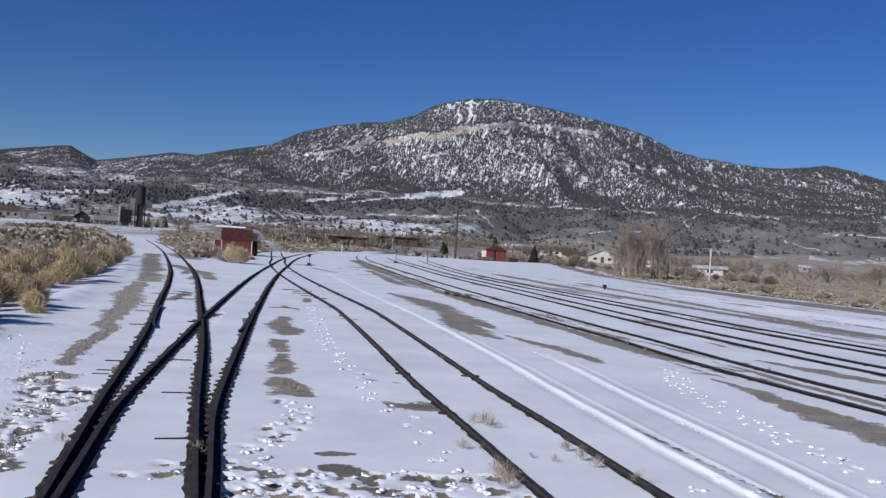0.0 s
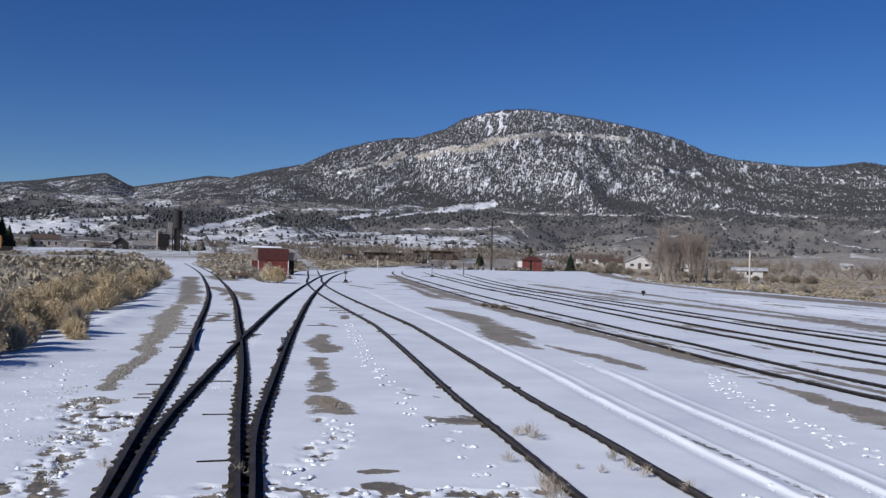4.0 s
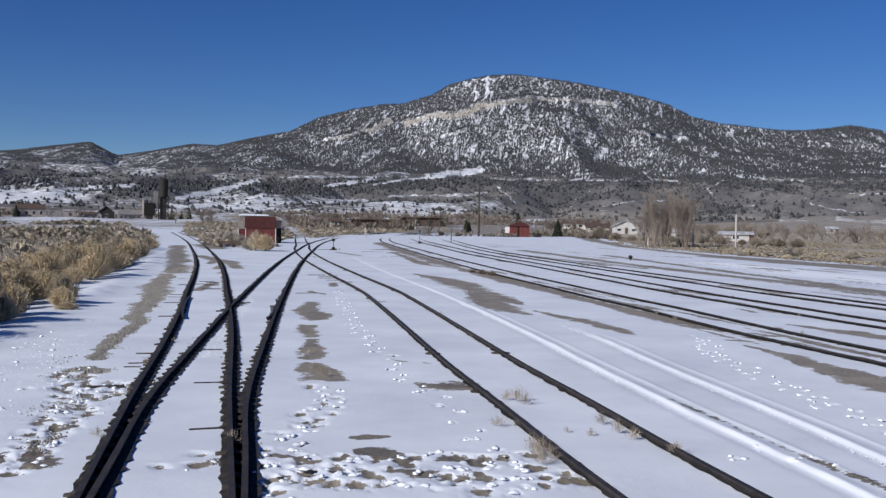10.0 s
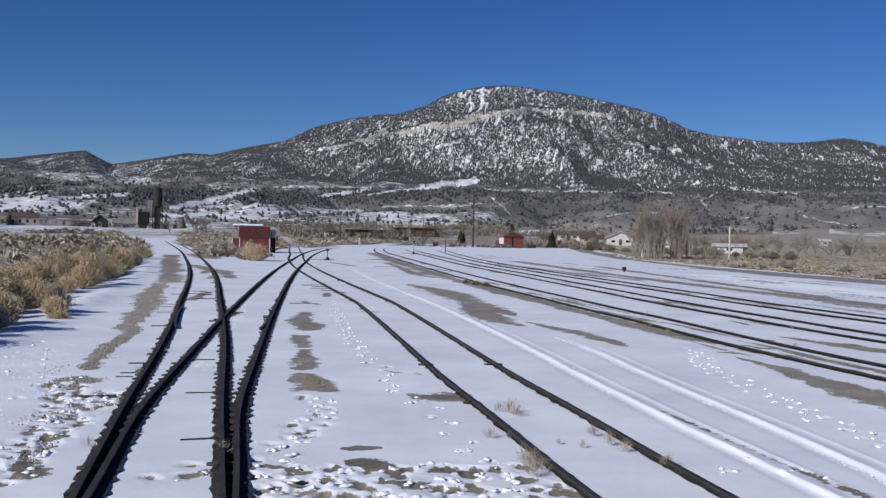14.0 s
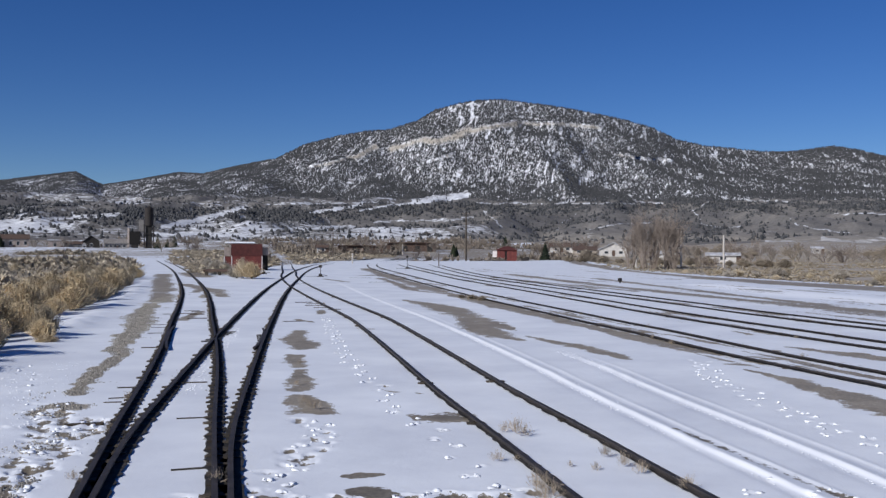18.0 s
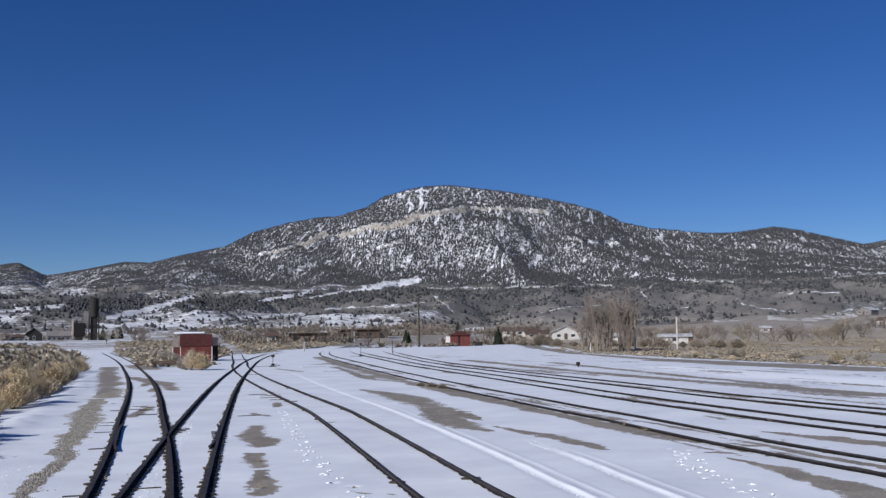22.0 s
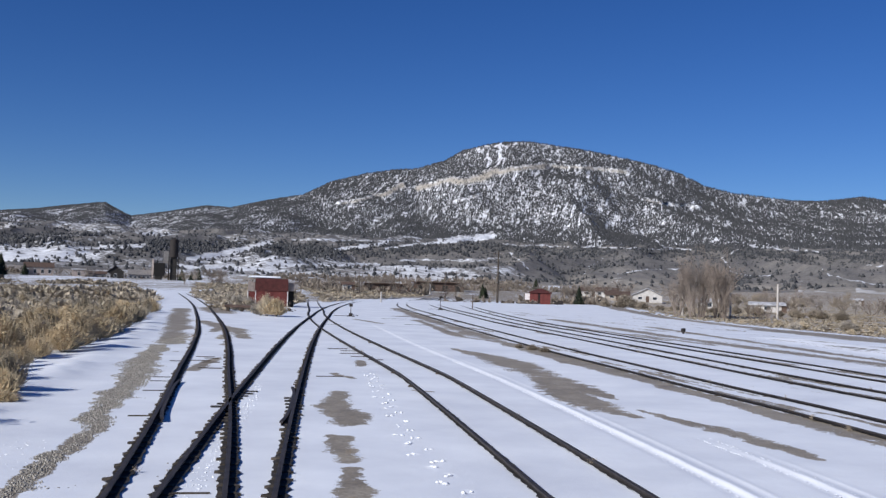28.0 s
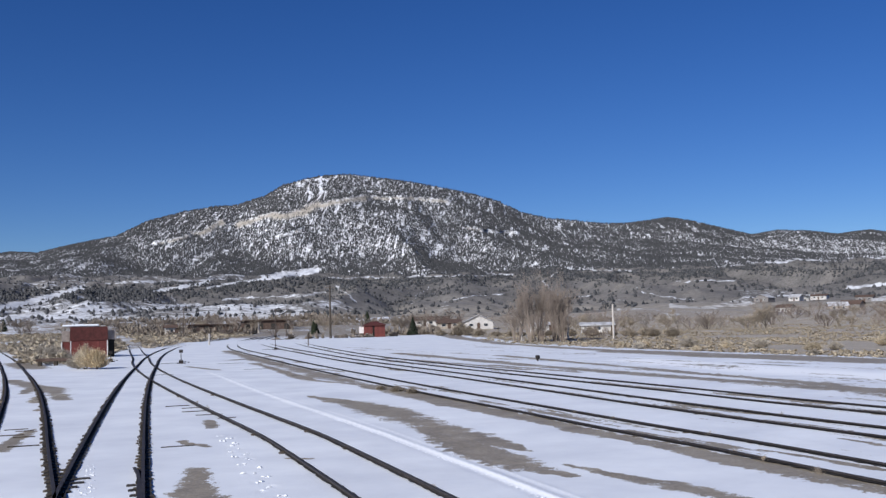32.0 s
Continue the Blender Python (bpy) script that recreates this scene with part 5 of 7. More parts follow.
def switch_stand(x, y, rz, tall=0.9):
    s = thing("switch_stand", (x, y, gz(x, y)), rz, "dark iron switch stand on long ties in snow", "switch stand", "switch stands")
    part("base", boxes((-0.35, -0.14, 0, 0.35, 0.14, 0.09), (-0.16, -0.13, 0.09, 0.16, 0.13, 0.3), bevel=0.015), M_DARK, s)
    part("mast", rods(((0, 0, 0.3), (0, 0, tall), 0.035, 0.03, 8)), M_DARK, s)
    part("target", boxes((-0.16, -0.012, tall - 0.05, 0.16, 0.012, tall + 0.22), bevel=0.01), M_DARK, s)
    part("lever", rods(((0, 0, 0.25), (0.55, 0.02, 0.12), 0.022, 0.018, 8), ((0.55, 0.02, 0.12), (0.66, 0.02, 0.1), 0.035, 0.03, 8)), M_DARK, s)
    part("connecting_rod", rods(((0, 0, 0.08), (-1.6, 0, 0.05), 0.02, 0.02, 6)), M_DARK, s)
    return s


switch_stand(-13.2, 98.7, 0, 0.95)
switch_stand(-20.6, 108.0, 20, 0.8)
rb = thing("relay_box", (13.9, 84.5, gz(13.9, 84.5)), 20, "small dark iron box on a stub post", "box")
part("box", boxes((-0.15, -0.13, 0.14, 0.15, 0.13, 0.42), bevel=0.05), M_DARK, rb)
part("stub", rods(((0, 0, -0.05), (0, 0, 0.16), 0.07, 0.07, 8)), M_DARK, rb)
switch_stand(-6.5, 138.0, 0, 1.6)

# ---------------------------------------------------------------- buildings
M_STONE = material("pale_stone_wall", [(0.3, 0.25, 0.22), (0.45, 0.38, 0.33)], 1.5, 0.9, per_object=0.1, second=(6, 0.2))
M_GREYWALL = material("grey_wall", [(0.16, 0.15, 0.14), (0.24, 0.22, 0.21)], 1, 0.9)
M_DARKWALL = material("dark_timber_wall", [(0.02, 0.018, 0.017), (0.05, 0.045, 0.04)], 1.5, 0.9)
M_WHITEWALL = material("white_siding", [(0.42, 0.4, 0.37), (0.6, 0.57, 0.54)], 1.5, 0.8, per_object=0.08)
M_TANWALL = material("tan_wall", [(0.28, 0.235, 0.19), (0.38, 0.33, 0.28)], 1.5, 0.9)
M_BROWNROOF = material("brown_roof", [(0.07, 0.045, 0.035), (0.13, 0.09, 0.07)], 2, 0.9)
M_GREYROOF = material("snowy_grey_roof", [(0.25, 0.24, 0.24), (0.62, 0.62, 0.64)], 0.8, 0.85)
M_GLASSDARK = material("window_pane", [(0.02, 0.025, 0.03), (0.05, 0.055, 0.065)], 1, 0.2)
M_ORANGE = material("orange_paint", [(0.42, 0.19, 0.05), (0.55, 0.27, 0.08)], 1.2, 0.8, second=(5, 0.15))


def house(x, y, w, dpt, wall_h, ridge, rz, wall_m, roof_m, label, windows=2, along=True, name="house", category="house", door=True):
    """A gabled building; w along local x, ridge along x when along is true, otherwise the gable faces -y."""
    b = thing(name, (x, y, gz(x, y) - 0.1), rz, label, category, "town buildings")
    t = 0.18
    part("wall", boxes((-w / 2, -dpt / 2, 0, w / 2, -dpt / 2 + t, wall_h), (-w / 2, dpt / 2 - t, 0, w / 2, dpt / 2, wall_h), (-w / 2, -dpt / 2 + t, 0, -w / 2 + t, dpt / 2 - t, wall_h), (w / 2 - t, -dpt / 2 + t, 0, w / 2, dpt / 2 - t, wall_h)), wall_m, b)
    e = 0.45
    def slab(corners, thick=0.14):
        bm = bmesh.new()
        up = [bm.verts.new(c) for c in corners]
        dn = [bm.verts.new((c[0], c[1], c[2] - thick)) for c in corners]
        bm.faces.new(up), bm.faces.new(dn[::-1])
        for i in range(4):
            bm.faces.new((up[i], up[(i + 1) % 4], dn[(i + 1) % 4], dn[i]))
        return bm
    H = wall_h + ridge
    if along:
        part("roof", slab(((-w / 2 - e, -dpt / 2 - e, wall_h), (w / 2 + e, -dpt / 2 - e, wall_h), (w / 2 + e, 0, H), (-w / 2 - e, 0, H))), roof_m, b)
        part("roof", slab(((-w / 2 - e, 0, H), (w / 2 + e, 0, H), (w / 2 + e, dpt / 2 + e, wall_h), (-w / 2 - e, dpt / 2 + e, wall_h))), roof_m, b)
        tri = [((s * (w / 2 - t / 2), -dpt / 2, wall_h), (s * (w / 2 - t / 2), dpt / 2, wall_h), (s * (w / 2 - t / 2), 0, H - 0.1)) for s in (-1, 1)]
    else:
        part("roof", slab(((-w / 2 - e, -dpt / 2 - e, wall_h), (0, -dpt / 2 - e, H), (0, dpt / 2 + e, H), (-w / 2 - e, dpt / 2 + e, wall_h))), roof_m, b)
        part("roof", slab(((0, -dpt / 2 - e, H), (w / 2 + e, -dpt / 2 - e, wall_h), (w / 2 + e, dpt / 2 + e, wall_h), (0, dpt / 2 + e, H))), roof_m, b)
        tri = [((-w / 2, s * (dpt / 2 - t / 2), wall_h), (w / 2, s * (dpt / 2 - t / 2), wall_h), (0, s * (dpt / 2 - t / 2), H - 0.1)) for s in (-1, 1)]
    for tr in tri:
        bm = bmesh.new()
        bm.faces.new([bm.verts.new(c) for c in tr])
        part("gable", bm, wall_m, b)
    for k in range(windows):
        cx = -w / 2 + w * (k + 0.5) / windows
        wv = min(0.6, w / windows * 0.3)
        win = part("window", boxes((cx - wv - 0.08, -dpt / 2 - 0.04, wall_h * 0.38, cx + wv + 0.08, -dpt / 2 + 0.02, wall_h * 0.82)), M_WHITE, b)
        part("pane", boxes((cx - wv, -dpt / 2 - 0.055, wall_h * 0.42, cx + wv, -dpt / 2 - 0.042, wall_h * 0.78)), M_GLASSDARK, win)
    if door:
        cx = w * 0.5 / max(1, windows) if windows % 2 == 0 else -w / 2 + w / max(1, windows)
        cx = cx if windows % 2 else 0.0
        part("door", boxes((cx - 0.5, -dpt / 2 - 0.05, 0.1, cx + 0.5, -dpt / 2 + 0.01, min(2.15, wall_h * 0.9))), M_BROWNROOF, b)
    return b


# town side, beyond the yard on the east
house(51.2, 320, 9, 9, 2.2, 2.3, -8, M_WHITEWALL, M_GREYROOF, "white gabled house with snowy roof", 2, False)
house(42.3, 322, 7, 8, 1.9, 1.1, -8, M_TANWALL, M_BROWNROOF, "tan house with brown roof", 2, True)
house(39.5, 345, 12, 7, 2.1, 1.3, -8, M_WHITEWALL, M_BROWNROOF, "long pale house with brown roof", 3, True)
house(57.3, 213, 6.4, 5, 1.75, 0.55, -14, M_WHITEWALL, M_GREYROOF, "low white outbuilding with flat snowy roof", 1, True)
house(48.5, 226, 4.5, 4, 2.0, 0.6, -12, M_WHITEWALL, M_GREYROOF, "small white shed among bare trees", 1, True)
house(142, 390, 4, 4, 2.2, 0.7, -15, M_WHITEWALL, M_GREYROOF, "tiny white shed far across the field", 1, True)
# far houses on the slope to the east
rnd = random.Random(5)
for k in range(22):
    az = 0.47 + 0.34 * k / 22 + rnd.uniform(-0.008, 0.008)
    y = rnd.uniform(480, 640)
    house(az * y, y, rnd.uniform(6, 11), rnd.uniform(5, 8), rnd.uniform(2.5, 3.2), rnd.uniform(1, 2.2), rnd.uniform(-60, 30),
          rnd.choice([M_WHITEWALL, M_WHITEWALL, M_TANWALL, M_GREYWALL]), rnd.choice([M_GREYROOF, M_BROWNROOF, M_GREYROOF]), "small far house on the valley slope", 2, rnd.random() < 0.6)
# depot side, beyond the sage flat on the west
house(-213, 478, 13, 9, 5.2, 2.2, 24, M_STONE, M_BROWNROOF, "two-storey pale stone depot building", 4, True, "depot", "building")
house(-195, 482, 6, 7, 5.0, 0.5, 24, M_STONE, M_GREYROOF, "plain pale stone annex", 1, True, "annex", "building")
house(-177, 482, 7.4, 12, 4.4, 3.0, 20, M_DARKWALL, M_DARKWALL, "dark timber gabled engine shed", 1, False, "engine_shed", "building", False)
house(-187, 492, 14, 8, 3.6, 1.2, 20, M_GREYWALL, M_BROWNROOF, "grey low workshop beside the engine shed", 3, True, "workshop", "building")
house(-165, 484, 12, 7, 3.2, 2.4, 20, M_GREYWALL, M_GREYWALL, "low building with a row of white framed windows", 6, True, "freight_office", "building")
house(-176, 470, 1.8, 1.5, 2.8, 0.8, 20, M_WHITEWALL, M_WHITEWALL, "small white box booth beside the track", 1, False, "booth", "booth", False)
house(-236, 476, 14, 8, 3.4, 2, 24, M_GREYWALL, M_BROWNROOF, "long grey shed at the depot", 3, True, "storage_shed", "shed")
# centre distance: long brown flat-roofed buildings behind the scrub
for x, y, w, hgt in ((-31, 330, 15, 2.6), (-15, 345, 17, 3.0)):
    b = thing("warehouse", (x, y, gz(x, y) - 0.2), 4, "long low brown warehouse with flat eaves", "warehouse", "town buildings")
    part("wall", boxes((-w / 2, -3, 0, w / 2, 3, hgt)), M_BROWNROOF, b)
    part("roof", boxes((-w / 2 - 0.8, -3.8, hgt, w / 2 + 0.8, 3.8, hgt + 0.25), bevel=0.03), M_BROWNROOF, b)
    for k in range(4):
        part("door", boxes((-w / 2 + w * (k + 0.3) / 4, -3.04, 0.1, -w / 2 + w * (k + 0.7) / 4, -2.99, 2.1)), M_DARKWALL, b)
house(-40, 300, 3, 3, 2.2, 0.8, 10, M_WHITEWALL, M_BROWNROOF, "tiny white cabin in brown scrub", 1, True)

# coaling tower and tank by the far curve of the west track
TX, TY = -151.0, 484.0
tw = thing("coaling_tower", (TX + 1.5, TY, gz(TX, TY) - 0.2), 15, "tall dark coaling tower with round tank head", "tower")
part("shaft", boxes((-1.5, -1.2, 0, 1.5, 1.2, 13.5), bevel=0.05), M_DARKWALL, tw)
part("tank", rods(((0, 0, 11.5), (0, 0, 20.0), 2.1, 2.1, 20)), M_DARK, tw, "dark riveted round tank")
part("tank_roof", rods(((0, 0, 20.0), (0, 0, 21.0), 2.1, 0.4, 20)), M_DARK, tw)
for sx in (-2.2, 2.2):
    for sy in (-1.9, 1.9):
        part("leg", boxes((sx - 0.2, sy - 0.2, 0, sx + 0.2, sy + 0.2, 12)), M_DARK, tw)
for z in (3.5, 7.5):
    for y0 in (-2.0, 1.8):
        part("cross_beam", boxes((-2.3, y0, z, 2.3, y0 + 0.2, z + 0.3)), M_DARK, tw)
cb = thing("coal_bin", (TX - 5.8, TY + 1, gz(TX - 5, TY) - 0.2), 15, "dark timber coal bin with pale concrete columns", "coal bin")
part("bin", boxes((-2.4, -2.5, 2.4, 2.6, 2.5, 8.8), bevel=0.05), M_SHADOWY, cb)
part("chute", boxes((-1.6, -2.2, 0, 1.6, 2.2, 2.4)), M_DARKWALL, cb)
part("column", boxes((-3.3, -2.2, 0, -2.4, 2.2, 10.6)), M_STONE, cb, "pale concrete column")
part("elevator", boxes((2.0, -1.2, 8.8, 4.4, 1.2, 14.6), bevel=0.05), M_GREYWALL, cb, "pale elevator housing")

# orange work equipment at the west edge
oc = thing("orange_work_car", (-160.5, 322, gz(-152, 322) + 0.0), 24, "orange boxed work car with black frame", "rail car")
part("cab", boxes((-6.0, -1.4, 1.2, -2.2, 1.4, 5.2), bevel=0.06), M_ORANGE, oc)
part("cab", boxes((-1.2, -1.4, 1.2, 2.2, 1.4, 5.4), bevel=0.06), M_ORANGE, oc)
part("underframe", boxes((-7.5, -1.3, 0.5, 5.8, 1.3, 1.2)), M_DARK, oc)
part("deck", boxes((2.2, -1.3, 1.2, 5.8, 1.3, 1.9)), M_DARK, oc)
part("stack", boxes((-2.2, -0.5, 1.2, -1.2, 0.5, 4.4)), M_SHADOWY, oc)
part("plow", boxes((-4.2, -1.6, 1.0, -1.6, -1.42, 1.9)), M_WHITE, oc)
for x in (-6, -4.2, 2.6, 4.6):
    for sy in (-0.75, 0.75):
        part("wheel", rods(((x, sy - 0.07, 0.42), (x, sy + 0.07, 0.42), 0.42, 0.42, 16)), M_WHEEL, oc)
house(-176, 330, 7, 6, 3.6, 0.8, 26, M_WHITEWALL, M_GREYROOF, "pale site building by the orange car", 2, True, "site_office", "building")

# old low wagon bed in the weeds beside the hut
wb = thing("wooden_platform", (-24.2, 103.0, gz(-24.2, 103)), 10, "low rusty brown platform half hidden by brush", "platform")
part("deck", boxes((-1.6, -0.8, 0.35, 1.6, 0.8, 0.6), bevel=0.02), M_BROWNROOF, wb)
for x in (-1.3, 0, 1.3):
    part("bearer", boxes((x - 0.12, -0.75, 0, x + 0.12, 0.75, 0.35)), M_TIE, wb)

# ---------------------------------------------------------------- plants


def blade_bush(seed, blades=420, spread=0.55, height=0.85, width=0.009, leaf=0.02):
    """A rounded dry shrub: fine stems and tufts fanning out of the ground."""
    rnd = np.random.default_rng(seed)
    verts, faces = [], []
    for k in range(blades):
        a, e = rnd.uniform(0, 2 * math.pi), rnd.uniform(0.12, 1.0) ** 0.8 * math.pi / 2
        ln = rnd.uniform(0.6, 1.05)
        tip = np.array([math.cos(a) * math.cos(e) * spread * ln, math.sin(a) * math.cos(e) * spread * ln, (0.12 + math.sin(e) * height) * ln])
        base = tip * np.array([0.35, 0.35, 0.25]) + np.array([rnd.uniform(-0.06, 0.06), rnd.uniform(-0.06, 0.06), 0])
        side = np.cross(tip - base, rnd.normal(size=3))
        side /= np.linalg.norm(side) + 1e-6
        w = width * rnd.uniform(0.7, 1.8)
        mid = (base + tip) / 2 + rnd.normal(size=3) * 0.035
        n = len(verts)
        verts += [tuple(base - side * w * 0.4), tuple(base + side * w * 0.4), tuple(mid + side * w), tuple(mid - side * w), tuple(tip)]
        faces += [(n, n + 1, n + 2, n + 3), (n + 3, n + 2, n + 4)]
        for _ in range(2):                     # tuft leaves
            c = base + (tip - base) * rnd.uniform(0.4, 1.06) + rnd.normal(size=3) * 0.03
            u, v = rnd.normal(size=3) * leaf * 0.6, rnd.normal(size=3) * leaf * 1.3
            n = len(verts)
            verts += [tuple(c - u), tuple(c + u), tuple(c + v * 1.6)]
            faces.append((n, n + 1, n + 2))
    me = bpy.data.meshes.new("bush")
    me.from_pydata(verts, [], faces)
    me.update()
    return me


def stem_mesh(seed):
    rnd = np.random.default_rng(seed)
    bm = bmesh.new()
    for k in range(9):
        a = rnd.uniform(0, 6.28)
        rod(bm, (0.02 * math.cos(a), 0.02 * math.sin(a), -0.03), (0.28 * math.cos(a), 0.28 * math.sin(a), rnd.uniform(0.35, 0.6)), 0.014, 0.004, 4)
    me = bpy.data.meshes.new("stems")
    bm.to_mesh(me)
    bm.free()
    me.materials.append(M_TWIG)
    return me


M_SAGE2 = material("grey_sage_leaf", [(0.29, 0.255, 0.21), (0.46, 0.41, 0.34)], 1.5, 0.95, per_object=0.18, coord="World", second=(0.3, 0.2))
M_SAGE3 = material("ochre_brush", [(0.42, 0.325, 0.195), (0.58, 0.465, 0.3)], 1.5, 0.95, per_object=0.15, coord="World", second=(0.3, 0.2))
BUSHES = []
for k in range(9):
    me = blade_bush(40 + k, 1150 + 80 * (k % 3), 0.55 + 0.08 * (k % 3), 0.72 + 0.1 * (k % 4), 0.0075, 0.017)
    me.materials.append((M_SAGE, M_SAGE2, M_SAGE3)[k % 3])
    BUSHES.append(me)
M_BRUSH = material("grey_brown_brush", [(0.2, 0.165, 0.125), (0.33, 0.28, 0.215)], 1.5, 0.95, per_object=0.2, coord="World", second=(0.3, 0.2))
for k in range(3):
    me = blade_bush(70 + k, 1000, 0.62, 0.75, 0.008, 0.017)
    me.materials.append(M_BRUSH)
    BUSHES.append(me)
STEMS = [stem_mesh(k) for k in range(3)]


def plant_bush(x, y, s, rnd, kind=None, label="dry tan sagebrush in snow", group="sagebrush"):
    b = thing("sagebrush", (x, y, gz(x, y) - 0.02), rnd.uniform(0, 360), label, "shrub", group)
    b.scale = (s * rnd.uniform(0.9, 1.25), s * rnd.uniform(0.9, 1.25), s * rnd.uniform(0.85, 1.15))
    c = new("foliage", BUSHES[rnd.randrange(9) if kind is None else 9 + rnd.randrange(3) if kind == 3 else kind + 3 * rnd.randrange(3)])
    c.parent = b
    d = new("stems", rnd.choice(STEMS))
    d.parent = b
    return b


EDGE_Y = [10, 23.8, 27.2, 33.5, 42.3, 54, 72.3, 96, 154, 295, 363, 600]
EDGE_X = [-11.6, -11.8, -12.0, -13.9, -15.9, -18.6, -23.3, -30, -49, -104, -150, -260]
rnd = random.Random(11)
spots = []
for _ in range(9000):
    y = 20 + 75 * rnd.random() ** 1.5
    edge = float(np.interp(y, EDGE_Y, EDGE_X))
    x = edge - 0.35 - rnd.random() ** 1.2 * (0.62 * y + 2 - abs(edge))
    if x < -0.62 * y - 2:
        continue
    if abs(x + 13.6) < 1.3 and abs(y - 33.5) < 2.5 and rnd.random() < 0.5:
        continue
    if fbm(np.array([x / 6.0]), np.array([y / 6.0]), 3, 21)[0] < 0.42 and x < edge - 2.5:
        continue
    gap = 0.72 + 0.009 * y
    if all((x - a) ** 2 + (y - b) ** 2 > gap**2 for a, b, _ in spots[-500:]):
        spots.append((x, y, rnd.uniform(0.5, 1.4) * (1.15 if x > edge - 3 else 0.95)))
    if len(spots) >= 290:
        break
for x, y, s in spots:
    near_edge = x > float(np.interp(y, EDGE_Y, EDGE_X)) - 3.0
    plant_bush(x, y, s, rnd, rnd.choice([0, 2, 2]) if near_edge else rnd.choice([0, 1, 1, 1]))
# brush beside the hut and along the right-hand sidings
for x, y, s, k in ((-19.6, 92.5, 2.0, 0), (-18.7, 92.0, 1.8, 2), (-20.3, 93.2, 1.6, 1), (-26.8, 116.5, 1.6, 1), (-28.6, 119.5, 1.7, 1), (-30.2, 122, 1.8, 1), (1.0, 57.0, 0.75, 3), (1.5, 55.6, 0.6, 3), (0.4, 58.5, 0.6, 3), (26.5, 200, 3.0, 3), (28, 199, 2.4, 3), (-12.7, 31.6, 0.8, 2), (-13.0, 32.5, 0.9, 0), (-12.2, 30.7, 0.6, 2)):
    plant_bush(x, y, s, rnd, k, "low grey-green brush tuft", "yard brush").scale.z *= 0.5 if s < 0.8 else 0.9

r4 = random.Random(31)
for k in range(34):
    y = r4.uniform(52, 120)
    x = float(np.interp(y, FIELD_Y, FIELD_X)) + 1.5 + 22 * r4.random() ** 1.6
    plant_bush(x, y, r4.uniform(0.8, 1.9), r4, r4.choice([0, 1, 1]), "brown dry tussock in the grass field", "field brush").scale.z *= 0.6
for k in range(26):
    f = k / 25
    x, y = 22.5 + 28 * f + r4.uniform(-1, 1), 205 - 52 * f + r4.uniform(-2, 4)
    plant_bush(x, y, r4.uniform(1.2, 2.3), r4, 3, "low brown brush along the field edge", "field brush").scale.z *= 0.7


def weed(x, y, s, rnd):
    w = thing("weed", (x, y, gz(x, y) - 0.01), rnd.uniform(0, 360), "thin dry brown weed poking through snow", "weed", "weeds")
    w.scale = (s, s, s * 0.8)
    c = new("tuft", WEEDS[rnd.randrange(3)])
    c.parent = w
    return w


M_WEED = material("dry_weed", [(0.28, 0.225, 0.165), (0.44, 0.37, 0.285)], 3, 0.95, per_object=0.2)
WEEDS = []
for k in range(3):
    me = blade_bush(90 + k, 60, 0.5, 0.6, 0.005, 0.012)
    me.materials.append(M_WEED)
    WEEDS.append(me)
for x, y, s in ((0.93, 16.55, 0.55), (1.05, 16.35, 0.4), (0.75, 16.7, 0.35), (0.95, 13.1, 0.5), (1.12, 12.7, 0.45), (1.0, 12.4, 0.5), (0.55, 14.6, 0.35), (2.05, 14.9, 0.4), (2.2, 14.3, 0.45), (2.35, 13.9, 0.4),
                (1.8, 14.1, 0.25), (1.5, 14.3, 0.2), (-2.65, 19.1, 0.4), (-2.8, 19.5, 0.35), (-2.5, 18.8, 0.4), (-3.3, 21.8, 0.3), (-3.8, 25.6, 0.3), (2.75, 13.1, 0.4), (0.98, 12.9, 0.4), (1.1, 13.3, 0.35)):
    weed(x, y, s, rnd)
for k in range(30):
    key = rnd.choice("ccddea")
    l = LINES[key]
    l = l[(l[:, 1] > 13) & (l[:, 1] < 60)]
    i = rnd.randrange(len(l) - 1)
    _, rr = frame_of(l)
    p = l[i] + rr[i] * (rnd.choice([-0.7525, 0.7525]) + rnd.uniform(-0.22, 0.22))
    weed(p[0], p[1], rnd.uniform(0.18, 0.4), rnd)


def merged(name, base_v, base_f, places, mat, label, category):
    """Many copies of one small shape joined into one mesh. places: x, y, z, sx, sz, turn."""
    p = np.array(places)
    v = np.array(base_v)
    c, s = np.cos(p[:, 5])[:, None], np.sin(p[:, 5])[:, None]
    jig = 1 + 0.25 * np.random.default_rng(len(p)).normal(size=(len(p), len(v)))
    vx, vy = v[None, :, 0] * p[:, 3:4] * jig, v[None, :, 1] * p[:, 3:4] * jig
    co = np.stack([p[:, 0:1] + vx * c - vy * s, p[:, 1:2] + vx * s + vy * c, p[:, 2:3] + v[None, :, 2] * p[:, 4:5]], -1)
    f = np.array(base_f)[None] + (np.arange(len(p)) * len(v))[:, None, None]
    f = f.reshape(-1, f.shape[-1])
    me = bpy.data.meshes.new(name)
    me.vertices.add(co.size // 3); me.vertices.foreach_set("co", co.ravel())
    k = f.shape[1]
    me.loops.add(f.size); me.loops.foreach_set("vertex_index", f.ravel())
    me.polygons.add(len(f)); me.polygons.foreach_set("loop_start", np.arange(0, f.size, k)); me.polygons.foreach_set("loop_total", np.full(len(f), k))
    me.update(calc_edges=True)
    me.materials.append(mat)
    return tagged(new(name, me), label, category, kind="stuff")


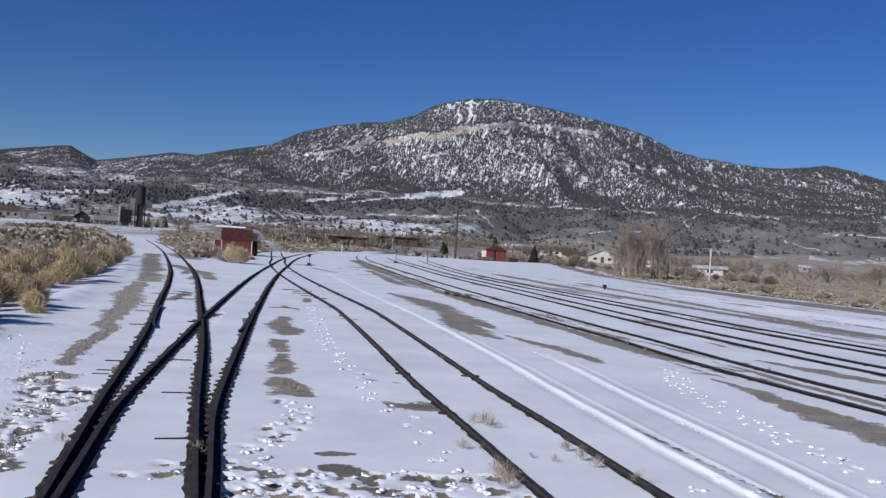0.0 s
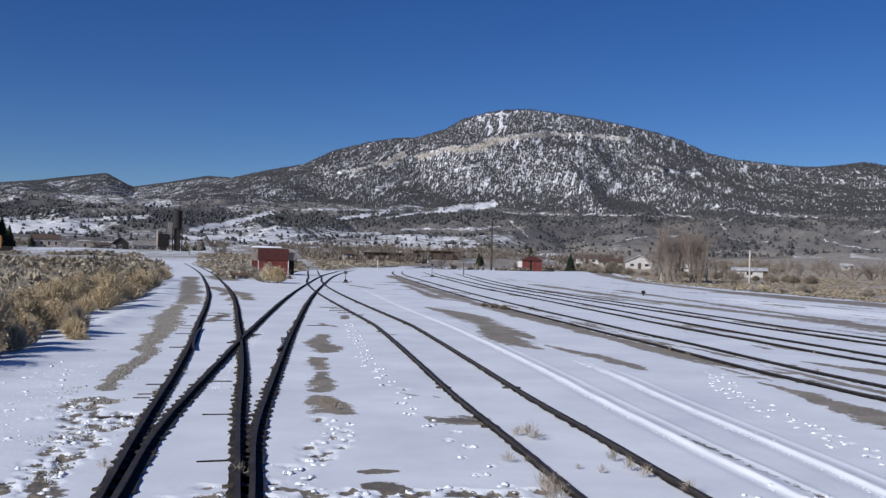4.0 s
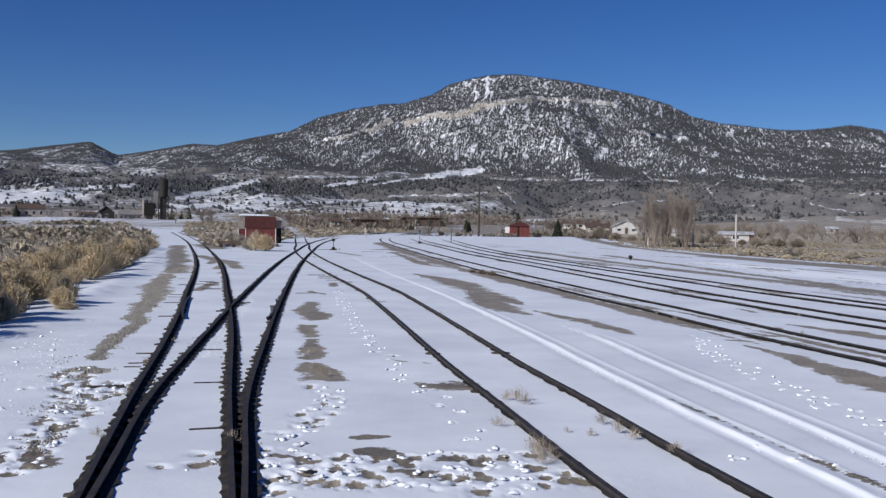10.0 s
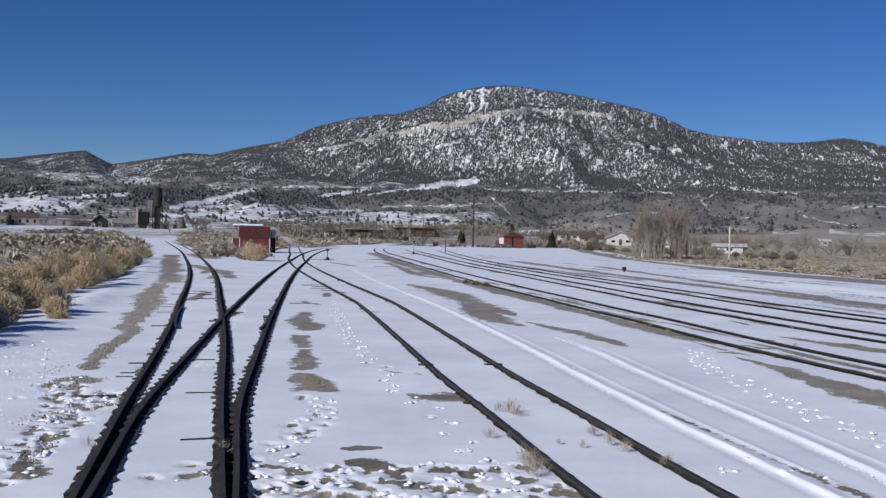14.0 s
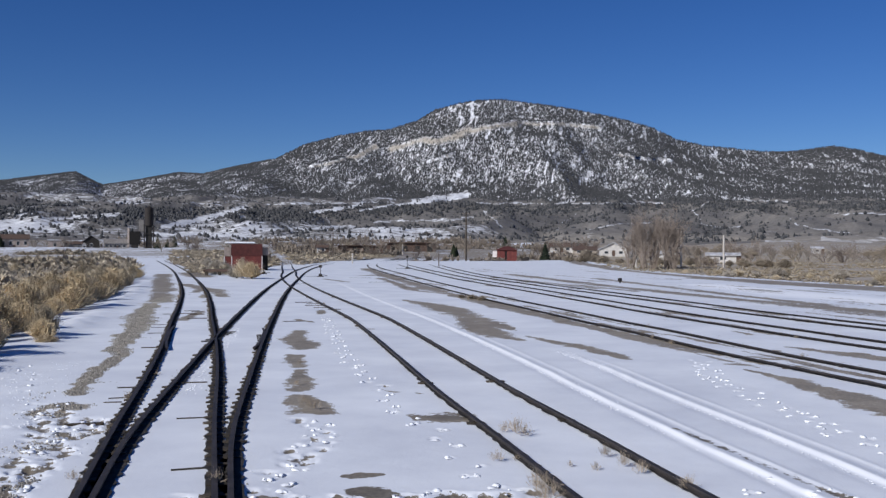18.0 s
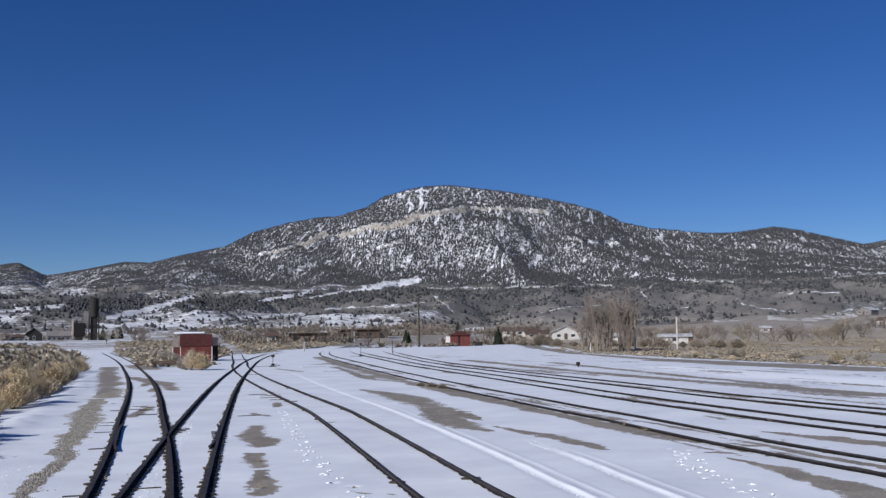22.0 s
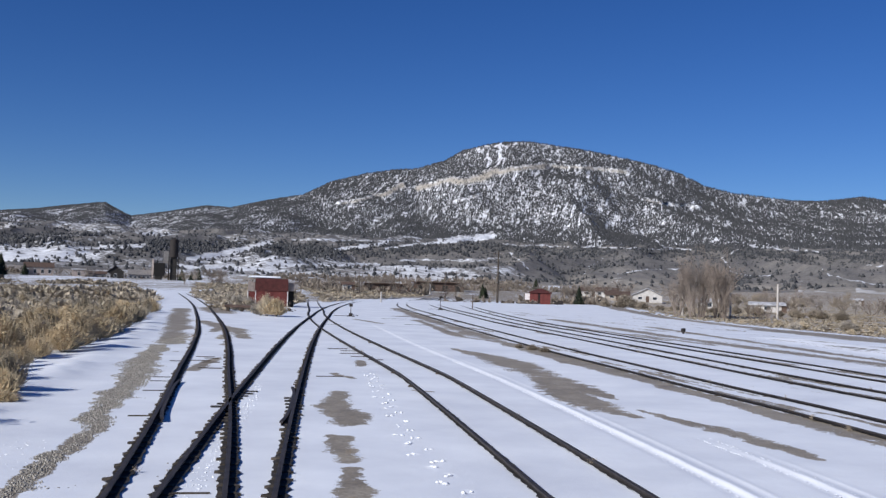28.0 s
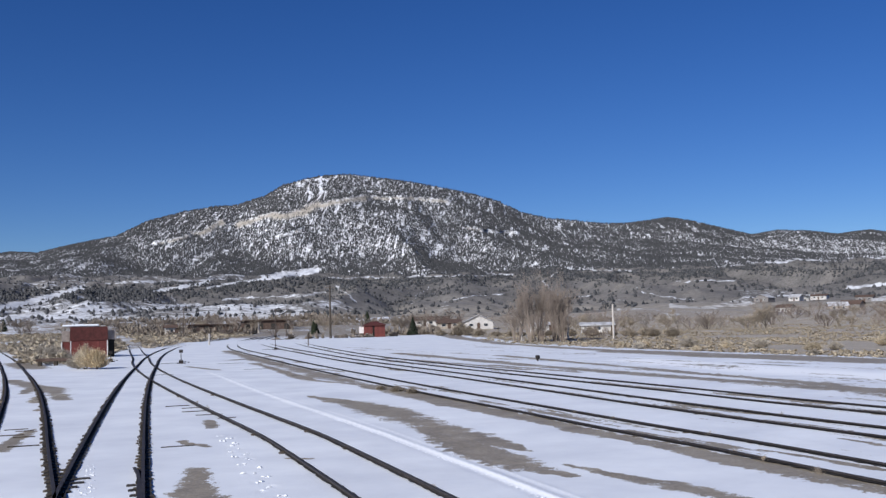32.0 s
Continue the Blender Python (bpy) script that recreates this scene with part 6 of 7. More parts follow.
def rnd_islands(name, dark, light, rough=0.95):
    """Foliage or litter whose colour changes from piece to piece."""
    m = bpy.data.materials.new(name)
    m.use_nodes = True
    nt = m.node_tree
    b = nt.nodes["Principled BSDF"]
    b.inputs["Roughness"].default_value, b.inputs["Specular IOR Level"].default_value = rough, 0.1
    geo, mix = nt.nodes.new("ShaderNodeNewGeometry"), nt.nodes.new("ShaderNodeMix")
    mix.data_type = "RGBA"
    mix.inputs["A"].default_value, mix.inputs["B"].default_value = (*dark, 1), (*light, 1)
    nt.links.new(geo.outputs["Random Per Island"], mix.inputs["Factor"])
    nt.links.new(mix.outputs["Result"], b.inputs["Base Color"])
    return m


CONE_V = [(1, 0, 0.1), (0.31, 0.95, 0.0), (-0.81, 0.59, 0.12), (-0.81, -0.59, 0.0), (0.31, -0.95, 0.1), (0.1, 0.05, 1)]
CONE_F = [(0, 1, 5), (1, 2, 5), (2, 3, 5), (3, 4, 5), (4, 0, 5)]
SPRAY_V, SPRAY_F = [], []
for k in range(11):
    a, e = k * 2.4, 0.25 + 1.25 * ((k * 0.618) % 1.0)
    t = (math.cos(a) * math.cos(e) * 1.15, math.sin(a) * math.cos(e) * 1.15, 0.25 + 0.75 * math.sin(e))
    SPRAY_V += [(math.cos(a + 1.2) * 0.34, math.sin(a + 1.2) * 0.34, 0.05 + 0.3 * math.sin(e)), (math.cos(a - 1.2) * 0.34, math.sin(a - 1.2) * 0.34, 0.0 + 0.3 * math.sin(e)), t]
    SPRAY_F.append((3 * k, 3 * k + 1, 3 * k + 2))
M_WOODS = rnd_islands("juniper_woods", (0.04, 0.042, 0.045), (0.104, 0.103, 0.104))
M_SCRUB = rnd_islands("brown_scrub", (0.19, 0.16, 0.13), (0.33, 0.28, 0.225))
M_GRASS = rnd_islands("dry_grass_tufts", (0.33, 0.28, 0.205), (0.46, 0.395, 0.3))
M_FARSAGE = material("far_sage", [(0.26, 0.228, 0.185), (0.4, 0.345, 0.265), (0.52, 0.44, 0.32)], 0.3, 0.95, coord="World", second=(2.2, 0.4))
DOME_V, DOME_F = [], []
for k in range(66):
    a, f = k * 2.4, ((k * 0.618) % 1.0) ** 0.7
    e = 0.12 + 1.4 * (1 - f)
    c = Vector((math.cos(a) * math.cos(e), math.sin(a) * math.cos(e), 0.12 + 0.85 * math.sin(e)))
    side, out = Vector((-math.sin(a), math.cos(a), 0)) * 0.15, Vector((math.cos(a) * 0.1, math.sin(a) * 0.1, 0.22))
    DOME_V += [tuple(c * 0.82 - side), tuple(c * 0.82 + side), tuple(c + out * (0.5 + 0.9 * ((k * 0.377) % 1.0)))]
    DOME_F.append((3 * k, 3 * k + 1, 3 * k + 2))

g = np.random.default_rng(7)
# woods on the mountain
n = 380000
az = g.uniform(-0.62, 0.95, n)
y = 1930 + (3060 - 1930) * g.random(n) ** 0.8
x = az * y
z = np.where(np.hypot(x, y) > 2000, mountain_height(x, y), land_height(x, y))
_, e = view_place(x, y, z)
keep = gap_field(x, y) < 0.79 - 0.4 * np.clip(open_share(x, y, az, e), 0, 1)
keep &= g.random(n) > 0.94 * rock_field(az, e)
keep &= np.maximum(open_snow(az, e), chute(az, e)) < 0.3
x, y, z, m = x[keep], y[keep], z[keep], keep.sum()
merged("mountain_woods", CONE_V, CONE_F, np.stack([x, y, z - 1.0, g.uniform(0.9, 1.8, m), g.uniform(3.6, 8.0, m) * np.clip((np.interp(x / y, SKY_X, SKY_Z) - 0.02) / 0.085, 0.55, 1), g.uniform(0, 6.28, m)], 1), M_WOODS, "dense dark juniper and pine woods", "woods")

# junipers on the foothills: a dark belt under the mountain, clumps in the gullies, single trees on the snow
JUNIPER_V = [(0.8 * math.cos(k * 1.257), 0.8 * math.sin(k * 1.257), 0.02) for k in range(5)] + [(0.95 * math.cos(k * 1.257 + 0.6), 0.95 * math.sin(k * 1.257 + 0.6), 0.45) for k in range(5)] + [(0.05, 0.0, 1.0)]
JUNIPER_F = [f for k in range(5) for f in ((k, (k + 1) % 5, 5 + k), ((k + 1) % 5, 5 + (k + 1) % 5, 5 + k), (5 + k, 5 + (k + 1) % 5, 10))]
n = 210000
az = g.uniform(-0.62, 0.95, n)
y = 640 + (2010 - 640) * g.random(n) ** 0.85
x = az * y
z = land_height(x, y)
_, e = view_place(x, y, z)
belt = np.exp(-(((e - 0.0395 - 0.006 * np.clip(az * 6, -1, 1)) / 0.0065) ** 2)) * np.clip(3.0 * fbm(az * 22, e * 160, 4, 42) - 0.6, 0, 1)
gully = np.clip((4 - spurs(x, y)) / 26, 0, 1) * np.clip(4.2 * fbm(x / 50, y / 120, 4, 41) - 1.35, 0, 1)
single = np.where(az < -0.05, 0.11, 0.07) * np.clip((e - 0.004) / 0.006, 0, 1) * np.clip(2.4 * fbm(x / 30, y / 60, 3, 44) - 0.4, 0.2, 1.6)
dens = np.maximum(np.maximum(belt, np.where(az < -0.05, 0.4, 0.66) * gully), single)
keep = (g.random(n) < dens * np.clip((e - 0.002) / 0.01, 0, 1)) & (along(az, e, OPEN_SNOW) < 0.4 + 0.6 * (g.random(n) < 0.06)) & (along(az, e, [(r, 0.001, 1.0) for r in DIRT_ROADS]) < 0.5)
x, y, z, m = x[keep], y[keep], z[keep], keep.sum()
merged("lower_woods", JUNIPER_V, JUNIPER_F, np.stack([x, y, z - 0.3, g.uniform(0.7, 1.9, m), 1.2 + 3.0 * g.random(m) ** 1.4, g.uniform(0, 6.28, m)], 1), M_WOODS, "scattered dark junipers on the lower slopes", "woods")

# brown scrub band on the valley floor
n = 52000
az = g.uniform(-0.62, 0.9, n)
y = 175 + (640 - 175) * g.random(n) ** 1.1
x = az * y
ok = (az > np.interp(y, [175, 230, 300, 640], [-0.12, -0.6, -0.62, -0.62])) & ~((y < 215) & (az > -0.14) & (az < 0.13))
ok &= ~((np.abs(az + 0.31) < 0.015) & (y < 520)) & ~((az > 0.12) & (y < 330))
ok &= ~((az < -0.18) & (y > 215) & (y < 500)) & (az < 0.13)
ok &= fbm(x / 35, y / 35, 4, 51) > np.interp(az, [-0.62, -0.25, -0.2, 0.9], [0.6, 0.56, 0.5, 0.56])
x, y, az = x[ok], y[ok], az[ok]
m = len(x)
merged("valley_scrub", SPRAY_V, SPRAY_F, np.stack([x, y, land_height(x, y) - 0.15, g.uniform(0.6, 1.7, m), (0.4 + 2.2 * g.random(m) ** 3) * np.interp(y, [175, 640], [0.8, 1.6]), g.uniform(0, 6.28, m)], 1), M_SCRUB, "brown leafless scrub across the valley floor", "scrub")

# far sage on the west flat
n = 13000
y = 55 + 215 * g.random(n) ** 1.15
az = g.uniform(-0.75, -0.25, n)
x = az * y
clump = fbm(x / 9, y / 22, 4, 61)
ok = (x < np.interp(y, EDGE_Y, EDGE_X) - 0.8) & (clump > np.interp(y, [60, 160, 270], [0.36, 0.42, 0.52]) + 0.1 * g.random(n))
x, y, clump = x[ok], y[ok], clump[ok]
m = len(x)
size = (0.35 + 0.9 * g.random(m) ** 2) * (0.7 + 1.2 * np.clip(clump - 0.4, 0, 0.5))
merged("far_sagebrush", DOME_V, DOME_F, np.stack([x, y, land_height(x, y) - 0.1, size * 1.15, size * g.uniform(0.7, 1.25, m), g.uniform(0, 6.28, m)], 1), M_FARSAGE, "grey-tan sagebrush flat beyond the tracks", "sagebrush")

n = 7000
y = 100 + 215 * g.random(n)
az = g.uniform(-0.285, -0.06, n)
x = az * y
ok = (az < np.interp(y, [100, 150, 215, 320], [-0.225, -0.17, -0.1, -0.05])) & (fbm(x / 7, y / 14, 3, 62) > 0.4) & (np.hypot(x + 26.2, (y - 126)) > 4.5) & (np.hypot(x + 23.6, (y - 100)) > 4)
for key in "abcdef":
    ok &= seg_distance(x, y, [tuple(q) for q in LINES[key][::6]]) > 1.6
x, y = x[ok], y[ok]
m = len(x)
size = 0.25 + 0.75 * g.random(m) ** 2
merged("trackside_scrub", DOME_V, DOME_F, np.stack([x, y, land_height(x, y) - 0.1, size * 1.2, size * g.uniform(0.6, 1.1, m), g.uniform(0, 6.28, m)], 1), M_FARSAGE, "low tan scrub between the far tracks", "scrub")

# dry grass field on the east side
n = 95000
y = 45 + 330 * g.random(n) ** 1.5
az = g.uniform(0.12, 1.1, n)
x = az * y
ok = (x > np.interp(y, FIELD_Y, FIELD_X) + 1.0 + 6 * fbm(x / 20, y / 20, 2, 71) - 3) & (fbm(x / 12, y / 24, 3, 72) > 0.36)
x, y = x[ok], y[ok]
m = len(x)
merged("dry_grass_field", SPRAY_V, SPRAY_F, np.stack([x, y, land_height(x, y) - 0.05, g.uniform(0.15, 0.45, m) * (0.7 + np.minimum(y, 110) / 200), (0.04 + 0.3 * g.random(m) ** 3), g.uniform(0, 6.28, m)], 1), M_GRASS, "dry tan grass and low brush field", "grass")


def bare_tree(x, y, height, spread, seed, label="leafless grey-brown cottonwood tree", levels=6, mat=None):
    """A leafless tree: trunk, forking limbs and a haze of fine twigs."""
    rnd = random.Random(seed)
    t = thing("bare_tree", (x, y, gz(x, y) - 0.1), rnd.uniform(0, 360), label, "tree", "bare trees")
    trunk, limbs, twigs = bmesh.new(), [], []
    def grow(p, v, ln, r, lv):
        q = p + v * ln
        (limbs if lv < 4 else twigs).append((p, q, r, r * 0.62))
        if lv >= levels:
            return
        for _ in range(3 if lv < 4 else 4):
            w = (v + Vector((rnd.uniform(-1, 1), rnd.uniform(-1, 1), rnd.uniform(-0.35, 0.75))) * (0.75 * spread)).normalized()
            f = rnd.uniform(0.35, 1.0)
            grow(p + v * ln * f, w, ln * rnd.uniform(0.55, 0.8), r * 0.55, lv + 1)
    r0 = height * 0.02
    rod(trunk, (0, 0, 0), (0, 0, height * 0.16), r0 * 1.1, r0 * 0.9, 8)
    part("trunk", trunk, mat or M_TREE, t)
    starts = []
    for k in range(5):
        starts.append(len(limbs))
        a = k * 1.26 + rnd.uniform(-0.4, 0.4)
        grow(Vector((0, 0, height * rnd.uniform(0.07, 0.16))), Vector((math.cos(a) * 0.5 * spread, math.sin(a) * 0.5 * spread, 1)).normalized(), height * 0.3, r0 * 0.7, 1)
    for nm, segs, sides in [("limb", limbs[i:j], 4) for i, j in zip(starts, starts[1:] + [None])] + [("crown", twigs, 3)]:
        verts, faces = [], []
        for p, q, ra, rb in segs:
            ax = (q - p).normalized()
            u = ax.orthogonal().normalized()
            w = ax.cross(u)
            n0 = len(verts)
            for c, rr in ((p, ra), (q, rb)):
                for k in range(sides):
                    an = 2 * math.pi * k / sides
                    verts.append(tuple(c + (u * math.cos(an) + w * math.sin(an)) * max(rr, 0.008)))
            faces += [(n0 + k, n0 + (k + 1) % sides, n0 + sides + (k + 1) % sides, n0 + sides + k) for k in range(sides)]
        mesh_object(nm, verts, faces, mat or M_TREE, t)
    return t


M_TREE = material("grey_bark", [(0.18, 0.155, 0.13), (0.3, 0.26, 0.22)], 1.5, 0.95)


def stem_clump(x, y, height, width, seed, label="tall leafless brown willow clump", levels=5):
    """Many thin stems rising from one root and forking into a haze of upright twigs."""
    r = random.Random(seed)
    t = thing("bare_tree", (x, y, gz(x, y) - 0.1), 0, label, "tree", "bare trees")
    big, fine = [], []
    def grow(p, v, ln, rad, lv):
        q = p + v * ln
        (big if lv < 2 else fine).append((p, q, rad, rad * 0.6))
        if lv >= levels:
            return
        for _ in range(3):
            w = (v + Vector((r.uniform(-1, 1), r.uniform(-1, 1), r.uniform(-0.1, 0.6))) * 0.42).normalized()
            grow(p + v * ln * r.uniform(0.4, 1.0), w, ln * r.uniform(0.5, 0.75), rad * 0.55, lv + 1)
    starts = []
    for _ in range(11):
        starts.append(len(big))
        a, lean = r.uniform(0, 6.28), r.uniform(0.05, 0.42) * width / height * 2
        grow(Vector((math.cos(a) * 0.3, math.sin(a) * 0.3, 0)), Vector((math.cos(a) * lean, math.sin(a) * lean, 1)).normalized(), height * r.uniform(0.28, 0.46), height * 0.009, 0)
    whole = [("limb", big[i:j]) for i, j in zip(starts, starts[1:] + [None])] + [("crown", fine)]
    for nm, segs in whole:
        verts, faces = [], []
        for p, q, ra, rb in segs:
            ax = (q - p).normalized()
            u = ax.orthogonal().normalized()
            w = ax.cross(u)
            n0 = len(verts)
            for c, rr in ((p, ra), (q, rb)):
                verts += [tuple(c + (u * math.cos(2.094 * k) + w * math.sin(2.094 * k)) * max(rr, 0.0055)) for k in range(3)]
            faces += [(n0 + k, n0 + (k + 1) % 3, n0 + 3 + (k + 1) % 3, n0 + 3 + k) for k in range(3)]
        mesh_object(nm, verts, faces, M_WILLOW, t)
    return t


M_WILLOW = material("willow_bark", [(0.15, 0.12, 0.098), (0.26, 0.215, 0.18)], 1.5, 0.95)
for k, (x, y, hh, ww) in enumerate(((26.0, 147, 7.0, 3.0), (27.6, 145, 8.8, 3.4), (29.2, 146.5, 9.8, 3.6), (30.6, 144, 9.6, 3.4), (32.2, 147, 7.4, 2.8), (27.6, 142, 4.6, 3.4), (31.0, 141, 4.2, 3.4), (35.2, 143, 2.6, 3.0), (37.0, 143.5, 2.2, 2.8))):
    stem_clump(x, y, hh, ww, 300 + k)
THICKETS = [stem_clump(0, -60 - 12 * k, 5.5, 6.0, 400 + k, "leafless brown thicket along the town edge", 4) for k in range(5)]
r5 = random.Random(41)
for k in range(84):
    az, y = (r5.uniform(0.22, 0.66), r5.uniform(225, 420)) if k < 50 else (r5.uniform(-0.27, 0.2), r5.uniform(290, 420))
    sz = r5.uniform(0.6, 1.35)
    m = pose(az * y, y, gz(az * y, y) - 0.1, 0, 0, r5.uniform(0, 360)) @ Matrix.Diagonal((sz * r5.uniform(1.0, 1.5), sz * r5.uniform(1.0, 1.5), sz, 1))
    if k < 5:
        THICKETS[k].matrix_basis = m
    else:
        copy_thing(THICKETS[k % 5], m)
for k, (az, y, hh) in enumerate(((0.305, 210, 5.5), (0.318, 215, 4.5), (0.355, 235, 5.5), (0.345, 240, 5), (0.375, 230, 4.5), (0.40, 240, 5), (0.43, 260, 4.5), (0.47, 270, 4.5), (0.27, 260, 6), (0.235, 250, 6), (0.19, 240, 7.5), (0.21, 262, 8), (0.105, 320, 7), (0.12, 330, 6.5), (0.08, 310, 6),
                                (0.05, 300, 7), (-0.02, 330, 6), (-0.06, 350, 6.5), (-0.09, 340, 6), (-0.15, 330, 6), (-0.2, 360, 7), (-0.26, 420, 7), (-0.285, 440, 8), (-0.4, 470, 9), (-0.41, 480, 8), (-0.392, 468, 9), (-0.425, 474, 8), (0.5, 420, 7), (0.55, 430, 7), (0.6, 440, 6))):
    bare_tree(az * y, y, hh, 1.15, 20 + k, "small leafless grey-brown tree", 5 if y > 200 else 6)
r3 = random.Random(77)
for k in range(34):
    az, y = (r3.uniform(0.22, 0.62), r3.uniform(185, 330)) if k < 20 else (r3.uniform(-0.3, 0.2), r3.uniform(290, 400))
    bare_tree(az * y, y, r3.uniform(3.5, 6.5), r3.uniform(1.2, 1.6), 60 + k, "small leafless grey-brown thicket tree", 6 if k < 20 else 5, M_BRUSH)


def conifer(x, y, height, seed, label="dark green conical spruce"):
    rnd = np.random.default_rng(seed)
    t = thing("conifer", (x, y, gz(x, y) - 0.1), float(rnd.uniform(0, 360)), label, "tree", "conifers")
    part("trunk", rods(((0, 0, 0), (0, 0, height * 0.95), height * 0.025, 0.02, 7)), M_POLE, t)
    verts, faces = [], []
    for k in range(700):
        f = rnd.random() ** 0.7
        z = height * (0.06 + 0.92 * (1 - f))
        r = height * 0.36 * f * rnd.uniform(0.55, 1.08)
        a = rnd.uniform(0, 6.283)
        c = np.array([math.cos(a) * r, math.sin(a) * r, z - 0.18 * r])
        s = height * 0.05 * rnd.uniform(0.6, 1.4)
        tang = np.array([-math.sin(a), math.cos(a), 0])
        out = np.array([math.cos(a), math.sin(a), -0.55])
        n0 = len(verts)
        verts += [tuple(c - tang * s * 0.6), tuple(c + tang * s * 0.6), tuple(c + out * s * 1.5), tuple(c - out * s * 0.8 + np.array([0, 0, s * 0.5]))]
        faces += [(n0, n0 + 2, n0 + 1), (n0, n0 + 1, n0 + 3)]
    mesh_object("crown", verts, faces, M_CONIFER, t)
    return t


conifer(22.4, 245, 4.4, 1)
conifer(-0.2, 300, 4.2, 2, "dark shrubby conifer beside the tracks")
conifer(0.6, 302, 3.4, 3, "dark shrubby conifer beside the tracks")
conifer(16.5, 320, 6.0, 4, "dark tree above the shed")
for k, (az, y, hh) in enumerate(((-0.512, 350, 12), (-0.5, 352, 13), (-0.491, 355, 11), (-0.522, 348, 12), (-0.483, 360, 8), (-0.53, 356, 9), (-0.30, 470, 6), (-0.283, 470, 6), (-0.29, 500, 5), (-0.46, 470, 7))):
    conifer(az * y, y, hh, 10 + k)

# ---------------------------------------------------------------- snow clods, gravel, litter
CLOD_V = [(0.9, 0.1, 0), (0.1, 0.95, 0), (-0.95, 0.2, 0), (-0.2, -0.9, 0), (0.55, 0.1, 0.8), (-0.1, 0.5, 1.0), (-0.5, -0.15, 0.7), (0.1, -0.5, 0.9)]
CLOD_F = [(0, 1, 5, 4), (1, 2, 6, 5), (2, 3, 7, 6), (3, 0, 4, 7), (4, 5, 6, 7)]
M_CLOD = material("broken_snow", [(0.86, 0.88, 0.92), (0.93, 0.94, 0.96)], 8, 0.5, coord="World")


r2 = random.Random(8)
cl = []
for px, py, s, turn, scuff in PRINTS:        # clods beside each print
    for _ in range(r2.choice([1, 2, 2, 3]) if not scuff else r2.choice([0, 1, 1, 2])):
        x, y = px + r2.uniform(-0.12, 0.12) * (1 + scuff), py + r2.uniform(-0.14, 0.14) * (1 + scuff)
        cl.append((x, y, gz(x, y) + 0.004, (0.015 + 0.035 * r2.random() ** 2) if scuff else r2.uniform(0.035, 0.075), r2.uniform(0.006, 0.016) * (1 if scuff else 2.2), r2.uniform(0, 6)))
for _ in range(500):                        # crumbs on the trampled west side
    y = r2.uniform(10.5, 26)
    x = -5.3 - 0.24 * (y - 10.5) - abs(r2.gauss(0, 1.6))
    cl.append((x, y, gz(x, y) - 0.002, 0.01 + 0.03 * r2.random() ** 2, r2.uniform(0.006, 0.016), r2.uniform(0, 6)))
for _ in range(280):                         # churned snow between the frog rails
    y = r2.uniform(20.5, 37)
    x = -6.55 - (y - 25) * 0.155 + 0.62 + r2.gauss(0, 0.09)
    cl.append((x, y, gz(x, y) - 0.004, 0.012 + 0.03 * r2.random() ** 2, r2.uniform(0.008, 0.022), r2.uniform(0, 6)))
for k, n_clods in ((0, 1500), (1, 900)):      # crumbs pushed up along the wheel ruts
    l = spline(RUTS[k][0], 0.3)
    l = l[(l[:, 1] > 9) & (l[:, 1] < 50)]
    rr = frame_of(l)[1]
    i = g.integers(0, len(l), n_clods)
    side = g.choice([-1, 1], n_clods)
    i = i[fbm(i * 0.11, side * 3.0 + k, 4, 79) > 0.3 + 0.35 * g.random(n_clods)]
    m = len(i)
    q = l[i] + rr[i] * (side[:m] * 0.14 + g.normal(0, 0.02, m))[:, None] + np.stack([np.zeros(m), g.uniform(-0.16, 0.16, m)], 1)
    cl += [tuple(v) for v in np.stack([q[:, 0], q[:, 1], land_height(q[:, 0], q[:, 1]) + 0.008, g.uniform(0.009, 0.022, m), g.uniform(0.005, 0.013, m), g.uniform(0, 6.28, m)], 1)]
merged("kicked_snow", CLOD_V, CLOD_F, cl, M_CLOD, "bright clods of snow kicked up by boots", "snow clods")

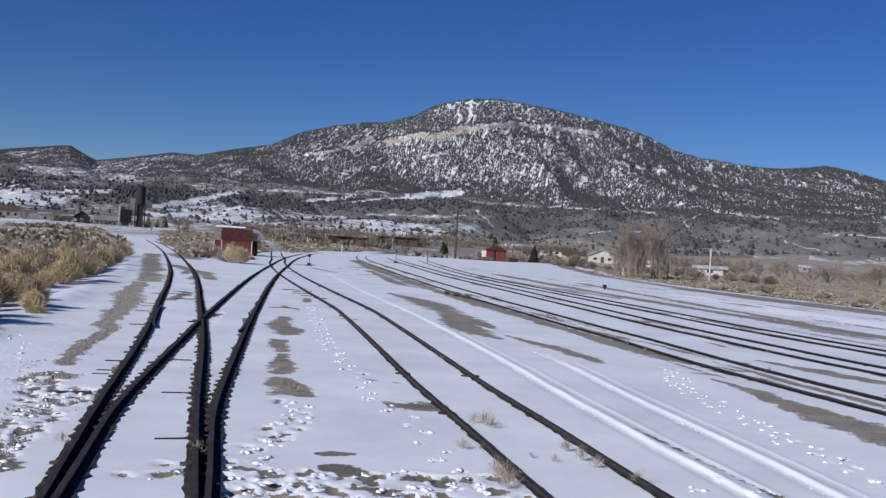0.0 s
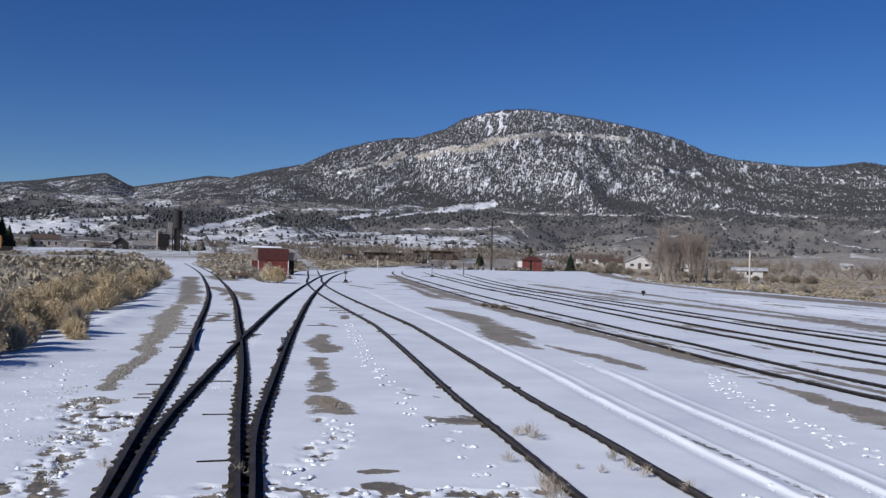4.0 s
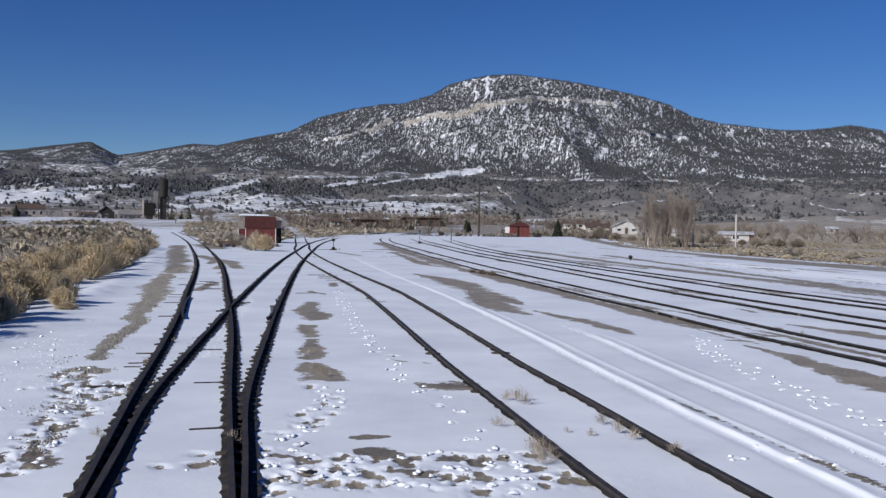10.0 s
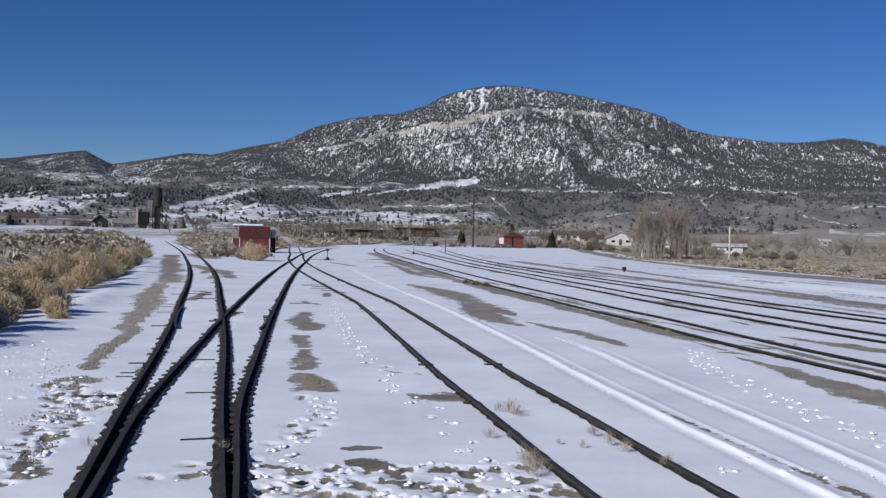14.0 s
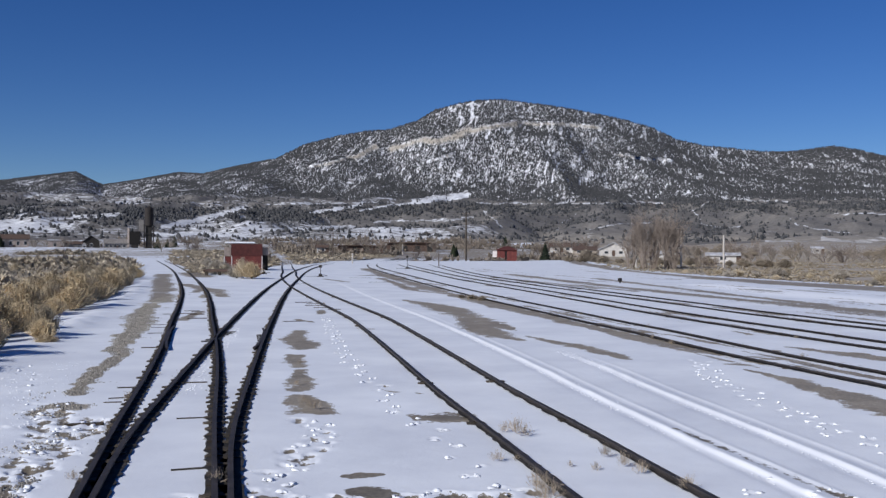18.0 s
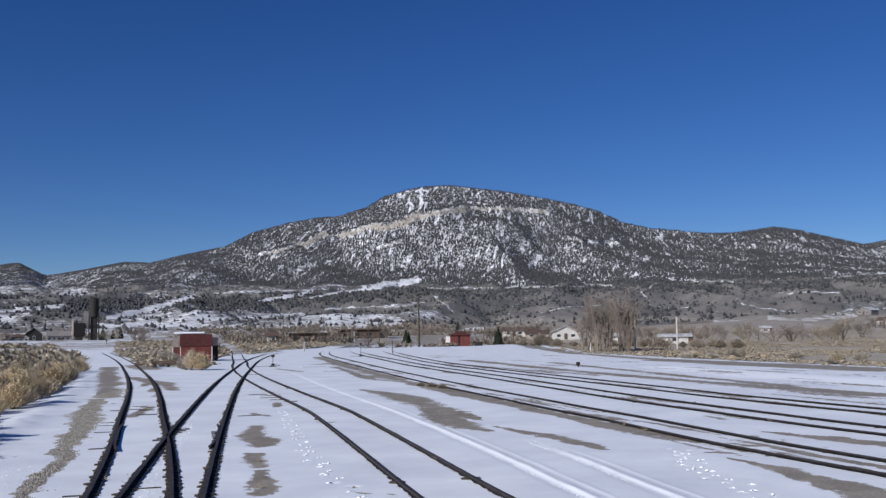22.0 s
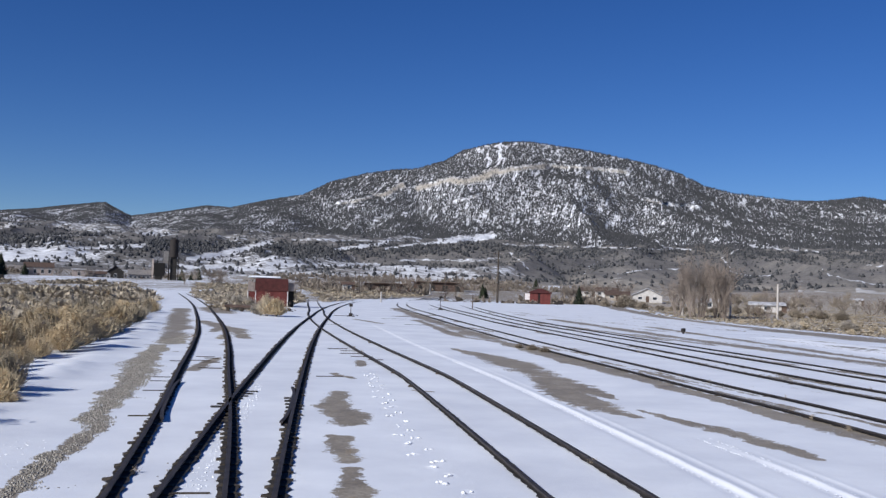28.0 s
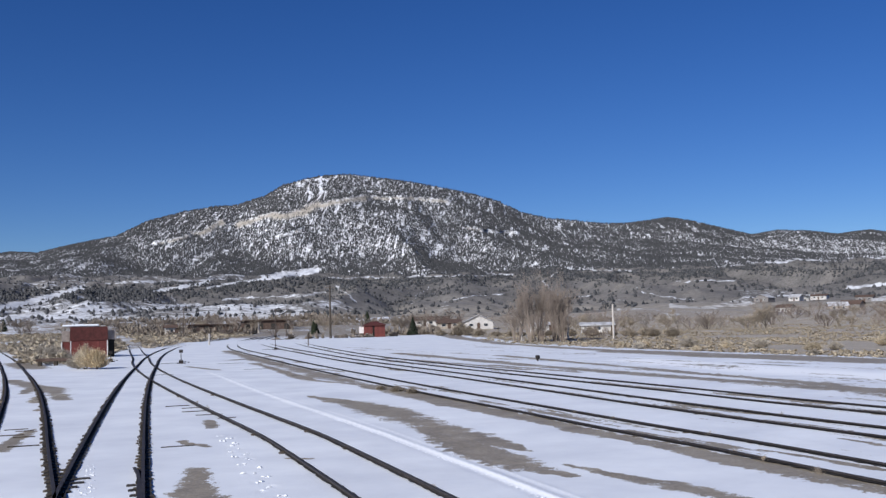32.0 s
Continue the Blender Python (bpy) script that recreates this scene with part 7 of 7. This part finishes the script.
# gravel and cinders lying on the bare strips
M_STONES = rnd_islands("gravel_stones", (0.16, 0.148, 0.13), (0.44, 0.41, 0.36))
st = []
for _ in range(75000):
    if r2.random() < 0.6:
        y = 12.5 + 50 * r2.random() ** 0.8
        x = float(np.interp(y, [12, 15.3, 19.9, 22.9, 25.8, 32.3, 39.9, 52.3], [-4.9, -5.9, -7.3, -8.2, -8.9, -10.45, -12.3, -15.4])) + r2.gauss(0, 0.2 + 0.008 * y)
    else:
        l = LINES[r2.choice("ab")]
        i = r2.randrange(20, 90)
        x, y = l[i] + np.array([r2.choice([-0.7525, 0.7525]) + r2.gauss(0, 0.14), r2.uniform(-0.4, 0.4)])
    st.append((x, y))
st = np.array(st)
b = bare_field(st[:, 0], st[:, 1]) + (fbm(st[:, 0] / 0.9, st[:, 1] / 0.9, 5, 91) - 0.5) * 1.3
near_rail = np.arange(len(st)) % 3 == 0
st = st[(b > 0.45) | (near_rail & (b > 0.25) & (st[:, 1] < 26))][:34000]
m = len(st)
merged("gravel", CLOD_V, CLOD_F, np.stack([st[:, 0], st[:, 1], land_height(st[:, 0], st[:, 1]) - 0.006, 0.008 + 0.026 * g.random(m) ** 2, 0.01 + 0.02 * g.random(m), g.uniform(0, 6.28, m)], 1), M_STONES, "grey-brown gravel and cinders beside the track", "gravel")

# small litter in the yard
for x, y, w in ((12.6, 20.2, 0.09), (11.6, 21.5, 0.06)):
    p = thing("wood_block", (x, y, gz(x, y)), 20, "pale wooden block lying on bare dirt", "block")
    part("block", boxes((-w, -w * 0.6, 0, w, w * 0.6, w * 0.8), bevel=0.02), M_PALEPOST, p)
ks = thing("white_sign_board", (9.2, 226, gz(9.2, 226)), 0, "white board leaning beside the red shed", "board")
part("board", boxes((-0.5, -0.05, 0.9, 0.5, 0.05, 2.3)), M_WHITE, ks)
part("leg", boxes((-0.4, -0.04, 0, -0.3, 0.04, 0.9), (0.3, -0.04, 0, 0.4, 0.04, 0.9)), M_POLE, ks)
jk = thing("junk_pile", (15.9, 224, gz(15.9, 224)), 0, "dark scrap heap beside the red shed", "scrap heap")
part("heap", boxes((-0.9, -0.6, 0, 0.3, 0.6, 0.6), (-0.2, -0.5, 0, 0.9, 0.5, 0.9), bevel=0.12), M_DARK, jk)
jk2 = thing("timber_pile", (5.2, 231, gz(5.2, 231)), 0, "dark stack of old ties by the pole", "timber pile")
for k in range(6):
    part("timber", boxes((-1.6 + 0.2 * (k % 2), -0.7 + 0.5 * (k % 3), 0.3 * (k // 3), 1.4, -0.3 + 0.5 * (k % 3), 0.3 * (k // 3) + 0.26)), M_TIE, jk2)
